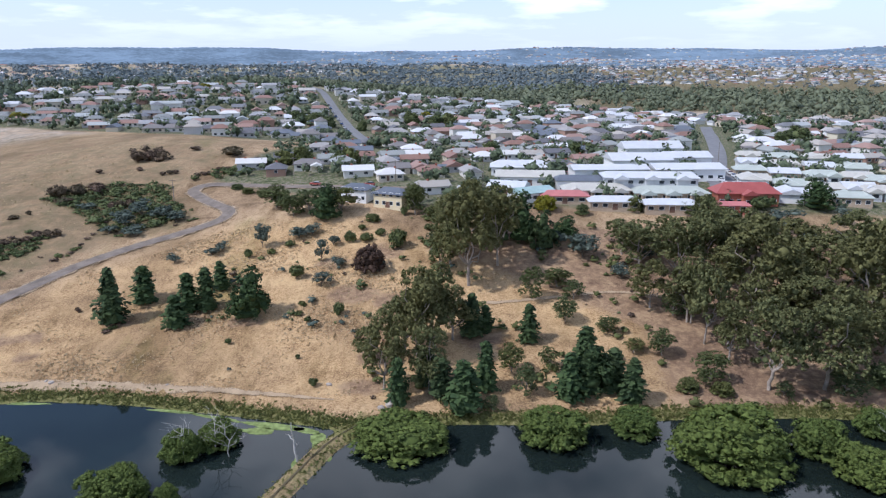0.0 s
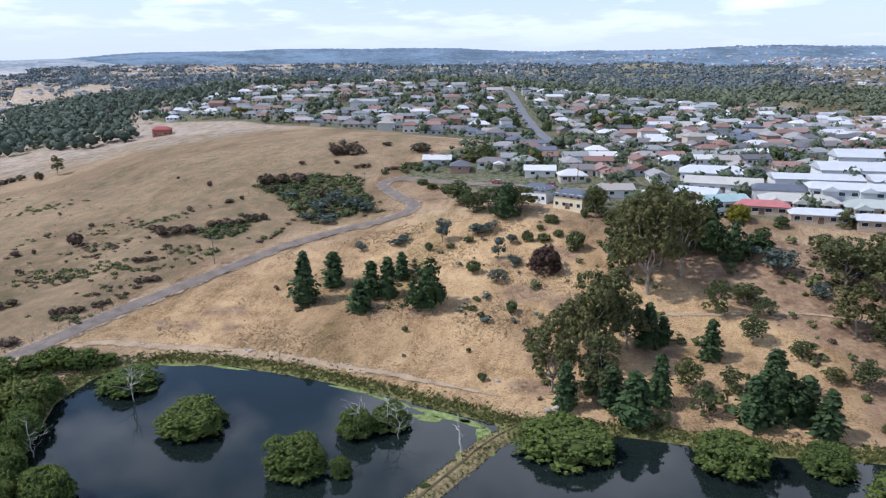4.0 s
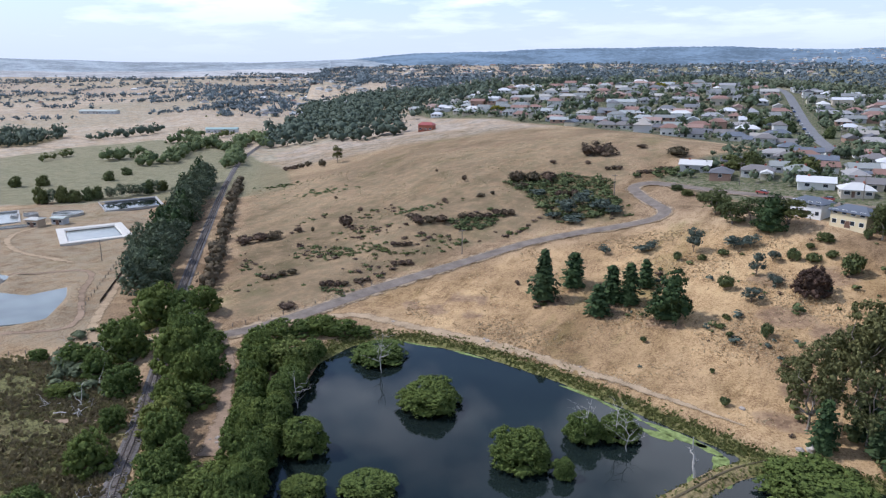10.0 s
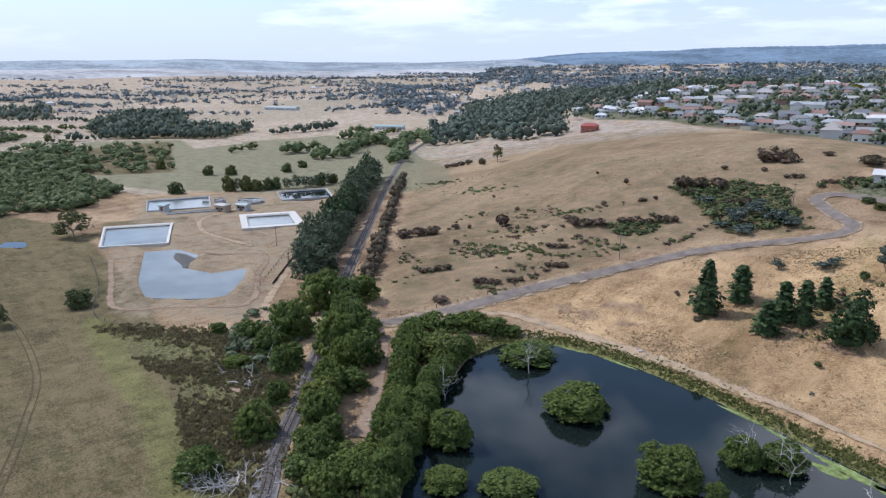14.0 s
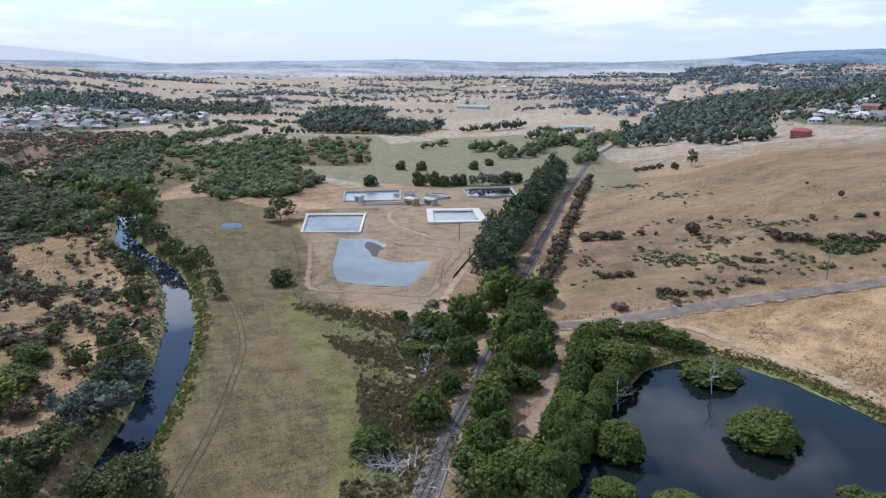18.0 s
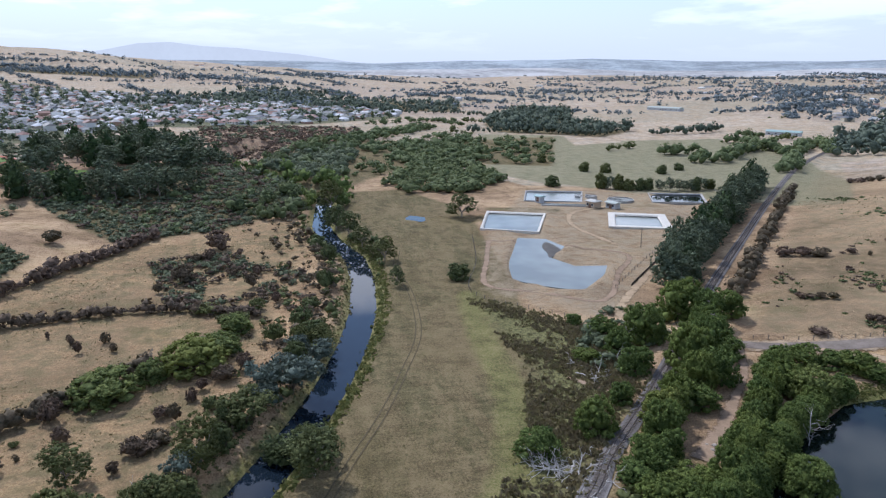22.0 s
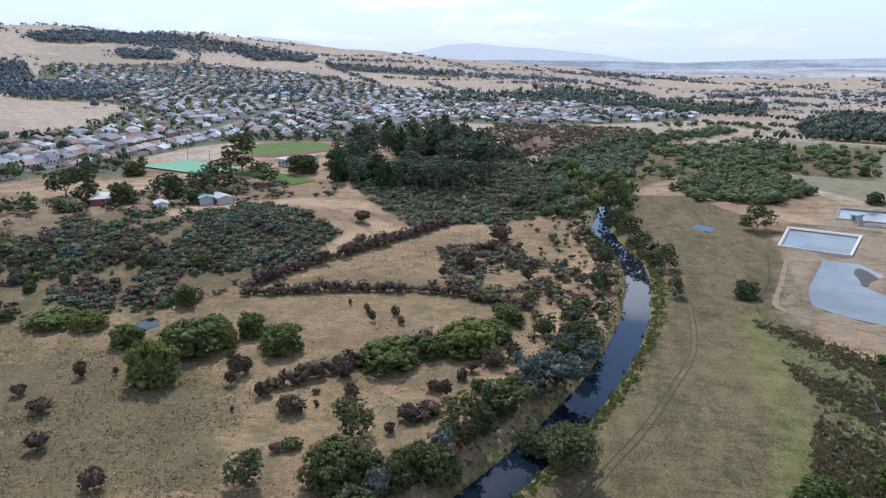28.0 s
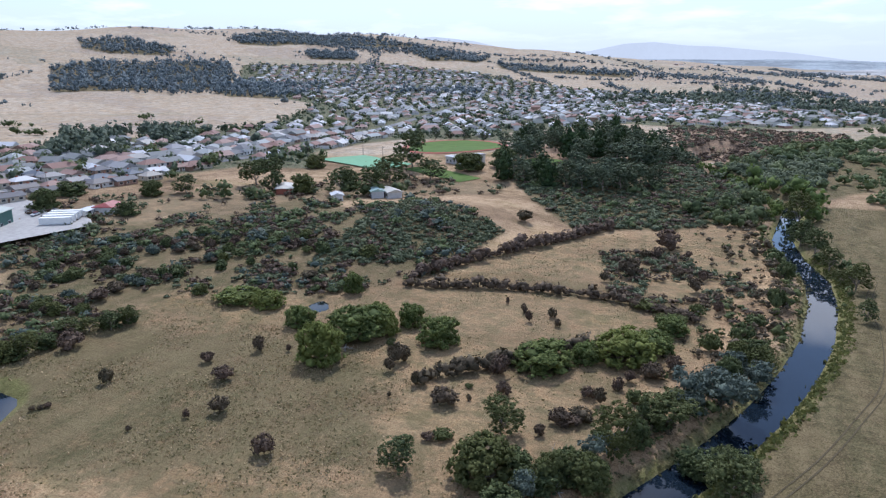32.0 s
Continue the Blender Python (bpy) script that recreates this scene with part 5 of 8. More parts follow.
def thicket(name, xy, h, w, mat, rng, per=24, leaf=0.4, label="", category="trees", lumps=4):
    """Many plants as one stand; each has leaf sprays round a lumpy heart."""
    n, per = len(xy), per + (4 if per >= 10 else 1)
    k = np.clip(np.exp(rng.normal(size=n) * 0.34), 0.5, 1.7)
    h, w = np.broadcast_to(h, n) * k * rng.uniform(0.8, 1.15, n), np.broadcast_to(w, n) * k * rng.uniform(0.85, 1.2, n)
    z = np.maximum(height(xy[:, 0], xy[:, 1]), -1.0)
    d = unit(rng.normal(size=(n, per, 3)))
    d[..., 2] = np.abs(d[..., 2]) * 1.3 - 0.25
    rad = np.stack([w / 2, w / 2, h / 2], -1)[:, None, :]
    foot = np.stack([xy[:, 0], xy[:, 1], z + h * 0.5], -1)[:, None, :]
    d = d * rng.uniform(0.82, 1.03, (n, per, 1))
    p = d * rad
    p = (foot + p).reshape(-1, 3)
    nr = unit(d.reshape(-1, 3) + rng.normal(size=(n * per, 3)) * 0.35)
    v, q = leaf_quads(rng, p, nr, np.repeat(w * leaf * 1.15, per)[:, None])
    vn = np.repeat(unit(d.reshape(-1, 3) + rng.normal(size=(n * per, 3)) * 0.25 + np.array([0, 0, 0.25])), 4, 0)
    # each heart is a few uneven lumps
    off = unit(rng.normal(size=(n, lumps, 3))) * np.array([0.52, 0.52, 0.42]) * (lumps > 1)
    siz = rng.uniform(0.38, 0.54, (n, lumps, 1, 1)) if lumps > 1 else np.full((n, 1, 1, 1), 0.85)
    ball, ball_f = (ICO1_V, ICO1_F) if per >= 14 and name in ("tree_belt", "wood", "willow_thicket", "riverside_trees", "undergrowth", "hedge") else (OCT_V, OCT_F)
    c = (off[:, :, None, :] + ball[None, None] * siz * rng.uniform(0.75, 1.25, (n, lumps, len(ball), 1))) * rad[:, None]
    cn_ = unit(np.broadcast_to(ball[None, None], c.shape) + off[:, :, None, :]).reshape(-1, 3)
    c = (c + foot[:, None]).reshape(-1, 3)
    f = (ball_f[None] + (np.arange(n * lumps) * len(ball))[:, None, None]).reshape(-1, 3) + len(v)
    return tagged(new(name, mesh_np(name, np.concatenate([v, c]), [q, f], mat, True, normals=np.concatenate([vn, cn_]))), label, category, kind="stuff")


rng = np.random.default_rng(11)
def off_dam(x, y):
    return np.hypot(x + 163, y + 119) < 8.5


thicket("scrub", scatter(rng, SCRUB_S, 1100, off_dam, clump=0.7), 1.0, 2.9, GREENBRUSH, rng, 12, 0.17, "low dark green scrub over the knoll", "scrub")
thicket("scrub", scatter(rng, SCRUB_S, 240, off_dam, clump=0.75), 2.2, 3.8, OSIER, rng, 14, 0.15, "paler green bushes over the knoll", "scrub")
thicket("scrub", scatter(rng, SCRUB_S, 150, off_dam, clump=0.7), 2.4, 3.8, WATTLE, rng, 14, 0.15, "blue-green bushes among thorny scrub", "scrub")
thicket("scrub", scatter(rng, SCRUB_S, 800, off_dam, clump=0.6), 1.3, 3.0, THORN, rng, 12, 0.16, "brown thorny scrub among green bushes", "scrub")
thicket("scrub", scatter(rng, KNOLL, 900), 0.9, 2.6, GREENBRUSH, rng, 12, 0.16, "dense green bracken over the knoll", "scrub")
# single bushes that stand out of the scrub
SCRUB_NEAR = [(-112, -172), (-136, -178), (-165, -172), (-186, -160), (-205, -140), (-215, -170), (-200, -214), (-172, -226), (-128, -215)]
for p in scatter(rng, SCRUB_NEAR, 105, clump=0.55):
    k = rng.random()
    if k < 0.46:
        plant("thorn", p[0], p[1], rng.uniform(2.2, 3.6), rng.uniform(3.2, 5.4), "bushes of the southern scrub", "brown thorny bush standing in dense scrub")
    elif k < 0.72:
        plant("river far", p[0], p[1], rng.uniform(2.6, 4.2), rng.uniform(4.0, 6.5), "bushes of the southern scrub", "dark green rounded bush standing in dense scrub")
    elif k < 0.88:
        plant("bluebush", p[0], p[1], rng.uniform(2.2, 3.4), rng.uniform(3.5, 5.5), "bushes of the southern scrub", "grey-green bush standing in dense scrub")
    else:
        plant("shrub", p[0], p[1], rng.uniform(1.6, 2.6), rng.uniform(3.5, 5.0), "bushes of the southern scrub", "low green bush standing in dense scrub")
for x, y, h_, w_ in ((-123, -160, 4.2, 5.0), (-128, -158, 4.4, 5.2), (-154, -157, 3.4, 6.0), (-162, -175, 4.0, 6.2), (-187, -175, 3.8, 4.6), (-173, -166, 3.6, 4.4), (-181, -160, 3.4, 3.0), (-183, -144, 3.2, 4.0), (-192, -188, 4.0, 6.0), (-201, -144, 4.6, 6.0), (-206, -128, 4.4, 7.0)):
    plant("river far", x, y, h_, w_, "bushes of the southern scrub", "dark green rounded bush at the edge of the pasture")
for x, y, h_, w_ in ((-109, -157, 4.4, 7.0), (-112, -163, 3.6, 5.0), (-157, -183, 3.4, 6.5), (-136, -180, 3.6, 6.5), (-127, -184, 3.2, 5.0), (-180, -135, 3.0, 6.0), (-165, -215, 3.4, 8.0)):
    plant("thorn", x, y, h_, w_, "bushes of the southern scrub", "large brown thorny bush at the edge of the pasture")
thicket("scrub", scatter(rng, SCRUB_P, 2200), 1.1, 3.2, GREENBRUSH, rng, 10, 0.16, "dark green scrub below the pine bluff", "scrub")
thicket("scrub", scatter(rng, SCRUB_P, 120, clump=0.7), 2.6, 4.4, OSIER, rng, 12, 0.15, "paler green bushes below the pine bluff", "scrub")
thicket("scrub", scatter(rng, SCRUB_P, 380, clump=0.7), 1.5, 3.0, THORN, rng, 10, 0.16, "brown scrub below the pine bluff", "scrub")
BRAMBLE = [(-189, -20), (-215, -45), (-262, -58), (-270, -30), (-240, -2), (-205, 2)]
thicket("scrub", scatter(rng, BRAMBLE, 150, clump=0.7), 1.4, 2.6, THORN, rng, 12, 0.18, "brown bramble patches on the river flat", "scrub")
thicket("scrub", scatter(rng, BRAMBLE, 260, clump=0.7), 0.9, 2.6, GREENBRUSH, rng, 12, 0.18, "low green bramble on the river flat", "scrub")
for hedge, hh, ww, off in (([(-190, -104), (-203, -70), (-205, -40), (-196, -15)], 2.2, 3.0, 0), ([(-196, -106), (-222, -96), (-262, -78), (-300, -62)], 2.6, 3.6, 0),
                           ([(-130, -66), (-150, -52), (-162, -40), (-160, -25)], 2.4, 3.2, 0)):
    thicket("hedge", along(hedge, 1.0, 1.0, rng), hh * 1.15, ww, THORN, rng, 12, 0.18, "brown overgrown hedge across the pasture", "hedge")
thicket("hedge", along(RAIL[7:12], 1.5, 1.3, rng, 7.5), 3.4, 3.4, THORN, rng, 14, 0.16, "brown hedge along the railway", "hedge")
thicket("hedge", along(RAIL[3:7], 2.4, 1.0, rng, 6.5), 1.6, 2.6, SHRUB, rng, 12, 0.18, "low bushes beside the railway", "hedge")
thicket("riverside_bushes", along(RIVER[3:15], 4.0, 2.5, rng, 9.5), 2.4, 3.2, SHRUB, rng, 12, 0.16, "green bushes on the river bank", "bushes")
thicket("riverside_bushes", along(RIVER[4:14], 2.6, 3.5, rng, 13.0), 2.4, 3.4, THORN, rng, 12, 0.16, "brown bushes on the river bank", "bushes")
thicket("riverside_bushes", along(RIVER[4:9], 7.0, 2.5, rng, -8.0), 3.4, 4.0, SHRUB, rng, 14, 0.16, "scattered green bushes on the grassy bank", "bushes")
for p in along(RIVER[10:16], 5.5, 2.0, rng, 11.0):
    k = "wattle" if rng.random() < 0.3 else "river"
    plant(k, p[0], p[1], rng.uniform(4.5, 7.0), rng.uniform(6.0, 8.5), "trees along the river", "dark green leafy tree leaning over the river bank" if k == "river" else "")
for p in along([(-129, 103), (-116, 90), (-105, 80), (-96, 72), (-86, 62)], 2.9, 1.0, rng):
    plant("osier", p[0], p[1], rng.uniform(5.0, 8.0), rng.uniform(5.5, 7.5), "willows on the bank", "bushy dark green willow between track and pond")
for p in along([(-121, 112), (-114.5, 101), (-107, 90.5), (-99.5, 80.5), (-92, 71.5), (-85, 63)], 3.3, 0.7, rng):
    plant("willow", p[0], p[1], rng.uniform(4.8, 7.6), rng.uniform(6.5, 8.4), "willows on the bank", "leafy green willow overhanging the pond edge")
for p in along([(-104, 61), (-98, 57), (-90, 56), (-82, 58)], 5.0, 1.5, rng):
    plant("osier", p[0], p[1], rng.uniform(4.5, 6.5), rng.uniform(6.0, 8.0), "trees beside the railway", "bushy green willow beside the railway")
thicket("undergrowth", scatter(rng, [(-184, 84), (-177, 100), (-160, 94), (-142, 76), (-136, 66), (-156, 66)], 60), 1.6, 3.4, GREENBRUSH, rng, 18, 0.14, "low green brambles beside the railway", "undergrowth")
thicket("riverside_trees", along(RIVER[1:5], 4.0, 3.0, rng, -10.0), 6.5, 6.0, WILLOW, rng, 22, 0.15, "green trees lining the river", "trees")
thicket("riverside_trees", along(RIVER[2:5], 4.0, 2.0, rng, 9.0), 5.0, 5.0, WILLOW, rng, 22, 0.15, "green trees lining the river", "trees")
thicket("willow_thicket", scatter(rng, MIDBUSH, 260, clump=0.8), 4.4, 6.0, OSIER, rng, 14, 0.16, "low pale green willow thicket on the flats", "trees")
PATCH = [(-410, 45), (-528, 86), (-506, 124), (-424, 125), (-381, 92), (-384, 56)]
thicket("willow_thicket", scatter(rng, PATCH, 520), 3.6, 5.6, OSIER, rng, 14, 0.16, "dense pale green willow thicket beside the meadow", "trees")
SLUMP = [(-564, -87), (-739, -37), (-735, 43), (-586, -16), (-501, -37), (-422, -38), (-437, -57)]
thicket("scrub", scatter(rng, SLUMP, 260), 1.8, 3.6, THORN, rng, 10, 0.16, "brown scrub on the river bluff", "scrub")
thicket("scrub", scatter(rng, BROWN_HILL, 260, clump=0.5), 2.0, 4.6, GREENBRUSH, rng, 10, 0.18, "green scrub on the river bluff", "scrub")
thicket("scrub", scatter(rng, BROWN_HILL, 900), 1.5, 4.2, THORN, rng, 10, 0.18, "brown scrub on the river bluff", "scrub")
thicket("undergrowth", scatter(rng, WOOD_R, 260, clump=0.7), 1.6, 2.6, SHRUB, rng, 12, 0.18, "low undergrowth under the eucalypts", "undergrowth")
SLOPE = [(-58, 150), (-66, 190), (-62, 222), (-20, 236), (40, 230), (62, 205), (40, 150), (-2, 138), (-12, 134)]
for mat_, n_, h_, text in ((SHRUB, 40, 1.0, "low green shrubs on the dry slope"), (WATTLE, 28, 1.1, "blue-grey shrubs on the dry slope"),
                           (THORN, 26, 0.8, "brown brush on the dry slope"), (OSIER, 14, 1.3, "pale green shrubs on the dry slope")):
    thicket("undergrowth", scatter(rng, SLOPE, n_, clump=0.75), h_, h_ * 1.7, mat_, rng, 14, 0.2, text, "undergrowth", 3)
thicket("scrub", scatter(rng, GULLY, 420), 1.0, 2.6, SHRUB, rng, 14, 0.16, "green thicket in the gully beside the road", "scrub")
thicket("scrub", scatter(rng, GULLY, 22), 2.2, 3.2, OSIER, rng, 22, 0.14, "paler green bushes in the gully", "scrub")
thicket("scrub", scatter(rng, WEEDS, 90), 0.8, 2.2, SHRUB, rng, 12, 0.18, "low green weeds on the north field", "scrub")
for x, y, a, b in WEED_PATCHES:
    q = rng.normal(size=(int(a * b * 0.55), 2)) * 0.5
    thicket("undergrowth", np.stack([x + q[:, 0] * a, y + q[:, 1] * b + q[:, 0] * a * 0.25], -1), 0.45, 1.7, SHRUB if rng.random() < 0.6 else OSIER, rng, 12, 0.18, "low green weeds in a patch on the dry field", "undergrowth", 3)
thicket("scrub", scatter(rng, CRESTBRUSH, 60), 1.3, 2.4, SHRUB, rng, 12, 0.18, "bushes at the bend of the road", "scrub")
thicket("scrub", scatter(rng, CLUSTER, 26), 1.6, 3.0, THORN, rng, 12, 0.18, "brown bushes on the crest of the field", "scrub")
thicket("riverside_bushes", along(RIVER[4:12], 2.6, 9.0, rng, 24.0), 1.7, 2.6, THORN, rng, 12, 0.16, "brown bushes on the river flat", "bushes")
thicket("riverside_bushes", along(RIVER[4:12], 5.0, 9.0, rng, 22.0), 1.6, 2.8, SHRUB, rng, 12, 0.16, "green bushes on the river flat", "bushes")
thicket("undergrowth", scatter(rng, ROUGH, 120, clump=0.9), 0.5, 2.0, SHRUB, rng, 10, 0.2, "low green weeds on the rough field", "undergrowth")
thicket("undergrowth", scatter(rng, ROUGH, 120, clump=0.9), 0.5, 1.8, THORN, rng, 10, 0.2, "low brown weeds on the rough field", "undergrowth")
for off, hi in ((-10.0, 13.0), (-15.0, 15.5)):
    for p in along(RAIL[7:12], 6.5, 2.6, rng, off):
        plant("dense far" if rng.random() < 0.22 else "bank far", p[0], p[1], hi * rng.uniform(0.8, 1.15), rng.uniform(8, 11), "windbreak along the railway",
              "dark green tree of the windbreak along the railway")
for p in scatter(rng, PINE_BLUFF, 56):
    plant(("bank far", "dense far", "bank far")[int(rng.integers(3))], p[0], p[1], rng.uniform(13, 21), rng.uniform(12, 17), "trees on the bluff", "tall dark tree on the bluff")
for x, y in ((-366, -137), (-364, -124), (-362, -110), (-370, -102), (-365, -92), (-365, -81), (-372, -73), (-377, -66), (-379, -99), (-383, -82), (-377, -118), (-387, -58), (-379, -135), (-376, -90)):
    plant("bank far" if rng.random() < 0.7 else "dense far", x, y, rng.uniform(12, 19), rng.uniform(11, 15), "trees on the bluff", "tall dark tree on the bluff")
for p in scatter(rng, [(62, 150), (60, 205), (250, 215), (250, 140)], 46):
    k = rng.random()
    if k < 0.72:
        plant("gum far", p[0], p[1], rng.uniform(13, 21), rng.uniform(9, 13), "eucalypts above the pond")
    else:
        plant("wattle" if k < 0.85 else "river far", p[0], p[1], rng.uniform(6, 9), rng.uniform(6, 9), "trees on the slope", "blue-green wattle under the eucalypts" if k < 0.85 else "bushy green tree under the eucalypts")

# far woods
def ring(rng, n, az0, az1, r0, r1):
    a, r = np.radians(rng.uniform(az0, az1, n)), np.sqrt(rng.uniform(r0 * r0, r1 * r1, n))
    return np.stack([-np.sin(a) * r, np.cos(a) * r], -1)


GARDEN_DARK = leaf_mat("dark_tree_leaves", (0.058, 0.080, 0.062), (0.132, 0.162, 0.116), (0.1, 0.12, 0.06), 0.2, 0.15)
OLIVE_WOOD = leaf_mat("olive_wood_leaves", (0.098, 0.116, 0.076), (0.196, 0.218, 0.140), (0.1, 0.12, 0.06), 0.2, 0.15)
# distant foliage; haze is painted in as a paler, bluer leaf colour
FARWOOD_HAZE = leaf_mat("far_wood_leaves_hazed", (0.112, 0.146, 0.158), (0.190, 0.226, 0.240), (0.09, 0.11, 0.11), 0.2, 0.15)
CREST_WOOD = [(131, 740), (0, 762), (-130, 768), (-215, 750), (-300, 860), (-150, 950), (0, 930), (150, 880)]
thicket("woods", scatter(rng, CREST_WOOD, 1000), 7, 9.0, OLIVE_WOOD, rng, 10, 0.17, "olive-green bushland on the crest behind the suburb", "woods", 3)
thicket("woods", scatter(rng, [(-215, 740), (-400, 645), (-480, 590), (-560, 680), (-420, 800), (-300, 840)], 300, clump=0.4), 7, 7.0, GARDEN_DARK, rng, 10, 0.17, "dark trees along the crest of the suburb", "woods", 3)
thicket("woods", ring(rng, 2900, -14, 27, 1250, 1950), 6, 11, FARWOOD_HAZE, rng, 4, 0.26, "belt of woodland behind the suburb, hazed blue-grey", "woods", 2)
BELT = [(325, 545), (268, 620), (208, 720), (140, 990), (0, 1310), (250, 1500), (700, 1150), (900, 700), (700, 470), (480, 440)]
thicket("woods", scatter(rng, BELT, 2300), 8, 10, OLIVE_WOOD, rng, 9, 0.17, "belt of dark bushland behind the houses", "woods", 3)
thicket("woods", ring(rng, 900, -50, -12, 1500, 2740), 8, 10, FARWOOD_HAZE, rng, 4, 0.24, "trees among distant houses", "woods", 2)
thicket("woods", ring(rng, 2600, -12, 27, 1950, 2740), 8, 14, FARWOOD_HAZE, rng, 3, 0.26, "low distant woods", "woods", 2)
thicket("woods", ring(rng, 420, 26, 40, 1250, 1750), 7, 11, FARWOOD_HAZE, rng, 4, 0.26, "loose woodland behind the suburb", "woods", 2)
thicket("woods", ring(rng, 1300, 31, 47, 660, 1300), 8, 8.0, GARDEN_DARK, rng, 9, 0.17, "dark trees behind the dome", "woods", 3)


def copses(rng, n, az0, az1, r0, r1, per, length):
    """Hedgerow lines and copses over farmland."""
    c = ring(rng, n, az0, az1, r0, r1)
    out = []
    for x, y in c:
        a = 0.5 + rng.choice([0, 1.57]) + rng.normal() * 0.15
        k = rng.integers(3, per)
        u = rng.uniform(-1, 1, (k, 1)) * length * (math.hypot(x, y) / 1500) ** 0.6
        out.append(np.array([[x, y]]) + u * np.array([[math.cos(a), math.sin(a)]]) + rng.normal(size=(k, 2)) * length * 0.035)
    return np.concatenate(out)


thicket("field_trees", copses(rng, 62, 25, 56, 1350, 2740, 120, 210), 7, 12, FARWOOD_HAZE, rng, 4, 0.25, "wooded belts between the northern fields", "trees", 2)
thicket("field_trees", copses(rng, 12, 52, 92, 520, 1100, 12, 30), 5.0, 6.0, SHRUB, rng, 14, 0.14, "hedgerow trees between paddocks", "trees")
thicket("field_trees", copses(rng, 66, 48, 125, 1100, 2700, 120, 190), 6, 9, FARWOOD_HAZE, rng, 4, 0.24, "distant hedgerows and copses between fields", "trees", 2)
thicket("field_trees", copses(rng, 44, 112, 160, 1000, 2900, 44, 120), 7, 8, FARWOOD_HAZE, rng, 5, 0.22, "trees scattered over the bare ridge", "trees", 3)
thicket("far_hedges", copses(rng, 26, 120, 150, 330, 900, 14, 40), 5, 6.5, SHRUB, rng, 12, 0.15, "dark trees between the southern paddocks", "trees")


FLATS_BELTS = [[(-597, 117), (-576, 149), (-558, 185)], [(-698, 115), (-722, 172)], [(-642, 28), (-707, 82)], [(-541, 73), (-557, 97)], [(-537, 156), (-500, 166)], [(-853, 75), (-931, 164), (-851, 193)]]


def belts(lines, spacing, spread, h, w, mat, label, per=16, leaf=0.13, lumps=4):
    xy = np.concatenate([along(line, spacing, spread, rng) for line in lines])
    return thicket("tree_belt", xy, h, w, mat, rng, per, leaf, label, "trees", lumps)


thicket("scrub", scatter(rng, TERRACE, 130, clump=0.6), 1.7, 3.2, THORN, rng, 12, 0.16, "brown bushes on the southern terrace", "scrub")
thicket("scrub", scatter(rng, TERRACE, 130, clump=0.6), 2.2, 3.6, GREENBRUSH, rng, 12, 0.16, "green bushes on the southern terrace", "scrub")
belts([[(-922, -1129), (-929, -951), (-1088, -912)], [(-996, -836), (-1161, -841)], [(-1590, -1179), (-1692, -1074)], [(-1268, -1535), (-1327, -1377)], [(-1186, -660), (-1281, -540)],
       [(-1651, -1464), (-1799, -1292), (-1995, -858)]], 1.3, 45.0, 9, 9, FARWOOD_HAZE, "belt of trees on the southern slope", 6, 0.2, 3)
belts([[(-435, -542), (-505, -491)], [(-478, -561), (-484, -477)], [(-385, -402), (-443, -377)]], 3.0, 9.0, 6, 7, GARDEN_DARK, "clump of trees beside the southern houses", 12, 0.15, 4)
# tree belts between the paddocks and along the plain
for p in along([(-383, 172), (-374, 191), (-365, 217), (-370, 233)], 5.0, 1.5, rng):
    plant("bank far" if rng.random() < 0.5 else "river far", p[0], p[1], rng.uniform(6, 9.5), rng.uniform(6, 8.5), "row behind the tanks", "dark tree of the row behind the tanks")
belts([[(-754, 179), (-749, 249)], [(-733, 243), (-733, 268), (-697, 283), (-689, 306)]], 4.0, 2.0, 8.5, 6.5, GARDEN_DARK, "row of dark trees along a lane")
belts([[(-476, 285), (-481, 314), (-523, 358), (-553, 405)], [(-595, 410), (-541, 396), (-487, 378), (-409, 315)], [(-512, 397), (-566, 463), (-493, 419)],
       [(-526, 288), (-529, 323)], [(-601, 390), (-603, 408)], [(-663, 448), (-638, 457)]], 2.2, 5.5, 6.5, 7.0, OSIER, "green willow belt along a ditch between paddocks")
belts(FLATS_BELTS, 3.4, 9.0, 4.8, 7.0, OSIER, "green willow belt on the river flats")
belts([[(-658, 37), (-706, 67), (-742, 92), (-782, 120), (-826, 144)], [(-572, -4), (-584, 11), (-607, 31), (-605, 57), (-602, 80), (-622, 110), (-643, 137), (-668, 164)]], 1.9, 13.0, 5.2, 7.5, OSIER, "broad willow belt along the river flats")
belts([[(-600, 166), (-607, 188), (-596, 215)], [(-541, 112), (-520, 135)]], 2.6, 7.0, 4.6, 6.5, OSIER, "clump of willows between paddocks")
belts([[(-758, 339), (-740, 360)], [(-691, 364), (-697, 415), (-718, 456)], [(-1041, 248), (-985, 292)]], 5.0, 4.0, 7.0, 8.0, GARDEN_DARK, "dark trees along a lane")
thicket("wood", scatter(rng, [(-490, 416), (-446, 447), (-376, 420), (-366, 456), (-738, 886), (-821, 880), (-817, 787), (-668, 614), (-604, 511)], 620), 8.5, 10, GARDEN_DARK, rng, 14, 0.14,
        "dense dark wood at the edge of the suburb", "wood")
thicket("wood", scatter(rng, [(-812, 620), (-801, 734), (-1019, 993), (-1411, 1140), (-1453, 1052), (-1089, 806)], 260, clump=0.9), 8, 11, FARWOOD_HAZE, rng, 8, 0.18, "woods between the far paddocks", "wood")
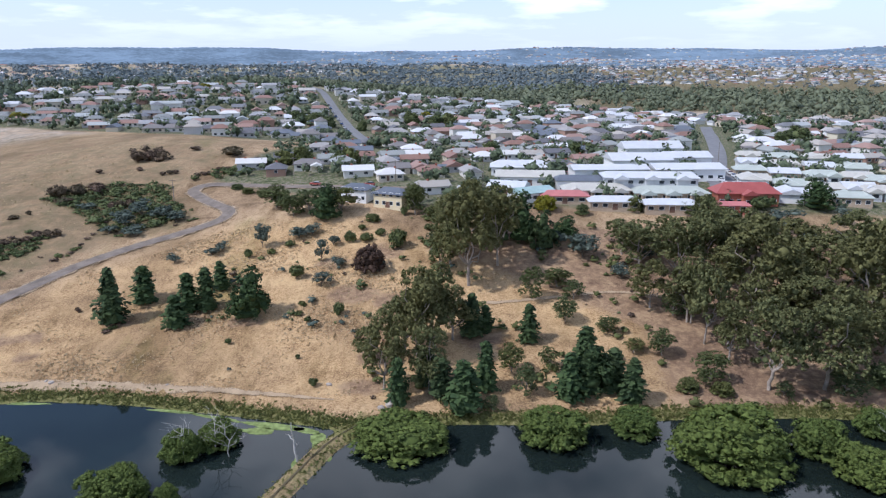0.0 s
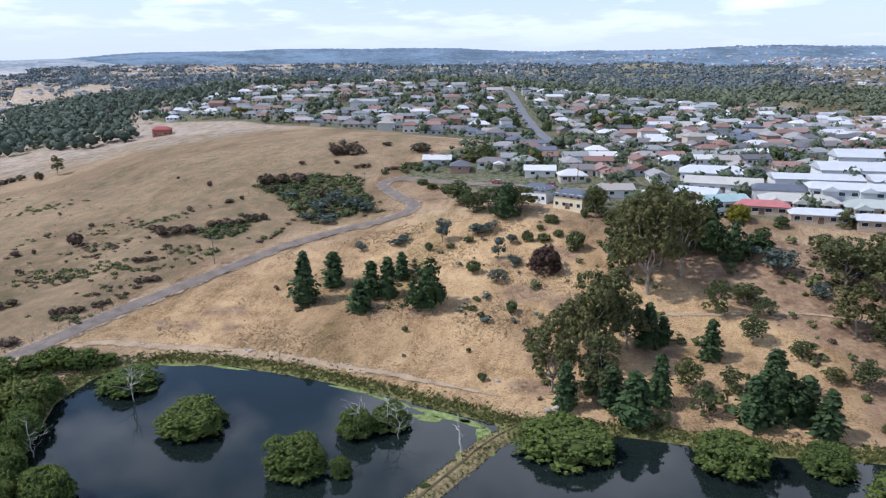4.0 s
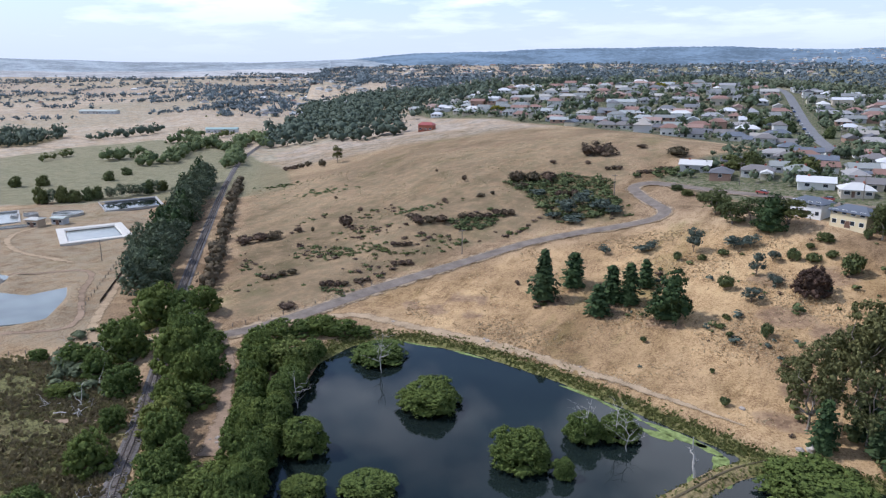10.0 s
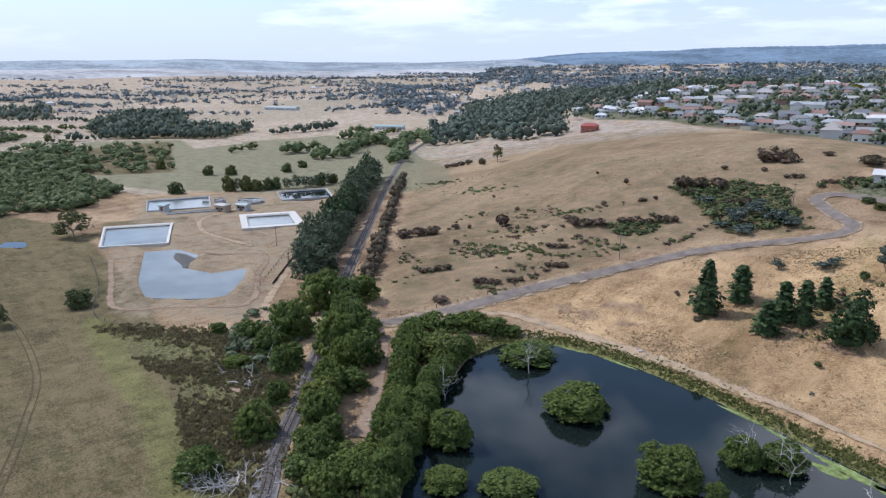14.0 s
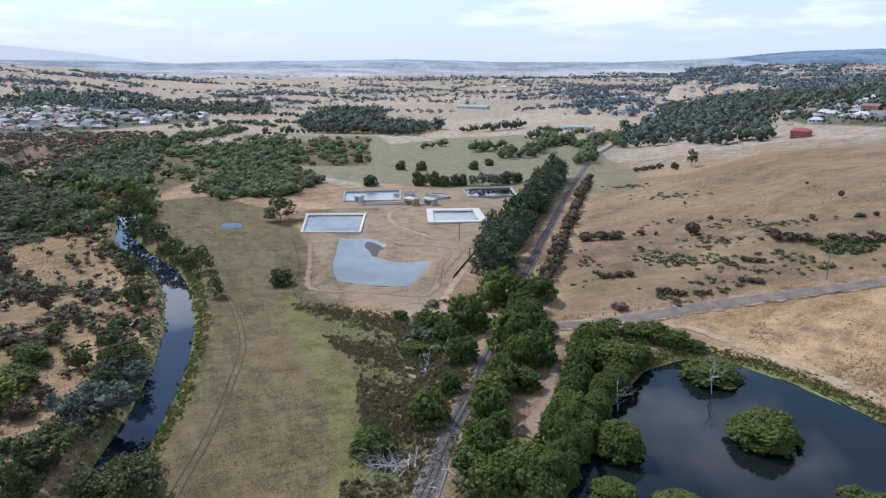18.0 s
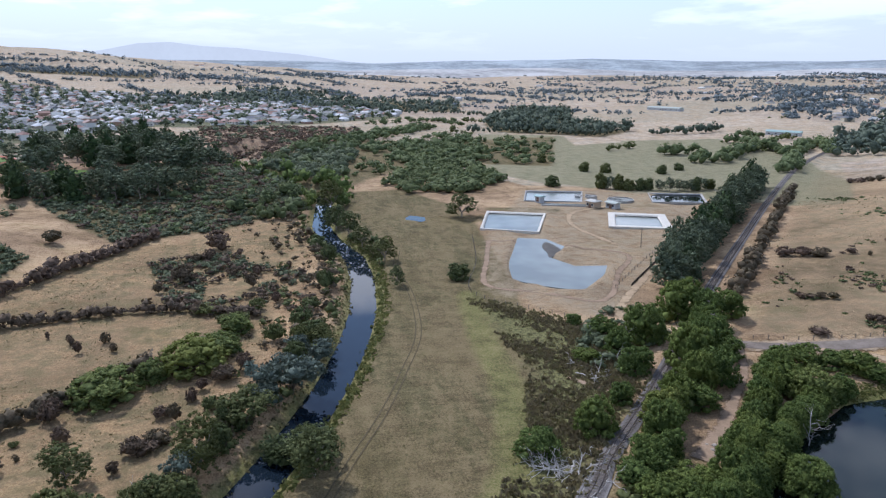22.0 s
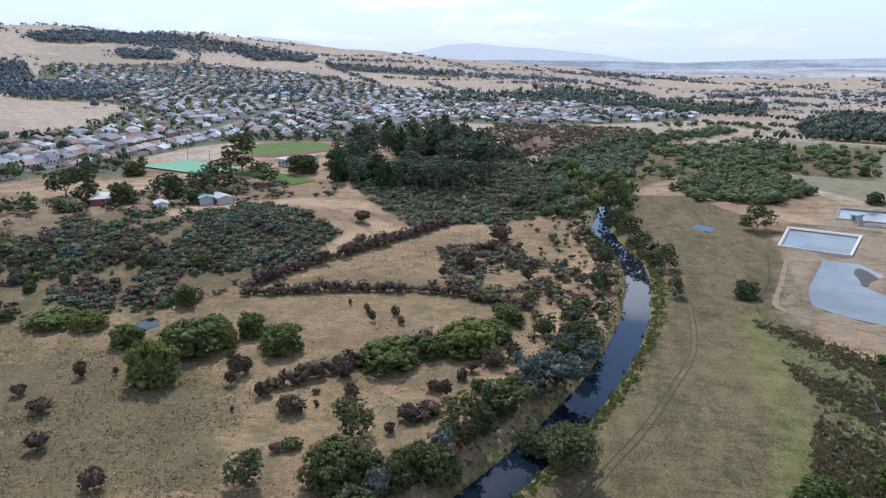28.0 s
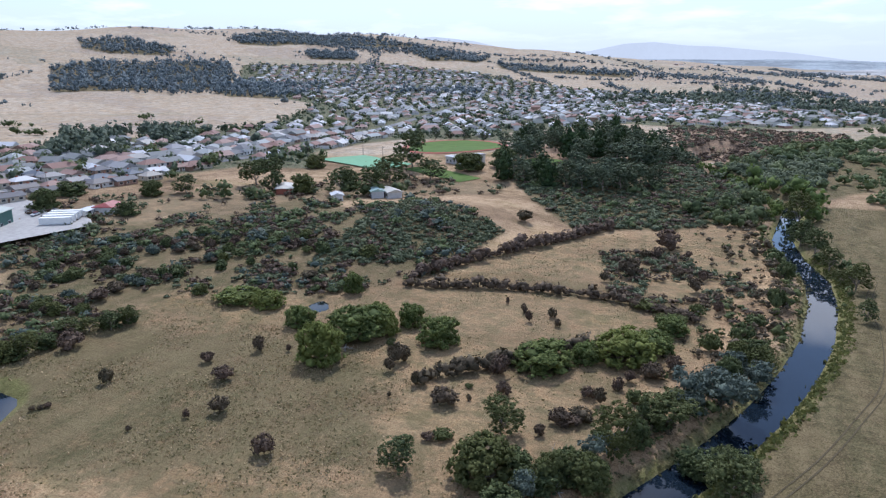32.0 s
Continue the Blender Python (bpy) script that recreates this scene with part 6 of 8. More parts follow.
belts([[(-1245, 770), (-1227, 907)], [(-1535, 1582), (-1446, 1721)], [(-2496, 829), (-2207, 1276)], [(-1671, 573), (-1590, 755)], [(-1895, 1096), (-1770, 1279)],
       [(-1766, 1224), (-1269, 1244), (-1209, 1690)], [(-2120, 887), (-2019, 1153)], [(-1592, 335), (-1604, 701)], [(-1458, 777), (-1489, 1104)]], 3.6, 18.0, 9, 9, FARWOOD_HAZE, "far shelter belt", 5, 0.22, 2)
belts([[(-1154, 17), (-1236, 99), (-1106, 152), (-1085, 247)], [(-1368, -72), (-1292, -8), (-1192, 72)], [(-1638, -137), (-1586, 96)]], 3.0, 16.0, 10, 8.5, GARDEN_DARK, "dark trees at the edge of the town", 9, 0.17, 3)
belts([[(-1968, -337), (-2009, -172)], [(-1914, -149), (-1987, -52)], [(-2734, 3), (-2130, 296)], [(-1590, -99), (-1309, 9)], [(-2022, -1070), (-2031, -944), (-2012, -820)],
       [(-2116, -814), (-2224, -591)], [(-1961, -699), (-2031, -511), (-2010, -322)], [(-2082, -381), (-2087, -190), (-1871, -40)]], 3.4, 18.0, 9, 9, FARWOOD_HAZE, "shelter belt on the bare ridge", 5, 0.22, 2)
thicket("willow_thicket", scatter(rng, [(-499, -38), (-582, -2), (-633, 36), (-563, 43), (-433, 19), (-403, -16)], 520), 3.8, 5.6, GREENBRUSH, rng, 14, 0.14, "green willow thicket along the river", "trees")
thicket("willow_thicket", scatter(rng, [(-607, 70), (-677, 168), (-505, 138), (-493, 83), (-529, 63)], 170, clump=0.5), 4.5, 8.0, OSIER, rng, 14, 0.14, "green willow thicket on the flats", "trees")
thicket("riverside_trees", scatter(rng, [(-345, -38), (-326, -20), (-322, -6), (-405, -3), (-365, -20)], 44), 5.0, 5.4, SHRUB, rng, 26, 0.12, "dark green trees at the bend of the river", "trees")
for x, y in ((-538, -264), (-540, -252), (-544, -238), (-547, -222), (-549, -206), (-557, -196), (-556, -178), (-555, -161)):
    plant("bank far", x, y, rng.uniform(9, 13), rng.uniform(8, 11), "trees behind the oval", "dark tree of the row behind the sports oval")
for x, y in ((-431, 236), (-444, 256), (-452, 189), (-443, 201), (-503, 176)):
    plant("river far", x, y, rng.uniform(5, 7), rng.uniform(7, 9), "paddock trees", "lone round tree in the paddock")

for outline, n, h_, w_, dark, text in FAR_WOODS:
    thicket("wood", scatter(rng, outline, int(n * 1.25), clump=0.3), h_, w_, GARDEN_DARK if dark else FARWOOD_HAZE, rng, 8, 0.18, text, "wood", 3)

# ---- houses and buildings ----
def part(name, verts, faces, mat, parent, label=""):
    me = bpy.data.meshes.new(name)
    me.from_pydata([tuple(v) for v in verts], [], faces)
    me.update()
    for m in (mat if isinstance(mat, (list, tuple)) else [mat]):
        me.materials.append(m)
    ob = new(name, me)
    ob.parent = parent
    if label:
        ob["label"] = label
    return ob


BOX_F = [(0, 3, 2, 1), (4, 5, 6, 7), (0, 1, 5, 4), (1, 2, 6, 5), (2, 3, 7, 6), (3, 0, 4, 7)]


def box(x0, y0, z0, x1, y1, z1):
    return [(x0, y0, z0), (x1, y0, z0), (x1, y1, z0), (x0, y1, z0), (x0, y0, z1), (x1, y0, z1), (x1, y1, z1), (x0, y1, z1)]


def boxes(*bs):
    v, f = [], []
    for b in bs:
        f += [tuple(i + len(v) for i in q) for q in BOX_F]
        v += box(*b)
    return v, f


def random_paint(name, stops, rough, island=False, spec=0.3):
    m = Nodes(name, rough, spec)
    r = m.node("ShaderNodeNewGeometry").outputs["Random Per Island"] if island else m.node("ShaderNodeObjectInfo").outputs["Random"]
    c = m.ramp(r, *stops, mode="CONSTANT")
    c = m.mix(m.math("MULTIPLY", m.noise(0.9, 4), 0.35), c, m.mix(0.45, c, (0.16, 0.14, 0.12)))
    m.color(c)
    rib = m.node("ShaderNodeTexWave", bands_direction="DIAGONAL")
    rib.inputs["Scale"].default_value = 1.2
    m.link(m.pos(), rib.inputs["Vector"])
    m.bump(rib.outputs[1], 0.15, 0.05)
    return m.mat


ROOFS = ((0.0, (0.60, 0.60, 0.60)), (0.09, (0.185, 0.172, 0.165)), (0.22, (0.31, 0.295, 0.28)), (0.36, (0.235, 0.135, 0.105)), (0.47, (0.125, 0.125, 0.135)),
         (0.60, (0.30, 0.19, 0.155)), (0.70, (0.27, 0.285, 0.27)), (0.78, (0.13, 0.15, 0.18)), (0.88, (0.36, 0.33, 0.29)), (0.95, (0.58, 0.57, 0.54)))
WALLS = ((0.0, (0.68, 0.66, 0.61)), (0.3, (0.55, 0.48, 0.38)), (0.5, (0.74, 0.73, 0.71)), (0.68, (0.36, 0.22, 0.16)), (0.8, (0.48, 0.47, 0.46)), (0.9, (0.60, 0.55, 0.42)))
ROOFS_FAR = ((0.0, (0.56, 0.57, 0.59)), (0.10, (0.22, 0.23, 0.225)), (0.30, (0.31, 0.31, 0.315)), (0.42, (0.27, 0.165, 0.135)), (0.56, (0.175, 0.18, 0.19)),
             (0.66, (0.34, 0.235, 0.20)), (0.75, (0.36, 0.38, 0.375)), (0.84, (0.41, 0.39, 0.36)), (0.95, (0.62, 0.61, 0.59)))
ROOF, ROOF_FAR = random_paint("roof", ROOFS, 0.65, spec=0.2), random_paint("roof_far", ROOFS_FAR, 0.75, True, 0.12)
WALL, WALL_FAR = random_paint("wall_paint", WALLS, 0.75), random_paint("wall_paint_far", WALLS, 0.75, True)
WHITE_ROOF = plain("white_metal_roof", (0.52, 0.53, 0.54), 0.45, 0.4, 0.06, 0.3)
CREAM_ROOF = plain("cream_metal_roof", (0.46, 0.44, 0.385), 0.5, 0.4, 0.08, 0.3)
SAGE_ROOF = plain("sage_metal_roof", (0.40, 0.43, 0.38), 0.5, 0.4, 0.08, 0.3)
BLUE_ROOF = plain("blue_metal_roof", (0.11, 0.125, 0.15), 0.5, 0.4, 0.12, 0.3)
TEAL_ROOF = plain("teal_metal_roof", (0.30, 0.42, 0.40), 0.5, 0.4, 0.12, 0.3)
RED_ROOF = plain("red_metal_roof", (0.33, 0.085, 0.075), 0.55, 0.3, 0.12, 0.3)
PINK_ROOF = plain("faded_red_roof", (0.46, 0.16, 0.15), 0.55, 0.3, 0.12, 0.3)
BRICK = plain("red_brick", (0.36, 0.13, 0.085), 0.85, 0.2, 0.15, 1.4)
TAN_BRICK = plain("tan_brick", (0.46, 0.36, 0.26), 0.85, 0.2, 0.12, 1.4)
GREY_WALL = plain("grey_render", (0.52, 0.53, 0.54), 0.8, 0.2, 0.08, 0.5)
CREAM_WALL = plain("cream_render", (0.68, 0.58, 0.38), 0.8, 0.2, 0.06, 0.5)
WHITE_PAINT = plain("white_paint", (0.76, 0.76, 0.74), 0.6, 0.3, 0.05, 0.8)
GREEN_STEEL = plain("green_steel", (0.05, 0.13, 0.11), 0.5, 0.4, 0.1, 0.5)
CONCRETE = plain("concrete", (0.40, 0.385, 0.36), 0.85, 0.2, 0.15, 0.5)
glass_nodes = Nodes("window_glass", 0.08, 0.5)
GLASS = glass_nodes.color((0.035, 0.042, 0.05)).mat
DOOR_PAINT = plain("door_paint", (0.17, 0.10, 0.07), 0.6, 0.3, 0.1, 2.0)


def roof_shape(L, D, z, rise, over, hip, thick=0.22):
    """A hipped (hip > 0) or gabled roof with eaves, as verts and faces."""
    a, b = L / 2 + over, D / 2 + over
    r = a - hip * b
    v = [(-a, -b, z), (a, -b, z), (a, b, z), (-a, b, z), (-a, -b, z + thick), (a, -b, z + thick), (a, b, z + thick), (-a, b, z + thick),
         (-r, 0, z + thick + rise), (r, 0, z + thick + rise)]
    f = [(3, 2, 1, 0), (0, 1, 5, 4), (1, 2, 6, 5), (2, 3, 7, 6), (3, 0, 4, 7), (4, 5, 9, 8), (6, 7, 8, 9), (5, 6, 9), (7, 4, 8)]
    return v, f


def windows(ob, spots, L, D, mat=WHITE_PAINT):
    """Framed windows on the long sides: spots of (along, sill height, width, height, side)."""
    for u, z, w, h, s in spots:
        y = s * D / 2
        y0, y1 = sorted((y - s * 0.06, y + s * 0.05))
        fr = part("window", *boxes((u - w / 2, y0, z, u - w / 2 + 0.1, y1, z + h), (u + w / 2 - 0.1, y0, z, u + w / 2, y1, z + h),
                                   (u - w / 2 + 0.1, y0, z, u + w / 2 - 0.1, y1, z + 0.1), (u - w / 2 + 0.1, y0, z + h - 0.1, u + w / 2 - 0.1, y1, z + h)), mat, ob)
        p0, p1 = sorted((y - s * 0.05, y + s * 0.015))
        part("pane", *boxes((u - w / 2 + 0.1, p0, z + 0.1, u + w / 2 - 0.1, p1, z + h - 0.1)), GLASS, fr)


def end_windows(ob, L, D, z, w, h, vs):
    for s in (-1, 1):
        for vv in vs:
            x = s * L / 2
            x0, x1 = sorted((x - s * 0.06, x + s * 0.04))
            fr = part("window", *boxes((x0, vv - w / 2, z, x1, vv - w / 2 + 0.1, z + h), (x0, vv + w / 2 - 0.1, z, x1, vv + w / 2, z + h),
                                       (x0, vv - w / 2 + 0.1, z, x1, vv + w / 2 - 0.1, z + 0.1), (x0, vv - w / 2 + 0.1, z + h - 0.1, x1, vv + w / 2 - 0.1, z + h)), WHITE_PAINT, ob)
            p0, p1 = sorted((x - s * 0.05, x + s * 0.01))
            part("pane", *boxes((p0, vv - w / 2 + 0.1, z + 0.1, p1, vv + w / 2 - 0.1, z + h - 0.1)), GLASS, fr)


def house(L, D, hip, storeys=1, wing=False, roof=None, wall=None, rise=None):
    """A suburban house at the origin, its parts under one empty."""
    ob = new("house")
    hw = 2.45 * storeys
    part("wall", *boxes((-L / 2, -D / 2, -0.9, L / 2, D / 2, hw)), wall or WALL, ob)
    rf = part("roof", *roof_shape(L, D, hw, rise or D * 0.26, 0.65, hip), roof or ROOF, ob)
    if wing:
        part("wing_wall", *boxes((L * 0.12, -D / 2 - 3.6, -1.2, L * 0.44, -D / 2 - 0.01, hw - 0.1)), wall or WALL, ob)
        v, f = roof_shape(D / 2 + 5, L * 0.32, hw - 0.12, L * 0.07, 0.45, 0.0)
        v = [(-y + L * 0.28, x - D / 2 - 1.1, z) for x, y, z in v]
        part("wing_roof", v, f, roof or ROOF, ob)
    part("chimney", *boxes((L * 0.18, -0.45, hw + 0.3, L * 0.18 + 0.8, 0.35, hw + D * 0.26 + 0.7)), BRICK, rf)
    spots = []
    for k in range(storeys):
        z = 0.85 + 2.45 * k
        spots += [(-L * 0.33, z, 2.0, 1.3, -1), (L * 0.02, z, 1.2, 1.3, -1), (-L * 0.25, z, 1.8, 1.3, 1), (L * 0.25, z, 1.8, 1.3, 1)]
        if not wing:
            spots.append((L * 0.33, z, 2.0, 1.3, -1))
    windows(ob, spots, L, D)
    end_windows(ob, L, D, 0.9, 1.4, 1.3, (0,))
    part("door", *boxes((-L * 0.14 - 0.5, -D / 2 - 0.04, 0.0, -L * 0.14 + 0.5, -D / 2 + 0.02, 2.05)), DOOR_PAINT, ob)
    return ob


def hall(name, label, x, y, turn, L, D, hw, roof, wall, hip=0.0, rise=None, n_win=5, storeys=1, lift=0.0, bay=0, category="building"):
    """A long public building: walls, roof, rows of windows, doors and gabled bays."""
    ob = new(name)
    part("wall", *boxes((-L / 2, -D / 2, -2.0, L / 2, D / 2, hw)), wall, ob)
    part("roof", *roof_shape(L, D, hw, rise if rise is not None else D * 0.16, 0.7, hip), roof, ob)
    spots = []
    for k in range(storeys):
        for i in range(n_win):
            u = -L / 2 + (i + 0.5) * L / n_win
            for s in (-1, 1):
                spots.append((u, 0.9 + k * 3.0, min(2.2, L / n_win * 0.55), 1.4, s))
    windows(ob, spots, L, D)
    for b in range(bay):
        u = -L / 2 + (b + 0.5) * L / bay
        part("bay", *boxes((u - 2.4, -D / 2 - 1.8, -2, u + 2.4, -D / 2 - 0.01, hw - 0.15)), wall, ob)
        v, f = roof_shape(5.0, 4.8, hw - 0.2, 1.5, 0.4, 0.0)
        part("bay_roof", [(-q + u, p - D / 2 - 0.2, r) for p, q, r in v], f, roof, ob)
        fr = part("window", *boxes((u - 1.3, -D / 2 - 1.86, 0.8, u + 1.3, -D / 2 - 1.78, 2.3)), WHITE_PAINT, ob)
        part("pane", *boxes((u - 1.18, -D / 2 - 1.9, 0.92, u + 1.18, -D / 2 - 1.865, 2.18)), GLASS, fr)
    part("door", *boxes((-0.9, -D / 2 - 0.05, 0, 0.9, -D / 2 + 0.02, 2.1)), DOOR_PAINT, ob)
    ob.matrix_world = pose(x, y, h_at(x, y) + lift, 0, 0, turn)
    BUILT.append((x, y, max(L, D) * 0.6))
    return tagged(ob, label, category)


BUILT = []  # taken plots: x, y, radius
# the hospital-like white complex and its neighbours on the crest
hall("white_wing", "long white two-storey wing with a wavy white metal roof", 76, 262, -3, 34, 11, 6.0, WHITE_ROOF, GREY_WALL, 0.3, 1.6, 9, 2, category="wing", bay=3)
hall("long_hall", "long white-roofed hall of the hospital complex", 66, 286, 3, 30, 12, 4.0, WHITE_ROOF, WHITE_PAINT, 0.0, 1.4, 8)
hall("long_hall", "broad white-roofed hall of the hospital complex", 98, 288, 3, 28, 16, 4.5, WHITE_ROOF, WHITE_PAINT, 0.0, 1.6, 7)
hall("gabled_hall", "white gabled hall with a shallow metal roof", 84, 308, 4, 26, 14, 5.0, WHITE_ROOF, WHITE_PAINT, 0.0, 2.6, 6)
hall("gabled_hall", "white gabled hall beside the car park", 108, 318, 4, 20, 12, 4.6, WHITE_ROOF, WHITE_PAINT, 0.0, 2.2, 5)
hall("gabled_hall", "tall white gabled hall with a vent tower", 100, 346, 4, 28, 12, 5.4, WHITE_ROOF, WHITE_PAINT, 0.0, 3.0, 6)
hall("blue_roofed_wing", "low wing with a dark blue metal roof", 52, 266, -2, 20, 9, 4.0, BLUE_ROOF, WHITE_PAINT, 0.4, 1.6, 5)
hall("lodge", "low brick lodge with a cream roof and gabled bays", 55, 256, -2, 24, 9, 2.8, CREAM_ROOF, TAN_BRICK, 0.8, 2.0, 6, bay=3)
hall("lodge", "low brick lodge with a sage green roof and gabled bays", 81, 252, -2, 26, 9, 2.8, SAGE_ROOF, TAN_BRICK, 0.8, 2.0, 6, bay=3)
hall("low_unit", "low brick unit with a pale metal roof on the crest", 58, 240, -2, 17, 8, 2.7, WHITE_ROOF, TAN_BRICK, 0.7, 1.4, 5)
hall("low_unit", "low brick unit with a white roof beside shrubs", 77, 238, -2, 18, 8, 2.7, WHITE_ROOF, TAN_BRICK, 0.7, 1.4, 5)
hall("red_roofed_unit", "low unit with a faded red roof", 42, 247, -4, 16, 8, 2.7, PINK_ROOF, TAN_BRICK, 0.7, 1.4, 4)
hall("teal_roofed_house", "house with a teal metal roof behind trees", 31, 250, 25, 13, 9, 3.0, TEAL_ROOF, WHITE_PAINT, 0.0, 1.6, 4)
hall("white_roofed_house", "house with a white gabled roof", 23, 258, -20, 13, 9, 3.0, WHITE_ROOF, WHITE_PAINT, 0.0, 1.8, 4)
hall("long_house", "long cream-roofed building with a white porch", 33, 276, -6, 26, 10, 3.2, CREAM_ROOF, WHITE_PAINT, 0.0, 2.0, 7)
hall("white_house", "white-roofed building with a raised lantern", 31, 296, -4, 24, 11, 3.4, WHITE_ROOF, WHITE_PAINT, 0.6, 2.4, 6)
hall("school", "red brick school with a dark red roof and white porch", 106, 247, -3, 21, 10, 4.2, RED_ROOF, BRICK, 0.7, 3.2, 7, bay=1)
hall("school_annex", "low annex with a faded red metal roof", 97, 237, -3, 12, 6, 2.6, PINK_ROOF, BRICK, 0.3, 0.9, 3)
hall("villa", "cream two-storey villa with a dark blue roof and balcony", -19, 240, -24, 11, 7, 4.6, BLUE_ROOF, CREAM_WALL, 0.8, 1.8, 4, 2, category="house")
hall("villa", "white two-storey house with a grey-blue roof", -32, 248, -20, 10, 7, 4.4, BLUE_ROOF, WHITE_PAINT, 0.8, 1.7, 4, 2, category="house")
for k, (x, y) in enumerate([(113, 259), (120, 275), (127, 292), (137, 316), (146, 338), (130, 266), (137, 284), (148, 308), (158, 331), (124, 251), (141, 259), (150, 279), (160, 301), (171, 326), (143, 245), (153, 259), (162, 275), (172, 298), (186, 325), (158, 254), (168, 269)]):
    hall("terrace_unit", ("white-roofed brick unit with gabled bays", "cream-roofed unit with gabled bays", "low unit with a pale sage roof")[k % 3], x, y, (-14, 78, 168, -9)[k % 4], 10.5 + k % 3, 8.0,
         3.0, (WHITE_ROOF, CREAM_ROOF, SAGE_ROOF)[k % 3], WHITE_PAINT if k % 2 else TAN_BRICK, 0.3 * (k % 3), 1.7, 4, 1, bay=1 + k % 2, category="house")
# southern buildings
hall("warehouse", "green steel warehouse with a pale roof", -164, -283, 30, 24, 16, 6.5, SAGE_ROOF, GREEN_STEEL, 0.0, 1.6, 4)
hall("depot_office", "white rendered office behind the warehouse", -178, -305, 30, 16, 9, 5.0, WHITE_ROOF, WHITE_PAINT, 0.0, 1.2, 4)
hall("farm_house", "small house with a red roof beside sheds", -212, -266, 20, 11, 8, 2.8, RED_ROOF, WHITE_PAINT, 0.6, 1.6, 3, category="house")
hall("shed", "low white-roofed shed beside a farmhouse", -203, -269, 20, 9, 5, 2.4, WHITE_ROOF, WHITE_PAINT, 0.0, 0.6, 2)
hall("grandstand", "grey and white grandstand clubhouse beside the sports oval", -398, -176, 65, 23, 9, 4.0, GREY_WALL, GREY_WALL, 0.0, 0.5, 7, 1)
hall("grandstand_tower", "pale upper box of the clubhouse", -402, -167, 65, 6, 5, 5.6, GREY_WALL, WHITE_PAINT, 0.0, 0.3, 2)
hall("shed", "small grey shed among dark trees", -300, -172, 50, 12, 7, 3.2, CREAM_ROOF, GREY_WALL, 0.0, 1.2, 2)
hall("shed", "small blue-grey shed among dark trees", -296, -178, 40, 9, 6, 3.4, TEAL_ROOF, GREY_WALL, 0.0, 1.2, 2)
hall("shed", "small white shed on the terrace", -279, -190, 40, 7, 5, 2.6, WHITE_ROOF, WHITE_PAINT, 0.0, 1.0, 2)
hall("farm_house", "low brown house below the oval", -284, -225, 35, 15, 8, 2.7, CREAM_ROOF, BRICK, 0.7, 1.5, 4, category="house")
# treatment works and farm buildings
hall("pump_house", "small brick pump house at the treatment works", -330, 144, 25, 6, 5, 3.2, CREAM_ROOF, TAN_BRICK, 0.5, 0.8, 2)
hall("pump_house", "open shed at the treatment works", -326, 153, 25, 6, 4, 2.8, SAGE_ROOF, GREY_WALL, 0.0, 0.5, 2)
hall("control_hut", "small teal hut beside the settling pond", -347, 121, 25, 4, 3, 2.6, TEAL_ROOF, GREY_WALL, 0.0, 0.5, 1)
hall("barn", "long low farm shed in the fields", -1093, 596, 30, 60, 14, 4.0, SAGE_ROOF, GREY_WALL, 0.0, 2.0, 6)
hall("barn", "long green-roofed shed among trees", -661, 499, 40, 34, 10, 3.5, TEAL_ROOF, GREY_WALL, 0.0, 1.6, 5)
hall("red_house", "red-roofed brick house at the field edge", -343, 457, 20, 12, 9, 4.5, RED_ROOF, BRICK, 0.5, 2.0, 3, category="house")


def plots(outline, turn, seed, keep=0.86, along_step=19.0, street=54.0, soft=15.0):
    """House plots in rows along parallel streets."""
    g = np.random.default_rng(seed)
    pts = np.array(outline, float)
    c = pts.mean(0)
    a = radians(turn)
    R = np.array([[math.cos(a), -math.sin(a)], [math.sin(a), math.cos(a)]])
    reach = np.abs(pts - c).max() * 1.5
    out = []
    for i in np.arange(-reach, reach, street):
        for row in (-1, 1):
            for j in np.arange(-reach, reach, along_step):
                q = R @ np.array([j + g.uniform(-4, 4) + 0.12 * i + 25 * math.sin(i * 0.011), i + row * 11.5 + g.uniform(-3, 3) + 30 * math.sin(j * 0.006 + i * 0.002)]) + c
                out.append((q[0], q[1], turn + (180 if row < 0 else 0) + g.choice([0, 0, 0, 90]) + g.uniform(-5, 5), g.random()))
    out = np.array(out)
    sd_ = poly_sd(out[:, 0], out[:, 1], outline)
    ok = (sd_ > 5) & (out[:, 3] < keep * np.clip(sd_ / soft, 0.12, 1.0))
    out = out[ok]
    for x, y, r in BUILT:
        out = out[np.hypot(out[:, 0] - x, out[:, 1] - y) > r + 8]
    for line, gap in ((ROAD, 10), (MAIN_ST, 13), (SOUTH_ST, 13), (CREST_ST, 14)):
        d, _ = path_dist(out[:, 0], out[:, 1], line)
        out = out[d > gap]
    return out


MAIN_ST = [(-44, 405), (-53, 437), (-85, 553), (-119, 680), (-150, 780)]
CREST_ST = [(104, 262), (121, 311), (146, 380), (190, 520)]
SOUTH_ST = [(-190, -352), (-263, -344), (-312, -338), (-377, -329), (-420, -335), (-485, -348), (-552, -350), (-720, -385), (-1100, -470)]
SPORT = [(-372, -290), (-372, -160), (-560, -160), (-560, -300), (-430, -310)]
north, south = plots(TOWN_N, 14, 3, 0.94, 15.5, 37.0), plots(TOWN_S, 28, 4, 0.92, 17.0, 44.0, 60.0)
south = south[poly_sd(south[:, 0], south[:, 1], SPORT) < -4]
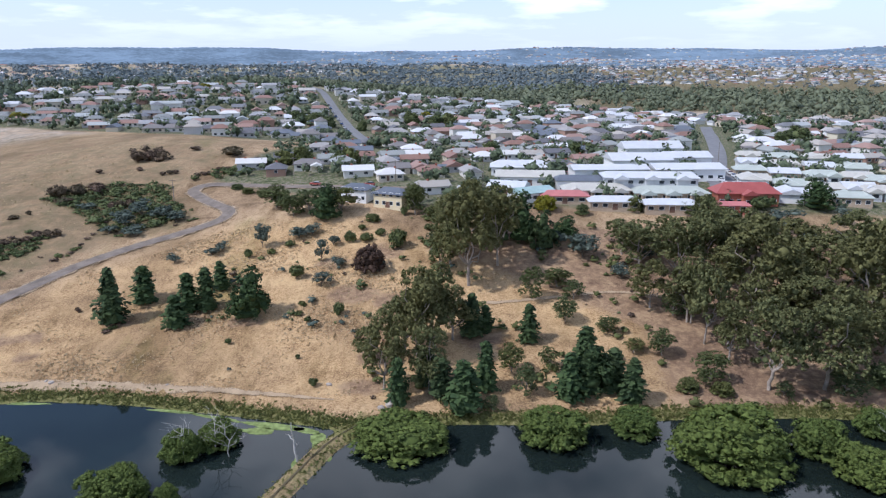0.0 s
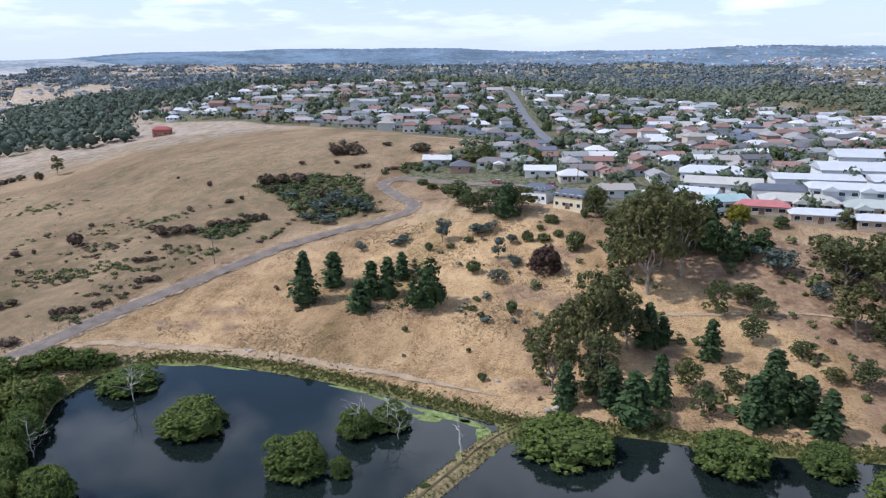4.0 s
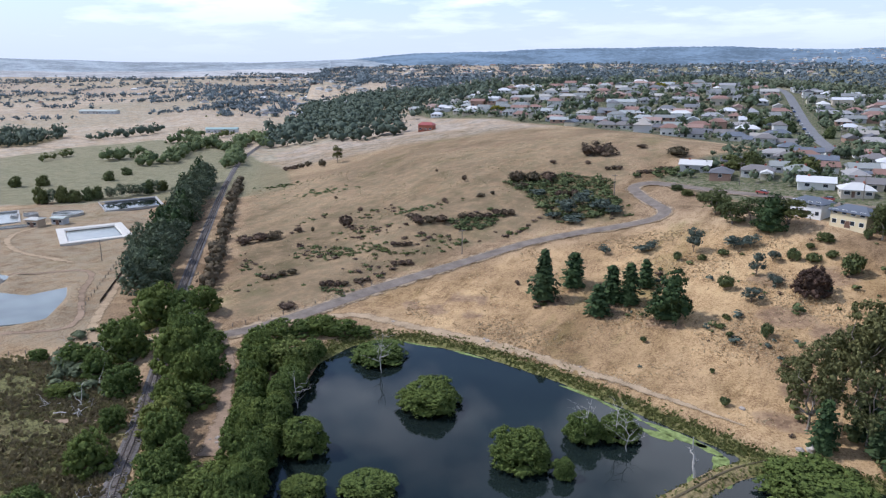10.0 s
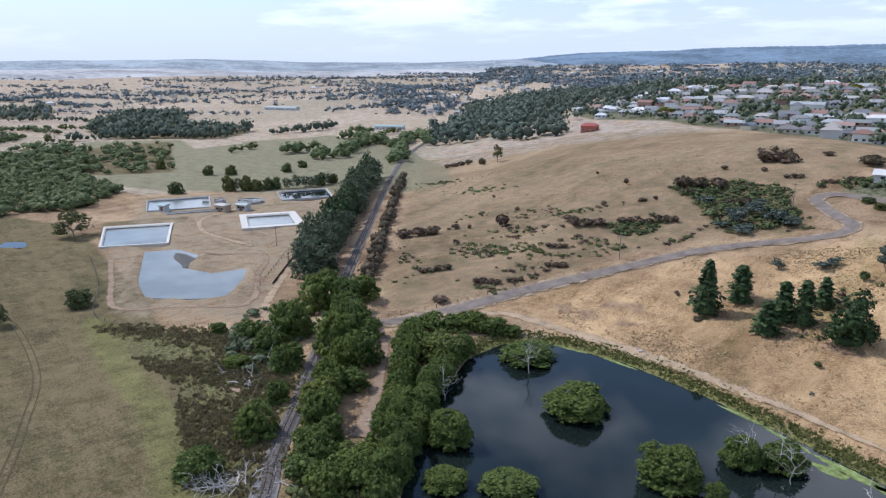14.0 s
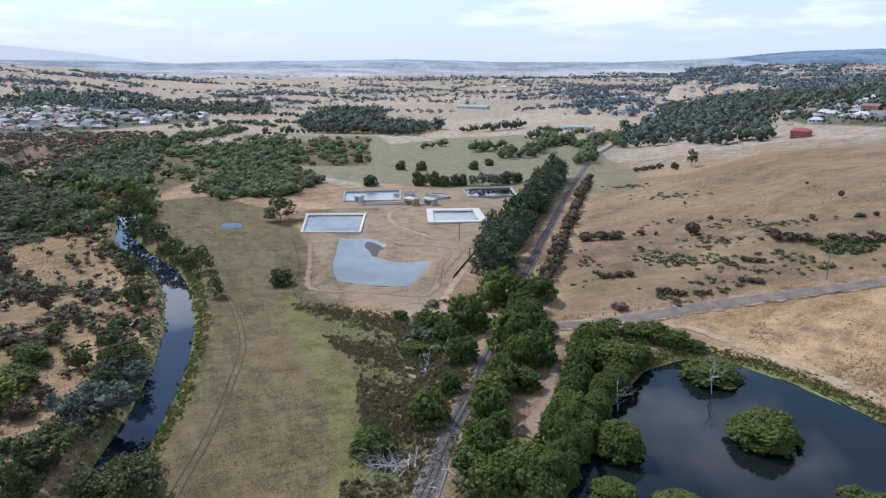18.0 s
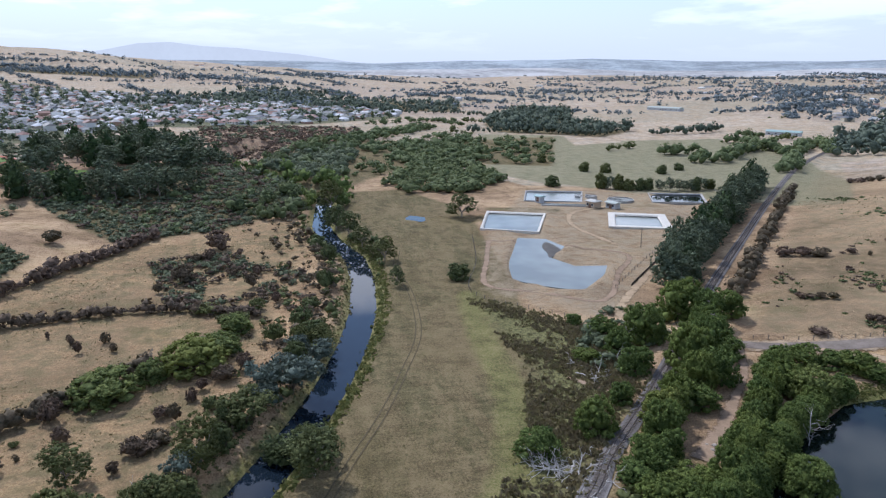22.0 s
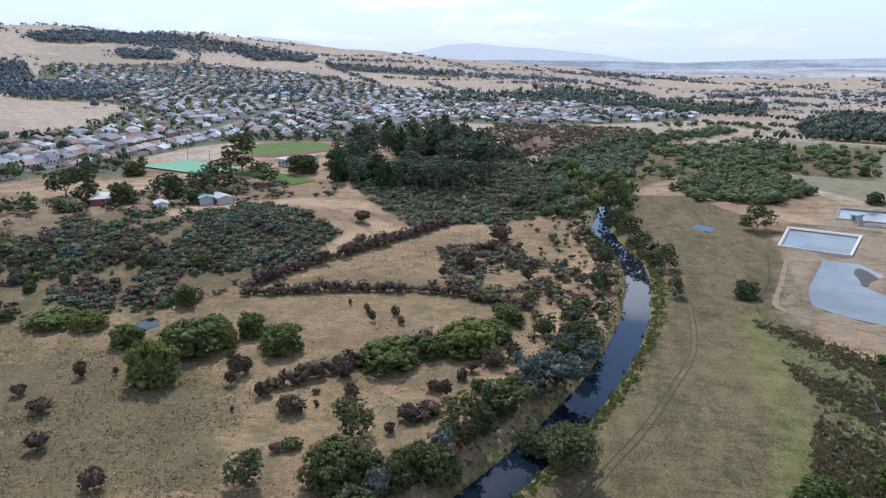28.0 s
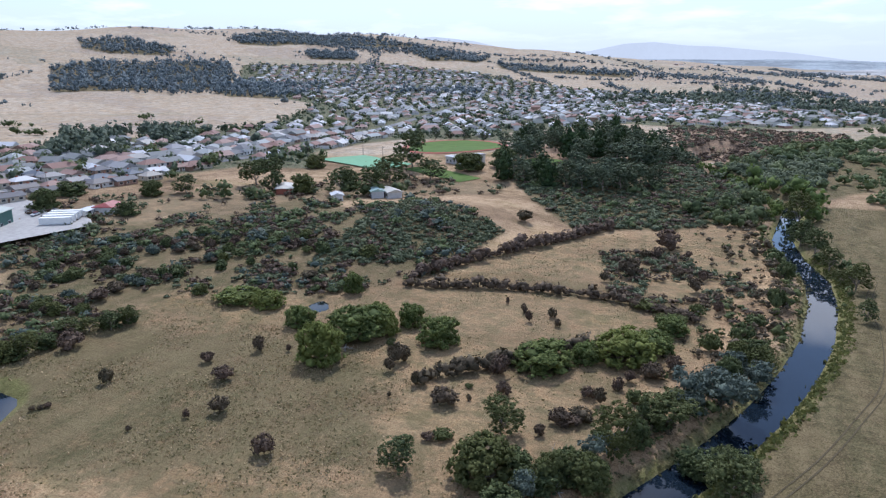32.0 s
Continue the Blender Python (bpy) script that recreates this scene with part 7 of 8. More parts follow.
# close rows of houses along the southern street
g = np.random.default_rng(17)
line = np.array(smooth(SOUTH_ST[:7], 13.0))
side = unit(np.gradient(line, axis=0))
rows = [(p[0] - t[1] * o + g.uniform(-2, 2), p[1] + t[0] * o + g.uniform(-2, 2), math.degrees(math.atan2(t[1], t[0])) + (180 if o > 0 else 0) + g.choice([0, 0, 90]) + g.uniform(-4, 4), g.random())
        for o in (-30.0, -14.0, 14.0, 30.0, 47.0, 62.0) for p, t in zip(line, side)]
rows = np.array([r for r in rows if g.random() < 0.93 and all(math.hypot(r[0] - b[0], r[1] - b[1]) > b[2] + 6 for b in BUILT)])
rows = rows[(poly_sd(rows[:, 0], rows[:, 1], SPORT) < -2) & (rows[:, 1] < np.interp(-rows[:, 0], [190, 217, 231, 263, 312, 364, 420, 560], [-318, -318, -312, -309, -318, -322, -312, -312]))]
clear_ = np.hypot(south[:, None, 0] - rows[None, :, 0], south[:, None, 1] - rows[None, :, 1]).min(1) > 13
south = np.concatenate([rows, south[clear_]])

PROTOS = {}


def place_house(x, y, turn, pick, group):
    kinds = ((11.5, 7.5, 0.9, 1, False), (10.5, 7, 0.0, 1, True), (12, 7.5, 0.85, 1, True), (10, 8, 0.9, 1, False), (12, 7, 0.0, 1, False))
    k = int(pick * 997) % len(kinds)
    m = pose(x, y, h_at(x, y), 0, 0, turn)
    if k not in PROTOS:
        PROTOS[k] = house(*kinds[k])
        PROTOS[k].matrix_world = m
        tagged(PROTOS[k], ("hip-roofed suburban house with painted walls", "gabled suburban house with a front wing", "large hip-roofed house with a front wing",
                           "small square suburban house with a hipped roof", "low gabled suburban bungalow")[k], "house", group)
        return PROTOS[k]
    return tagged(copy_thing(PROTOS[k], m), group=group)


near_n = np.hypot(north[:, 0], north[:, 1]) < 405
mid_n = ~near_n & (np.hypot(north[:, 0], north[:, 1]) < 510)
near_s = np.hypot(south[:, 0], south[:, 1]) < 455
for x, y, turn, pick in north[near_n]:
    place_house(x, y, turn, pick, "houses of the northern suburb")
for x, y, turn, pick in south[near_s]:
    place_house(x, y, turn, pick, "houses of the southern suburb")


def small_house(L, D, hip, hw):
    """A house seen from farther off: walls, roof and three windows."""
    ob = new("house")
    part("wall", *boxes((-L / 2, -D / 2, -1.5, L / 2, D / 2, hw)), WALL, ob)
    part("roof", *roof_shape(L, D, hw, D * 0.27, 0.6, hip), ROOF, ob)
    for u in (-0.3, 0.05, 0.33):
        part("window", *boxes((u * L - 0.8, -D / 2 - 0.05, 0.85, u * L + 0.8, -D / 2 + 0.02, 2.0)), GLASS, ob)
    return ob


small = {}
for x, y, turn, pick in north[mid_n]:
    k = int(pick * 991) % 5
    m = pose(x, y, h_at(x, y), 0, 0, turn)
    if k in small:
        copy_thing(small[k], m)
    else:
        small[k] = tagged(small_house(*((13, 8, 0.85, 2.5), (11, 7.5, 0.0, 2.5), (14, 8.5, 0.85, 2.6), (10.5, 8, 0.9, 4.7), (12, 7, 0.0, 2.5))[k]),
                          ("hip-roofed suburban house with painted walls", "gabled suburban house among gardens", "long hip-roofed house with painted walls", "two-storey house with a hipped roof",
                           "low gabled bungalow on the hillside")[k], "house", "houses of the northern suburb")
        small[k].matrix_world = m


def far_houses(name, plots_, label, g, grow_=1.0, with_windows=True, z0=None):
    """Distant houses as one mass: walls, eaved hip or gable roofs and windows."""
    n = len(plots_)
    L, D, hw = g.uniform(9.5, 15, n) * grow_, g.uniform(7, 9, n) * grow_, np.where(g.random(n) < 0.1, 4.9, 2.5)
    rise, over, hip = D * 0.27, 0.6, np.where(g.random(n) < 0.6, 0.85, 0.0)
    z0 = height(plots_[:, 0], plots_[:, 1]) if z0 is None else z0
    a, b = L / 2, D / 2
    A, B = a + over, b + over
    r = A - hip * B
    one = np.ones(n)
    col = lambda *c: np.stack([one * q for q in c], -1)
    V = [col(sx * a, sy * b, z) for z in (-1.5, hw) for sx, sy in ((-1, -1), (1, -1), (1, 1), (-1, 1))]
    V += [col(sx * A, sy * B, hw) for sx, sy in ((-1, -1), (1, -1), (1, 1), (-1, 1))] + [col(-r, 0, hw + rise), col(r, 0, hw + rise)]
    quads = [(0, 1, 5, 4), (1, 2, 6, 5), (2, 3, 7, 6), (3, 0, 4, 7), (11, 10, 9, 8), (8, 9, 13, 12), (10, 11, 12, 13)]
    qm = [0, 0, 0, 0, 1, 1, 1]
    if with_windows:
        for s in (-1, 1):
            for u in (-0.3, 0.05, 0.32):
                k = len(V)
                y = s * (b + 0.05)
                V += [col(u * L - 0.8, y, 0.9), col(u * L + 0.8, y, 0.9), col(u * L + 0.8, y, 2.2), col(u * L - 0.8, y, 2.2)]
                quads.append((k, k + 1, k + 2, k + 3) if s < 0 else (k + 3, k + 2, k + 1, k))
                qm.append(2)
    tris = [(9, 10, 13), (11, 8, 12)]
    V = np.stack(V, 1)
    t = np.radians(plots_[:, 2])[:, None]
    x, y = V[..., 0] * np.cos(t) - V[..., 1] * np.sin(t), V[..., 0] * np.sin(t) + V[..., 1] * np.cos(t)
    P = np.stack([x + plots_[:, :1], y + plots_[:, 1:2], V[..., 2] + z0[:, None]], -1)
    step = (np.arange(n) * V.shape[1])[:, None, None]
    Q, T = (np.array(quads)[None] + step).reshape(-1, 4), (np.array(tris)[None] + step).reshape(-1, 3)
    mats = np.concatenate([np.tile(qm, n), np.ones(len(T), int)])
    return tagged(new(name, mesh_np(name, P.reshape(-1, 3), [Q, T], [WALL_FAR, ROOF_FAR, GLASS], False, mats)), label, "houses", kind="stuff")


g = np.random.default_rng(8)
far_houses("suburb_houses", north[~near_n & ~mid_n], "rows of suburban houses with white, grey and terracotta roofs", g)
far_houses("suburb_houses", south[~near_s], "rows of suburban houses across the valley", g, 1.15)
east = plots(EAST_TOWN, 40, 9, 0.8, 18.0, 48.0, 30.0)
far_houses("suburb_houses", east, "rows of houses at the edge of the town", g, 1.15)
spread = np.concatenate([ring(g, 650, -40, -11, 1600, 2740), ring(g, 620, 8, 50, 1000, 2700), ring(g, 90, 50, 100, 1300, 3500)])
far_houses("distant_houses", np.concatenate([spread, g.uniform(0, 360, (len(spread), 1)), g.random((len(spread), 1))], 1),
           "pale houses scattered over distant slopes", g, 1.15, False)

# streets
for nm, line, w in (("street", MAIN_ST, 7.0), ("street", CREST_ST, 8.0), ("street", SOUTH_ST, 9.0)):
    ribbon(nm, line, w, 0.35, STREET, "grey suburban street between houses", "street", step=6.0)
ribbon("car_park", [(112, 262), (112, 285), (120, 318)], 14, 0.35, STREET, "asphalt car park beside the white halls", "car park")


# garden trees
GARDEN = leaf_mat("garden_leaves", (0.056, 0.078, 0.048), (0.140, 0.172, 0.098), (0.1, 0.12, 0.08), 0.0, 0.15)
def off_houses(x, y):
    allp = np.concatenate([north[:, :2], south[:, :2], np.array(BUILT)[:, :2]])
    bad = np.zeros(len(x), bool)
    for s in range(0, len(x), 2000):
        d = np.hypot(x[s:s + 2000, None] - allp[None, :, 0], y[s:s + 2000, None] - allp[None, :, 1])
        bad[s:s + 2000] = d.min(1) < 6.5
    for line in (MAIN_ST, CREST_ST, SOUTH_ST, ROAD):
        bad |= path_dist(x, y, line)[0] < 9
    return bad


g = np.random.default_rng(21)
gn = scatter(g, TOWN_N, 1650, off_houses)
gn = np.concatenate([gn, scatter(g, [(-92, 286), (-50, 262), (-10, 246), (40, 238), (150, 236), (170, 400), (0, 470), (-60, 420)], 110, off_houses)])
near = np.hypot(gn[:, 0], gn[:, 1]) < 520
thicket("garden_trees", gn[near], 4.6, 4.8, GARDEN, g, 18, 0.15, "green garden trees between the houses", "trees")
thicket("garden_trees", gn[~near], 5.6, 6.0, GARDEN, g, 10, 0.18, "garden trees across the northern suburb", "trees", 3)
gs = scatter(g, TOWN_S, 3300, off_houses)
thicket("garden_trees", gs, 5.2, 6.4, GARDEN, g, 8, 0.18, "garden trees across the southern suburb", "trees", 3)

thicket("garden_trees", scatter(g, EAST_TOWN, 520), 5.6, 7.0, GARDEN, g, 8, 0.18, "garden trees at the edge of the town", "trees", 3)

# larger trees that stand out among the houses
TOWN_TREES = [(-26, 514, 11, 14), (-8, 495, 11, 15), (2, 496, 10, 13), (-106, 507, 10, 12), (-94, 499, 11, 12), (-82, 492, 10, 11), (191, 400, 9, 13), (201, 405, 11, 16), (220, 492, 11, 13),
              (65, 357, 7, 9), (73, 363, 7, 9), (-57, 477, 8, 8), (22, 359, 7, 9), (-72, 312, 7, 10), (-65, 313, 8, 10), (-48, 314, 8, 9), (-43, 315, 8, 9)]
grow("river far", "large trees among the houses", TOWN_TREES, label="large dark green tree among suburban houses")
grow("gold", "yellow trees of the suburb", [(-223, 657, 8, 12), (-225, 703, 7, 11), (-16, 547, 8, 10), (-314, 518, 7, 13), (-274, 573, 6, 10), (153, 566, 7, 9)], label="yellowing rounded tree among suburban houses")

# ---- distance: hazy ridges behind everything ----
# haze is put into the ridge colour and an emission of that colour
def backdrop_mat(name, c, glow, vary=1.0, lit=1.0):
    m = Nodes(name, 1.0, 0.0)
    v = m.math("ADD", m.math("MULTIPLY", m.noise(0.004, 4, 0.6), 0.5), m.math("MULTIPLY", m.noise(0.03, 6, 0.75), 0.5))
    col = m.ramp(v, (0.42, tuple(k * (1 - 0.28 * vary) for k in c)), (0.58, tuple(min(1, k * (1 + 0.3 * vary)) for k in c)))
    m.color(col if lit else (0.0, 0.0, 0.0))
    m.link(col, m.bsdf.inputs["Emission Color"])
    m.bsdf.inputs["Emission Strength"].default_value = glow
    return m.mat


# tones paled and blued for haze; the mountains only emit theirs
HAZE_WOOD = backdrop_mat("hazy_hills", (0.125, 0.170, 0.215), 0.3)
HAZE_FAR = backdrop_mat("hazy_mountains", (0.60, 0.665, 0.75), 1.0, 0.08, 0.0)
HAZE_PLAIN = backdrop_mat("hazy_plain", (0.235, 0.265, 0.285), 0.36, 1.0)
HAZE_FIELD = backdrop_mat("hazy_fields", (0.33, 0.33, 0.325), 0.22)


RIDGES = []


def ridge(name, az0, az1, r0, r1, top, mat, label, seed, rough=1.0, taper=0.18):
    """A long range of low hills seen from the valley: a strip of land that rises to a wavy crest and falls behind it."""
    az = np.radians(np.arange(az0, az1, 0.12))
    u = np.linspace(0, 1, 14)
    a, k = np.meshgrid(az, u, indexing="ij")
    r = r0 + (r1 - r0) * k
    wav = sum(math.pi ** -i * np.sin(np.degrees(a) * f + seed * (i + 1) + 2 * k) for i, f in enumerate((0.21, 0.53, 1.3, 3.1)))
    fade = sstep(0, taper, (a - az[0]) / (az[-1] - az[0])) * sstep(0, taper, (az[-1] - a) / (az[-1] - az[0]))
    x, y = -np.sin(a) * r, np.cos(a) * r
    base = natural(x.ravel(), y.ravel()).reshape(a.shape)
    ground0 = base[:, :1]
    crest = np.maximum((top if np.isscalar(top) else np.interp(np.degrees(a), *top)) + 11 * rough * wav, ground0)
    z = ground0 + (crest - ground0) * np.sin(np.clip(k * 1.25, 0, 1) * math.pi / 2) * fade + 0.8 * rough * np.sin(a * 900 + 5 * k) * k - 6 * (1 - fade)
    z += np.random.default_rng(int(seed * 10)).uniform(0, 5.5 * rough, z.shape) * np.minimum(1, k * 3) * (mat is HAZE_WOOD)  # tree tops
    n, m = a.shape
    i, j = np.meshgrid(np.arange(n - 1), np.arange(m - 1), indexing="ij")
    q = np.stack([i * m + j, i * m + j + 1, (i + 1) * m + j + 1, (i + 1) * m + j], -1).reshape(-1, 4)
    RIDGES.append((np.degrees(a), k, x, y, z))
    return tagged(new(name, mesh_np(name, np.stack([x, y, z], -1).reshape(-1, 3), q, mat, True)), label, "hills", kind="structure")


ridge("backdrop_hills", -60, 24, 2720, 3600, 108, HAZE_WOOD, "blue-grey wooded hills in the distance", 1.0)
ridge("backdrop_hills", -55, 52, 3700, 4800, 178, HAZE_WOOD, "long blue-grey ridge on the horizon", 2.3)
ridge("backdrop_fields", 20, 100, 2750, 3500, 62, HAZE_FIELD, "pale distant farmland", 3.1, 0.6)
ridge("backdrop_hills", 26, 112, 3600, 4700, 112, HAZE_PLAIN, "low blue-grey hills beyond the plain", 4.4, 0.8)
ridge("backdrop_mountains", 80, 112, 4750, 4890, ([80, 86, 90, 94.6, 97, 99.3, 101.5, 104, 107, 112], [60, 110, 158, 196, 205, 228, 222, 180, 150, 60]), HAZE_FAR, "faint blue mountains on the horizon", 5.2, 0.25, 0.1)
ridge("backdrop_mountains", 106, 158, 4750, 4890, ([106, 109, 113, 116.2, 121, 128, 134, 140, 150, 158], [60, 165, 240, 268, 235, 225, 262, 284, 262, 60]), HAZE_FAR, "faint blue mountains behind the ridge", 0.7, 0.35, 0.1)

g = np.random.default_rng(61)
for (ra, rk, rx, ry, rz), az_a, az_b, n in ((RIDGES[0], -40, -9, 620), (RIDGES[0], -9, 18, 160), (RIDGES[1], -40, 10, 260)):
    ok = np.flatnonzero((ra.ravel() > az_a) & (ra.ravel() < az_b) & (rk.ravel() > 0.05) & (rk.ravel() < 0.7))
    k = g.choice(ok, n, replace=False)
    far_houses("hill_suburb", np.stack([rx.ravel()[k], ry.ravel()[k], g.uniform(0, 360, n), g.random(n)], -1), "pale houses on distant hills", g, 1.2, False, rz.ravel()[k] - 1.0)

# ---- dry grass and reeds ----
STRAW = leaf_mat("straw_tufts", (0.34, 0.25, 0.14), (0.56, 0.43, 0.26), (0.3, 0.22, 0.12), 0.0, 0.2)
OLIVE_TUFT = leaf_mat("olive_tufts", (0.14, 0.13, 0.06), (0.25, 0.215, 0.10), (0.2, 0.17, 0.07), 0.0, 0.2)
REED = leaf_mat("reed_blades", (0.092, 0.108, 0.032), (0.215, 0.215, 0.075), (0.2, 0.17, 0.07), 0.0, 0.3)


def tufts(name, xy, size, mat, rng, label, category="grass", blades=3, tall=1.0):
    """Leaning blades in small tufts."""
    n = len(xy) * blades
    p = np.repeat(xy, blades, 0) + rng.normal(size=(n, 2)) * size * 0.45
    z = np.maximum(height(p[:, 0], p[:, 1]), -1.1)
    s = size * rng.uniform(0.5, 1.4, n)
    a = rng.uniform(0, 6.28, n)
    w = s * rng.uniform(0.5, 1.0, n)
    lean = rng.normal(size=(n, 2)) * (s * 0.35)[:, None]
    dx, dy = np.cos(a) * w / 2, np.sin(a) * w / 2
    v = np.stack([np.stack([p[:, 0] - dx, p[:, 1] - dy, z - 0.05], -1), np.stack([p[:, 0] + dx, p[:, 1] + dy, z - 0.05], -1),
                  np.stack([p[:, 0] + dx * 0.7 + lean[:, 0], p[:, 1] + dy * 0.7 + lean[:, 1], z + s * 0.42 * tall], -1),
                  np.stack([p[:, 0] - dx * 0.7 + lean[:, 0], p[:, 1] - dy * 0.7 + lean[:, 1], z + s * 0.55 * tall], -1)], 1).reshape(-1, 3)
    return tagged(new(name, mesh_np(name, v, np.arange(n * 4).reshape(-1, 4), mat)), label, category, kind="stuff")


RUSH_MAT = leaf_mat("rush_blades", (0.105, 0.086, 0.050), (0.225, 0.185, 0.10), (0.1, 0.09, 0.04), 0.0, 0.25)
rng = np.random.default_rng(77)
tufts("rushes", scatter(rng, RUSH, 1500, clump=0.5), 0.75, RUSH_MAT, rng, "brown tufted rushes on wet ground", "rushes", 6, 1.5)
tufts("rushes", scatter(rng, grown(RUSH, 4), 2200, clump=0.4), 0.6, OLIVE_TUFT, rng, "olive tufted rushes on wet ground", "rushes", 5, 1.4)
HILL = [(-118, 146), (-90, 145), (-50, 140), (-20, 136), (-14, 150), (-10, 200), (-40, 232), (-75, 226), (-108, 200), (-128, 165)]
tufts("dry_grass", scatter(rng, HILL, 5500, clump=0.95), 0.42, STRAW, rng, "tufts of tall straw-coloured grass on the hill")
tufts("dry_grass", scatter(rng, FIELD_N, 3000, clump=0.7), 0.34, STRAW, rng, "tufts of dry grass on the north field", blades=2)
tufts("dry_grass", scatter(rng, FIELD_N, 500, clump=0.9), 0.45, OLIVE_TUFT, rng, "olive weeds on the north field", blades=3)
tufts("dry_grass", scatter(rng, SOUTH_FLAT, 4500, clump=0.7), 0.36, STRAW, rng, "tufts of dry grass on the river flat", blades=2)
tufts("dry_grass", scatter(rng, PASTURE, 2600, clump=0.7), 0.42, STRAW, rng, "pale straw flecks on the pasture", blades=2)
tufts("pasture_grass", scatter(rng, PASTURE, 4000, clump=0.7), 0.34, OLIVE_TUFT, rng, "olive tussocks on the pasture", blades=2)
tufts("pasture_grass", scatter(rng, SOUTH_FLAT, 3000, clump=0.8), 0.42, OLIVE_TUFT, rng, "olive tussocks on the river flat", blades=2)
tufts("pasture_grass", scatter(rng, MEADOW, 4200, clump=0.6), 0.27, OLIVE_TUFT, rng, "short olive tufts on the meadow", blades=2)
tufts("reeds", along(POND[3:16], 0.06, 1.9, rng, -2.4), 0.42, REED, rng, "green and brown reeds along the pond shore", "reeds", 6, 1.3)
tufts("reeds", along(RIVER[6:17], 0.3, 1.6, rng, -6.0), 0.9, REED, rng, "green reeds on the river bank", "reeds", 4)
tufts("reeds", along(RIVER[6:17], 0.5, 1.8, rng, 6.0), 0.7, OLIVE_TUFT, rng, "brown and olive reeds on the river bank", "reeds", 3)
tufts("reeds", along(CAUSEWAY, 0.25, 1.2, rng, 2.0), 0.5, REED, rng, "reeds along the causeway", "reeds", 3)
tufts("reeds", along(CAUSEWAY, 0.25, 1.2, rng, -2.0), 0.5, REED, rng, "reeds along the causeway", "reeds", 3)

# ---- tracks ----
TRACK_EARTH = worn_earth("track_earth", (0.37, 0.275, 0.175))
WORN = worn_earth("worn_turf", (0.105, 0.085, 0.050), 0.8)
BROWN_EARTH = worn_earth("brown_earth", (0.285, 0.205, 0.140), 0.72)
ribbon("track", [(-146, 117), (-130, 137), (-112, 141), (-86, 143), (-62, 141), (-41, 138), (-24, 135)], [2.4, 4.2, 4.8, 4.4, 3.6, 0.8], 0.16, TRACK_EARTH, "pale worn vehicle track above the pond", "track")
ribbon("track", [(-149, 107), (-140, 102), (-131, 96), (-119, 85), (-109, 76), (-102, 68)], [2.6, 2.4, 2.8, 4.6, 5.4], 0.16, BROWN_EARTH, "brown dirt track to a clearing beside the railway", "track")
ribbon("track", [(-300, 190), (-262, 159), (-227, 127), (-198, 102), (-179, 88), (-167, 88), (-154, 103)], 4.2, 0.16, TRACK_EARTH, "dirt service track to the treatment works", "track")
ribbon("track", [(-8, 180), (11, 178), (32, 181), (48, 183), (70, 178)], [0.6, 1.8, 2.2, 1.6, 0.5], 0.18, TRACK_EARTH, "dirt path across the wooded slope", "track")
for off in (-0.75, 0.75):
    p = np.array(smooth([(-262, 34), (-236, 30), (-210, 31), (-175, 28), (-149, 20), (-130, 13), (-110, 4), (-80, -8)], 3.0))
    t = unit(np.gradient(p, axis=0))
    ribbon("wheel_track", [tuple(q) for q in p + np.stack([t[:, 1], -t[:, 0]], -1) * off], 0.34, 0.1, WORN, "worn wheel track across the meadow", "track")
ribbon("causeway_path", CAUSEWAY[:5], [0.3, 0.5, 0.6, 0.4, 0.3], 0.14, WORN, "worn path along the grassy causeway", "track")
ribbon("embankment_track", [(-271, 73), (-256, 97), (-240, 119), (-216, 105), (-190, 88), (-201, 72), (-212, 57), (-240, 64), (-271, 73)], 2.6, 0.12, BROWN_EARTH, "dirt track on the embankment round the settling pond", "track")
ribbon("bare_mud", [(-140, 57), (-137, 59.5), (-133, 63), (-130, 66)], [1.0, 3.0, 3.4, 1.2], 0.1, BROWN_EARTH, "bare brown mud among the brambles", "mud")
ribbon("works_road", [(-255, 122), (-290, 118), (-318, 128), (-330, 150), (-352, 170)], 4.0, 0.14, TRACK_EARTH, "dirt lane through the treatment works", "track")

mud_nodes = plain("dark_mud", (0.085, 0.075, 0.062), 0.7, 0.3, 0.2, 0.4)
tagged(flat_sheet("mud_spit", smooth([(-263, 95), (-256, 91), (-247, 90), (-240, 88.5), (-246, 95), (-254, 97)], 1.5, True), 1.19, mud_nodes, 0.3), "dark mud spit in the clay pond", "mud", kind="structure")

# ---- railway ----
STEEL = plain("rail_steel", (0.22, 0.17, 0.14), 0.4, 0.5, 0.2, 3.0, 0.8)
SLEEPER = plain("sleeper_timber", (0.15, 0.125, 0.105), 0.9, 0.1, 0.3, 2.0)
line = np.array(smooth(RAIL[1:15], 2.0))
t = unit(np.gradient(line, axis=0))
nr = np.stack([t[:, 1], -t[:, 0]], -1)
top = height(line[:, 0], line[:, 1]) + 0.36
for side in (-0.53, 0.53):
    c = line + nr * side
    v, f = [], []
    for (x, y), z, (nx, ny) in zip(c, top, nr):
        v += [(x - nx * 0.07, y - ny * 0.07, z), (x + nx * 0.07, y + ny * 0.07, z), (x + nx * 0.04, y + ny * 0.04, z + 0.16), (x - nx * 0.04, y - ny * 0.04, z + 0.16)]
    for k in range(len(c) - 1):
        f += [(4 * k + j, 4 * k + (j + 1) % 4, 4 * k + 4 + (j + 1) % 4, 4 * k + 4 + j) for j in range(4)]
    tagged(new("rail", mesh_np("rail", v, np.array(f), STEEL)), "rusty steel rail of the single track", "rail", "rails", "structure")
sl = np.array(smooth(RAIL[1:12], 0.65))
tt = unit(np.gradient(sl, axis=0))
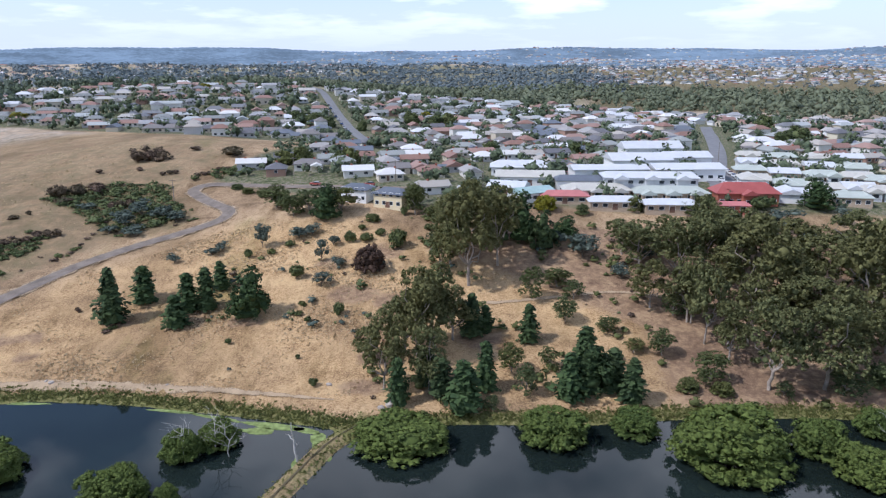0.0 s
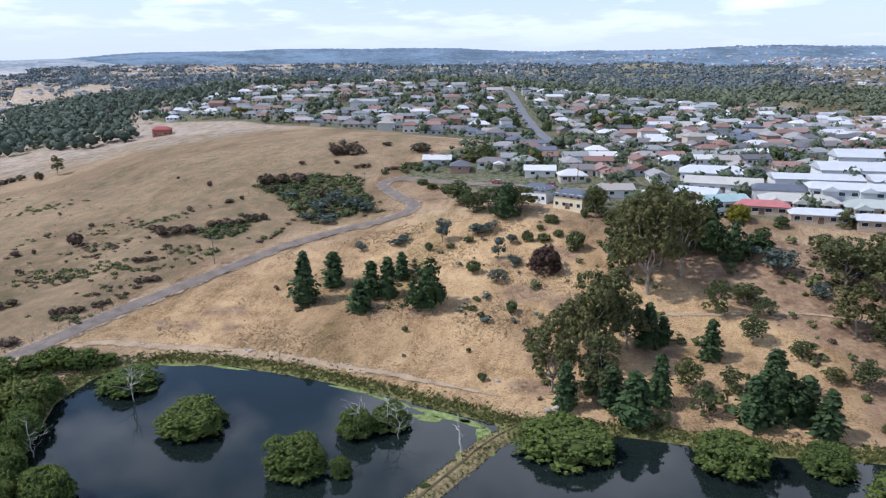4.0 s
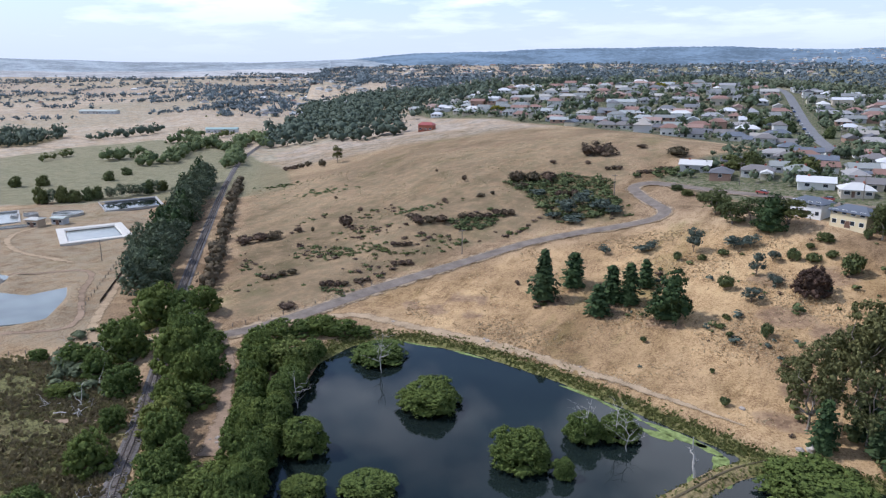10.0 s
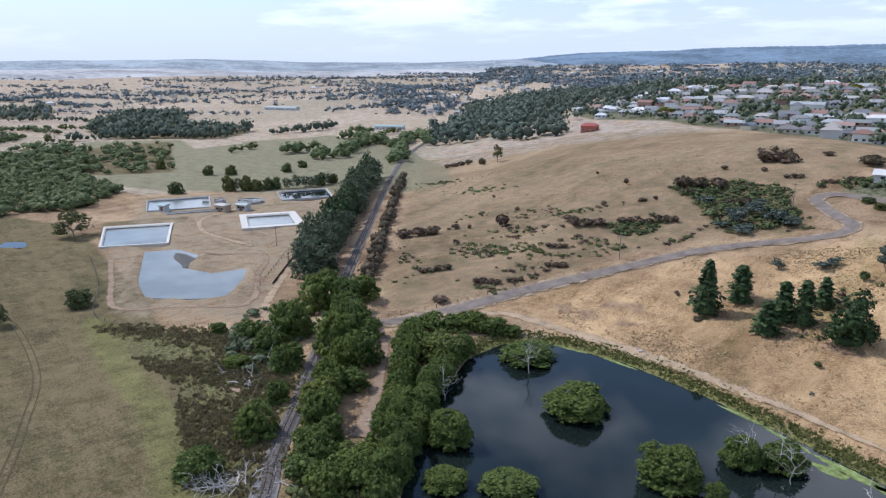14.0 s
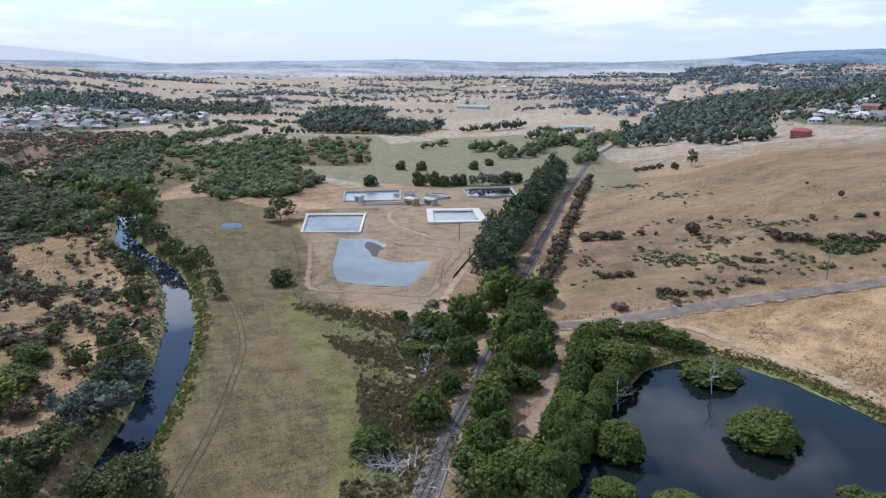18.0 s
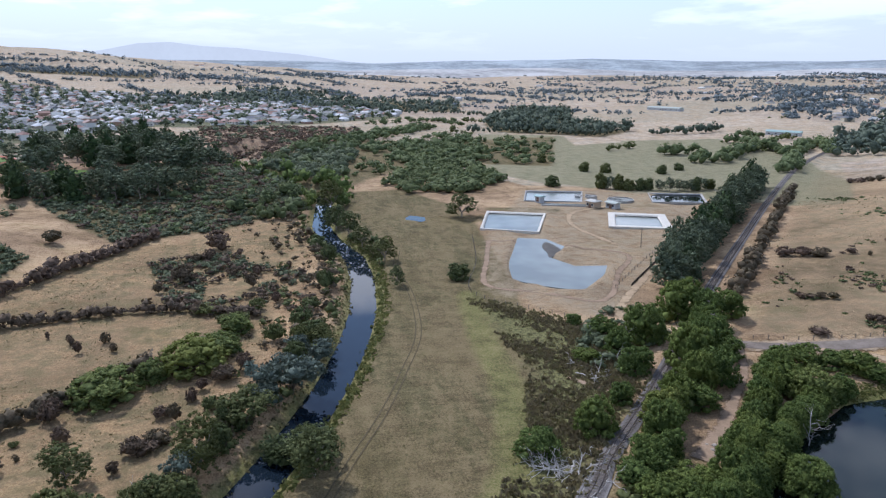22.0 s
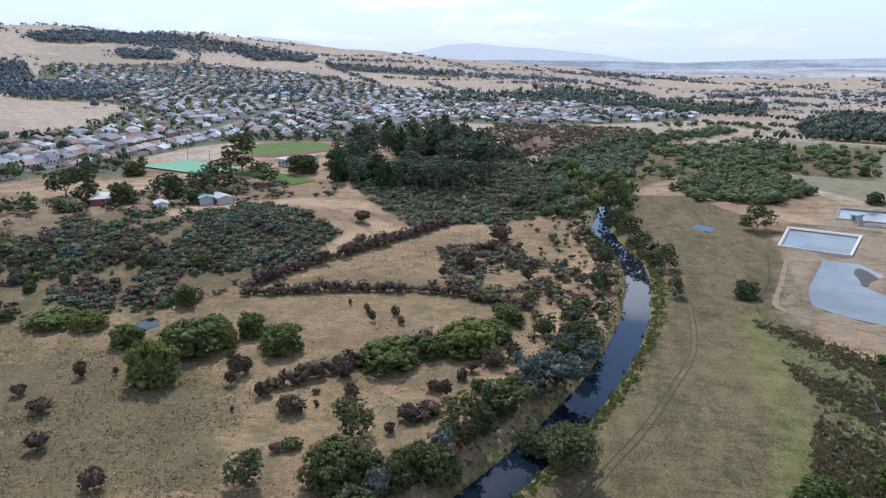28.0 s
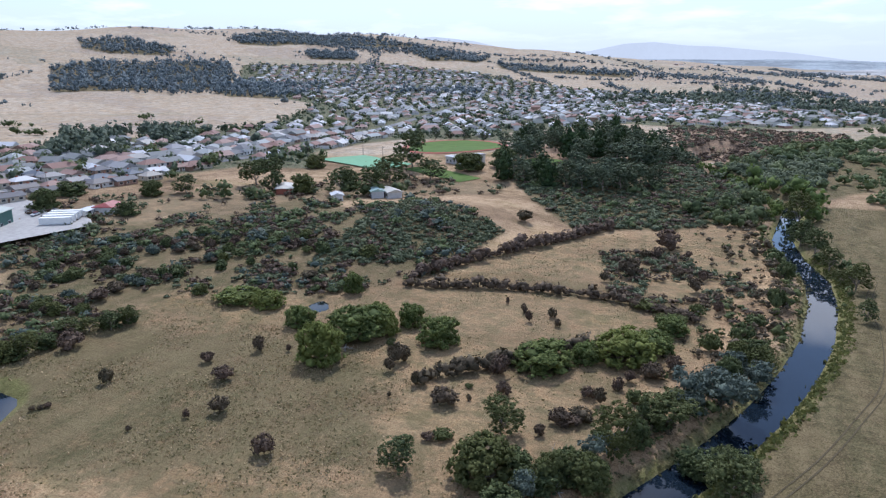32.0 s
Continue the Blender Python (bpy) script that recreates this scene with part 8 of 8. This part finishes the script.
nn = np.stack([tt[:, 1], -tt[:, 0]], -1)
zz = height(sl[:, 0], sl[:, 1])
V = np.stack([np.concatenate([sl + nn * a * 1.05 + tt * b * 0.12, (zz + h)[:, None]], -1) for h in (0.2, 0.385) for a, b in ((-1, -1), (1, -1), (1, 1), (-1, 1))], 1)
F = (np.array(BOX_F)[None] + (np.arange(len(sl)) * 8)[:, None, None]).reshape(-1, 4)
tagged(new("sleepers", mesh_np("sleepers", V.reshape(-1, 3), F, SLEEPER)), "weathered timber sleepers in grey ballast", "sleepers", kind="stuff")
OLD_CONCRETE = plain("weathered_concrete", (0.22, 0.205, 0.19), 0.9, 0.1, 0.25, 0.8)
# small girder bridge over the creek
BRIDGE_C, BRIDGE_A = (-93.5, 43.2), math.degrees(math.atan2(9, -12))
bridge = tagged(new("railway_bridge"), "short concrete railway bridge over a creek", "bridge")
for s in (-1, 1):
    part("girder", *boxes((-6, s * 2.1 - 0.2, -0.9, 6, s * 2.1 + 0.2, 0.12)), OLD_CONCRETE, bridge)
    part("abutment", *boxes((s * 5.6 - 0.5, -1.85, -2.2, s * 5.6 + 0.5, 1.85, -0.05)), CONCRETE, bridge)
part("deck", *boxes((-6, -1.88, -0.35, 6, 1.88, -0.02)), CONCRETE, bridge)
bridge.matrix_world = pose(BRIDGE_C[0], BRIDGE_C[1], h_at(*BRIDGE_C) + 0.05, 0, 0, BRIDGE_A)

# ---- treatment works ----
LINER = plain("white_liner", (0.58, 0.545, 0.48), 0.7, 0.3, 0.08, 0.6)


def pond_rim(name, out, w_in, w_out, z, mat, label):
    p = np.array(out, float)
    c = p.mean(0)
    d = unit(p - c)
    n = len(p)
    v = np.concatenate([np.c_[p - d * w_in, np.full(n, z - 0.55)], np.c_[p, np.full(n, z + 0.05)], np.c_[p + d * w_out, np.full(n, z + 0.12)],
                        np.c_[p + d * w_out, np.full(n, z - 1.2)]])
    f = [(k * n + i, k * n + (i + 1) % n, (k + 1) * n + (i + 1) % n, (k + 1) * n + i) for k in range(3) for i in range(n)]
    me = mesh_np(name, v, np.array(f), mat)
    return tagged(new(name, me), label, "pond rim", kind="structure")


pond_rim("rim_lined", WORKS_PONDS["lined"], 0.9, 1.3, 2.0, LINER, "white concrete rim of a lined pond")
pond_rim("rim_white", WORKS_PONDS["white"], 0.9, 4.6, 2.0, LINER, "broad white liner around a pond")
pond_rim("rim_far", WORKS_PONDS["far"], 0.6, 0.7, 1.9, CONCRETE, "grey concrete edge of a settling pond")
pond_rim("rim_dark", WORKS_PONDS["dark"], 0.6, 0.7, 1.9, CONCRETE, "grey concrete edge of a dark pond")


def ring_tank(x, y, r, h, label):
    ob = new("clarifier_tank")
    n = 40
    v, f = [], []
    for i in range(n):
        a = 2 * math.pi * i / n
        for rr, z in ((r, -0.5), (r, h), (r - 0.35, h), (r - 0.35, -0.5)):
            v.append((rr * math.cos(a), rr * math.sin(a), z))
    for i in range(n):
        j = (i + 1) % n
        f += [(4 * i + k, 4 * j + k, 4 * j + k + 1, 4 * i + k + 1) for k in range(3)]
    part("tank_wall", v, f, CONCRETE, ob)
    part("water", [(r * 0.95 * math.cos(2 * math.pi * i / n), r * 0.95 * math.sin(2 * math.pi * i / n), h - 0.35) for i in range(n)], [tuple(range(n))], TANK_WATER, ob)
    part("walkway", *boxes((-r - 0.3, -0.5, h + 0.02, r + 0.3, 0.5, h + 0.17)), CONCRETE, ob)
    part("rail", *boxes((-r - 0.3, -0.52, h + 0.95, r + 0.3, -0.46, h + 1.01), (-r - 0.3, 0.46, h + 0.95, r + 0.3, 0.52, h + 1.01), *[(u, s * 0.49 - 0.03, h + 0.17, u + 0.06, s * 0.49 + 0.03, h + 0.95) for u in np.linspace(-r, r, 6) for s in (-1, 1)]), STEEL, ob)
    ob.matrix_world = pose(x, y, h_at(x, y), 0, 0, 30)
    return tagged(ob, label, "tank")


ring_tank(-343, 165, 7.0, 1.2, "round concrete clarifier tank with a walkway")
ring_tank(-352, 152, 3.2, 1.6, "small round concrete tank at the works")
ring_tank(-357, 147, 2.2, 1.6, "small round concrete tank beside a shed")
trough = tagged(new("channel"), "long shallow concrete channel at the works", "channel")
part("wall", *boxes((-14, -2, -0.5, 14, -1.7, 0.7), (-14, 1.7, -0.5, 14, 2, 0.7), (-14, -1.7, -0.5, -13.7, 1.7, 0.7), (13.7, -1.7, -0.5, 14, 1.7, 0.7)), CONCRETE, trough)
part("water", *boxes((-13.7, -1.7, 0.1, 13.7, 1.7, 0.4)), TANK_WATER, trough)
trough.matrix_world = pose(-336, 133, h_at(-336, 133), 0, 0, 70)

TIMBER = plain("grey_timber", (0.26, 0.225, 0.19), 0.9, 0.1, 0.25, 2.0)


def fence(pts, gap, label, h=1.2):
    ob = new("fence")
    p = np.array(smooth(pts, gap))
    o = (p[0, 0], p[0, 1], h_at(*p[0]))
    post = None
    zs = height(p[:, 0], p[:, 1]) - o[2]
    for (x, y), z in zip(p, zs):
        if post is None:
            post = part("post", *boxes((-0.08, -0.08, -0.3, 0.08, 0.08, h)), TIMBER, ob)
            q = post
        else:
            q = new("post", post.data)
            q.parent = ob
        q.location = (x - o[0], y - o[1], z)
    for k in (0.4, 0.8, 1.12):
        v, f = tube(np.c_[p[:, 0] - o[0], p[:, 1] - o[1], zs + k * h], 0.018, 0.018, 3)
        q = new("wire", mesh_np("wire", v, f, STEEL))
        q.parent = ob
    ob.location = o
    return tagged(ob, label, "fence")


def barrier(a, b, n, h, label):
    """A low retaining wall of upright timbers with a capping rail."""
    ob = new("retaining_wall")
    L = math.dist(a, b)
    turn = math.degrees(math.atan2(b[1] - a[1], b[0] - a[0]))
    z0 = h_at(*a)
    for i in range(n):
        u = (i + 0.5) * L / n
        k = (u / L)
        z = h_at(a[0] + (b[0] - a[0]) * k, a[1] + (b[1] - a[1]) * k) - z0
        part("post", *boxes((u - 0.14, -0.14, z - 0.4, u + 0.14, 0.14, z + h)), DARK_TIMBER, ob)
        part("board", *boxes((u - L / n / 2 + 0.15, -0.06, z - 0.3, u + L / n / 2 - 0.15, 0.06, z + h - 0.12)), DARK_TIMBER, ob)
    ob.matrix_world = pose(a[0], a[1], z0, 0, 0, turn)
    return tagged(ob, label, "wall")


DARK_TIMBER = plain("tarred_timber", (0.075, 0.062, 0.052), 0.9, 0.1, 0.25, 1.5)
barrier((-202, 103), (-233, 130), 16, 0.9, "low dark timber retaining wall beside the service track")
fence([(-279, 68), (-240, 60), (-206, 50), (-187, 63), (-172, 80)], 3.5, "timber post and wire fence round the works")
fence([(-152, 113), (-146, 126), (-143, 140), (-139, 156)], 3.0, "low timber post fence beside the road", 0.9)
fence([(-262, 150), (-229, 121), (-201, 97)], 4.0, "post and wire fence along the service track")


# ---- poles ----
def pole(x, y, h, turn, label="grey timber power pole with a crossarm"):
    ob = new("power_pole")
    v, f = tube([(0, 0, -0.5), (0, 0, h / 2), (0, 0, h)], 0.17, 0.11, 8)
    q = new("pole", mesh_np("pole", v, f, TIMBER, True))
    q.parent = ob
    part("crossarm", *boxes((-1.2, 0.12, h - 0.75, 1.2, 0.24, h - 0.6)), TIMBER, ob)
    for u in (-1.05, -0.4, 0.4, 1.05):
        part("insulator", *boxes((u - 0.05, 0.13, h - 0.6, u + 0.05, 0.23, h - 0.42)), CONCRETE, ob)
    ob.matrix_world = pose(x, y, h_at(x, y), 0, 0, turn)
    return tagged(ob, label, "pole", "power poles")


for x, y, h, a in ((-248.2, 129.4, 8, 20), (-153.2, 101.7, 7.5, 20), (-127.6, 189.3, 8.5, 60), (-104, 262, 9, 30), (-63, 286, 9, 10), (-20, 272, 9, 10), (14, 268, 9, 10),
                   (-47, 440, 10, 80), (-70, 520, 10, 80), (-94, 610, 10, 80), (128, 330, 10, 70), (-232, -335, 9, 5), (-290, -342, 9, 5), (-350, -352, 9, 5), (-410, -368, 9, 5)):
    pole(x, y, h, a)
for x, y in ((-385, -284), (-419, -262), (-388, -204), (-361, -212)):
    pole(x, y, 15, 0, "tall floodlight mast beside the hockey pitch")


# ---- dead wood ----
def dead_tree(name, x, y, h, seed, label, z=None, tilt=0.0, spread=0.35, r=0.2, branches=7, turn=0.0):
    g = np.random.default_rng(seed)
    stem = bend((0, 0, -0.2), (g.uniform(-0.1, 0.1) * h, g.uniform(-0.1, 0.1) * h, h), g, 0.05, 7)
    parts = [(stem, r, r * 0.25)]
    for i in range(branches):
        k = g.uniform(0.3, 0.95)
        a = np.array(stem[int(k * 6)])
        w = g.uniform(0, 6.28)
        L = h * spread * g.uniform(0.6, 1.3)
        b = a + np.array([math.cos(w) * L, math.sin(w) * L, L * g.uniform(0.3, 1.0)])
        limb = bend(a, b, g, 0.15, 5)
        parts.append((limb, r * 0.45, r * 0.1))
        c = np.array(limb[3])
        parts.append((bend(c, c + np.array([math.cos(w + 1) * L, math.sin(w + 1) * L, L * 0.5]) * 0.5, g, 0.1, 4), r * 0.2, r * 0.06))
    ob = new(name)
    new("trunk", limbs("trunk", parts[:1], DEADWOOD)).parent = ob
    for k in range(1, len(parts), 2):
        new("branch", limbs("branch", parts[k:k + 2], DEADWOOD)).parent = ob
    ob.matrix_world = pose(x, y, max(h_at(x, y), 0.0 if z is None else z), 0, tilt, turn)
    return tagged(ob, label, "dead tree")


dead_tree("dead_tree", -27.5, 114.5, 8.0, 3, "bare white dead trunk standing in the pond", spread=0.18, r=0.28, branches=4)
for i, (x, y, h) in enumerate(((-104, 92, 7), (-103, 118, 9), (-101, 116, 8), (-48, 114, 8), (-43.5, 118, 8), (-40.5, 116, 7), (88, 118, 8), (84, 120, 7), (-168, 76, 5), (-157, 80, 6))):
    dead_tree("dead_willow", x, y, h, 20 + i, "bare grey branches of a half-dead willow", branches=10, spread=0.4, r=0.1)
for i, (x, y, L, a) in enumerate(((-97, 40.5, 7, 30), (-99, 42, 8, 70), (-101, 43.5, 7, 100), (-98.5, 43, 6, 150), (-102, 41, 6, 200), (-104, 44, 7, 320), (-104.5, 43.5, 8, 290), (-102, 43, 7, 255), (-105.5, 45, 7, 330), (-101.5, 41.5, 8, 200), (-106.5, 42, 7, 350), (-142, 60, 7, 20), (-148, 69, 6, 80),
                                  (-138, 63, 6, 140), (-145, 64, 5, 250), (-104, -27, 6, 200), (-101, -31, 5, 90), (-141, -95, 6, 30))):
    dead_tree("fallen_branch", x, y, L, 50 + i, "bleached fallen branches lying on the ground", tilt=80, spread=0.45, r=0.17, branches=8, turn=a)

# ---- rocks ----
STONE = plain("pale_stone", (0.42, 0.37, 0.32), 0.9, 0.15, 0.2, 1.0)


def rock(x, y, s, seed, label):
    g = np.random.default_rng(seed)
    v = ICO_V * (1 + g.uniform(-0.22, 0.22, (len(ICO_V), 1))) * np.array([1, g.uniform(0.6, 0.9), g.uniform(0.5, 0.7)]) * s
    ob = new("rock", mesh_np("rock", v, ICO_F, STONE))
    ob.matrix_world = pose(x, y, h_at(x, y) + s * 0.2, 0, 0, g.uniform(0, 360))
    return tagged(ob, label, "rock", "loose rocks")


for i, (x, y, s) in enumerate(((-11.9, 133, 1.3), (-13.6, 132, 0.8), (-10.2, 134.2, 0.9), (-8.1, 130, 1.0), (-25.9, 141, 0.7), (-88.7, 143.6, 0.7), (-90.2, 144.4, 0.5), (-105.9, 73.1, 0.6),
                               (-104.6, 72, 0.5), (-102.9, 71.7, 0.6), (-103, 74.4, 0.55), (-107, 75.5, 0.5), (-106.6, 72, 0.4), (-62, 142, 0.5), (-118, 141, 0.6))):
    rock(x, y, s, 90 + i, "pale weathered rock on dry ground")

# ---- algae ----
algae_nodes = Nodes("algae", 0.6, 0.3)
ALGAE = algae_nodes.color(algae_nodes.ramp(algae_nodes.noise(0.8, 5), (0.4, (0.10, 0.13, 0.03)), (0.62, (0.25, 0.31, 0.10)))).mat


def mat_of_algae(x, y, a, b, turn, seed):
    g = np.random.default_rng(seed)
    n = 36
    rr = 1 + 0.35 * np.convolve(np.tile(g.normal(size=n), 3), np.ones(5) / 5, "same")[n:2 * n]
    th = np.arange(n) * 2 * math.pi / n
    c, s = math.cos(radians(turn)), math.sin(radians(turn))
    u, w = a * rr * np.cos(th), b * rr * np.sin(th)
    ob = flat_sheet("algae_mat", [(x + c * p - s * q, y + s * p + c * q) for p, q in zip(u, w)], 0.025, ALGAE, 0.03)
    return tagged(ob, "bright green algae floating on the pond", "algae", "algae mats")


for i, q in enumerate(((-35, 127.4, 6.5, 1.2, -12), (-38, 125.4, 3.8, 1.3, -8), (-28, 125.6, 3.2, 1.0, -20), (-24.8, 121.5, 1.5, 3.4, 15), (-47, 130.6, 6, 0.7, -18),
                       (-30.3, 100.5, 0.9, 0.8, 0), (-27.5, 112, 1.0, 3.4, 15), (-22.5, 117, 1.0, 2.6, 18), (-58, 133.6, 6, 0.5, -10), (-90, 137, 5, 0.5, 0), (-104, 135.4, 5, 0.8, 12))):
    mat_of_algae(*q, 120 + i)

# ---- sports grounds ----
TURF = plain("artificial_turf", (0.20, 0.38, 0.23), 0.9, 0.1, 0.06, 0.2)
GRASS = plain("mown_grass", (0.11, 0.17, 0.045), 0.95, 0.1, 0.15, 0.1)
RED_TRACK = plain("red_running_track", (0.36, 0.13, 0.09), 0.9, 0.1, 0.1, 0.2)


def draped(name, pts, lift, mat, label, category, inner=10):
    """A flat pitch that follows its plot: a fan of rings inside an outline."""
    p = np.array(pts, float)
    c = p.mean(0)
    n = len(p)
    rings = [c + (p - c) * k for k in np.linspace(0.02, 1, inner)]
    xy = np.concatenate(rings)
    z = height(xy[:, 0], xy[:, 1])
    z = np.maximum(z, np.median(z)) if lift > 0.3 else z
    v = np.c_[xy, z + lift]
    f = [(k * n + i, k * n + (i + 1) % n, (k + 1) * n + (i + 1) % n, (k + 1) * n + i) for k in range(inner - 1) for i in range(n)]
    return tagged(new(name, mesh_np(name, v, np.array(f), mat, True)), label, category, kind="structure")


def edge_points(corners, step=4.0):
    out = []
    for a, b in zip(corners, corners[1:] + corners[:1]):
        k = max(1, int(math.dist(a, b) / step))
        out += [(a[0] + (b[0] - a[0]) * i / k, a[1] + (b[1] - a[1]) * i / k) for i in range(k)]
    return out


draped("hockey_pitch", edge_points([(-387, -279), (-417, -260), (-388, -206), (-360, -214)]), 0.5, TURF, "green artificial hockey pitch", "pitch")
oval = [(-488 + 52 * math.cos(a) * 0.9 - 0.2 * 34 * math.sin(a), -222 + 34 * math.sin(a) + 0.2 * 52 * math.cos(a)) for a in np.linspace(0, 2 * math.pi, 60, endpoint=False)]
draped("running_track", [(-488 + (x + 488) * 1.16, -222 + (y + 222) * 1.16) for x, y in oval], 0.45, RED_TRACK, "red running track round the oval", "track")
draped("sports_oval", oval, 0.62, GRASS, "mown green sports oval", "pitch")
draped("lawn", edge_points([(-405, -150), (-428, -135), (-418, -112), (-394, -128)]), 0.3, GRASS, "small mown green lawn among trees", "lawn")
draped("lawn", edge_points([(-372, -205), (-385, -196), (-365, -150), (-352, -158)]), 0.3, GRASS, "mown strip beside the clubhouse", "lawn")
draped("yard", edge_points([(-150, -252), (-188, -247), (-196, -258), (-206, -300), (-210, -330), (-196, -330), (-186, -298), (-150, -282)]), 0.35, CONCRETE, "pale concrete yard of the depot", "yard")

# ---- vehicles ----
TYRE = plain("tyre_rubber", (0.03, 0.03, 0.03), 0.85, 0.2, 0.2, 4.0)
CAR_PAINT = random_paint("car_paint", ((0.0, (0.75, 0.75, 0.75)), (0.45, (0.42, 0.43, 0.44)), (0.62, (0.08, 0.08, 0.09)), (0.75, (0.30, 0.05, 0.04)), (0.86, (0.07, 0.13, 0.27))), 0.3, spec=0.5)


def wheel(ob, x, y, r, w):
    v, f = tube([(x, y - w / 2, r), (x, y + w / 2, r)], r, r, 14)
    f = [tuple(q) for q in f] + [tuple(range(13, -1, -1)), tuple(range(14, 28))]
    return part("wheel", v, f, TYRE, ob)


def car():
    ob = new("car")
    prof = [(-2.1, 0.35), (2.1, 0.35), (2.15, 0.75), (1.95, 0.95), (1.0, 1.02), (-1.95, 1.05), (-2.15, 0.8)]
    n = len(prof)
    v = [(x, y, z) for y in (-0.87, 0.87) for x, z in prof]
    part("body", v, [tuple(range(n - 1, -1, -1)), tuple(range(n, 2 * n))] + [(i, (i + 1) % n, n + (i + 1) % n, n + i) for i in range(n)], CAR_PAINT, ob)
    v = [(1.0, -0.8, 1.03), (-1.8, -0.8, 1.05), (-1.8, 0.8, 1.05), (1.0, 0.8, 1.03), (0.25, -0.62, 1.45), (-1.45, -0.62, 1.47), (-1.45, 0.62, 1.47), (0.25, 0.62, 1.45)]
    part("glazing", v, [(0, 4, 5, 1), (1, 5, 6, 2), (2, 6, 7, 3), (3, 7, 4, 0)], GLASS, ob)
    part("roof", [(0.25, -0.62, 1.45), (-1.45, -0.62, 1.47), (-1.45, 0.62, 1.47), (0.25, 0.62, 1.45), (0.2, -0.6, 1.5), (-1.4, -0.6, 1.52), (-1.4, 0.6, 1.52), (0.2, 0.6, 1.5)],
         [(7, 6, 5, 4), (0, 1, 5, 4), (1, 2, 6, 5), (2, 3, 7, 6), (3, 0, 4, 7)], CAR_PAINT, ob)
    for x in (-1.35, 1.35):
        for y in (-0.8, 0.8):
            wheel(ob, x, y, 0.33, 0.22)
    return tagged(ob, "parked car with dark windows on asphalt", "car", "parked cars")


proto = None
g = np.random.default_rng(31)
spots = [(109 + (i % 2) * 7 + i * 0.45, 268 + i * 3.0, 80) for i in range(15)]
spots += [(44 + i * 1.2, 276 + i * 3.0, 60) for i in range(7)]
spots += [(-66 - i * 4.6, 470 + i * 17, 105) for i in range(8)] + [(-240 - i * 23, -325.5 - i * 4.6, 190) for i in range(9)]
spots += [(-30, 268, 165), (-52, 273.5, 165), (6, 262, 175), (-190, -285, 20), (-199, -296, 70)]
for x, y, a in spots:
    m = pose(x, y, h_at(x, y) + 0.37, 0, 0, a + g.uniform(-4, 4))
    if proto is None:
        proto = car()
        proto.matrix_world = m
    else:
        copy_thing(proto, m)


def trailer():
    ob = new("trailer")
    part("body", *boxes((-6, -1.25, 1.15, 6, 1.25, 3.9)), WHITE_PAINT, ob)
    part("chassis", *boxes((-6, -0.5, 0.85, 6, 0.5, 1.13)), STEEL, ob)
    part("rear_door", *boxes((6.0, -1.15, 1.25, 6.05, -0.02, 3.8), (6.0, 0.02, 1.25, 6.05, 1.15, 3.8)), GREY_WALL, ob)
    for x in (-4.6, 3.0, 4.3):
        for y in (-1.0, 1.0):
            wheel(ob, x, y, 0.5, 0.3)
    return tagged(ob, "white box trailer parked in the depot yard", "trailer", "parked trailers")


tr0 = trailer()
for i in range(4):
    m = pose(-183 - i * 3.3, -262 - i * 2.2, h_at(-183 - i * 3.3, -262 - i * 2.2) + 0.4, 0, 0, 125)
    if i == 0:
        tr0.matrix_world = m
    else:
        copy_thing(tr0, m)
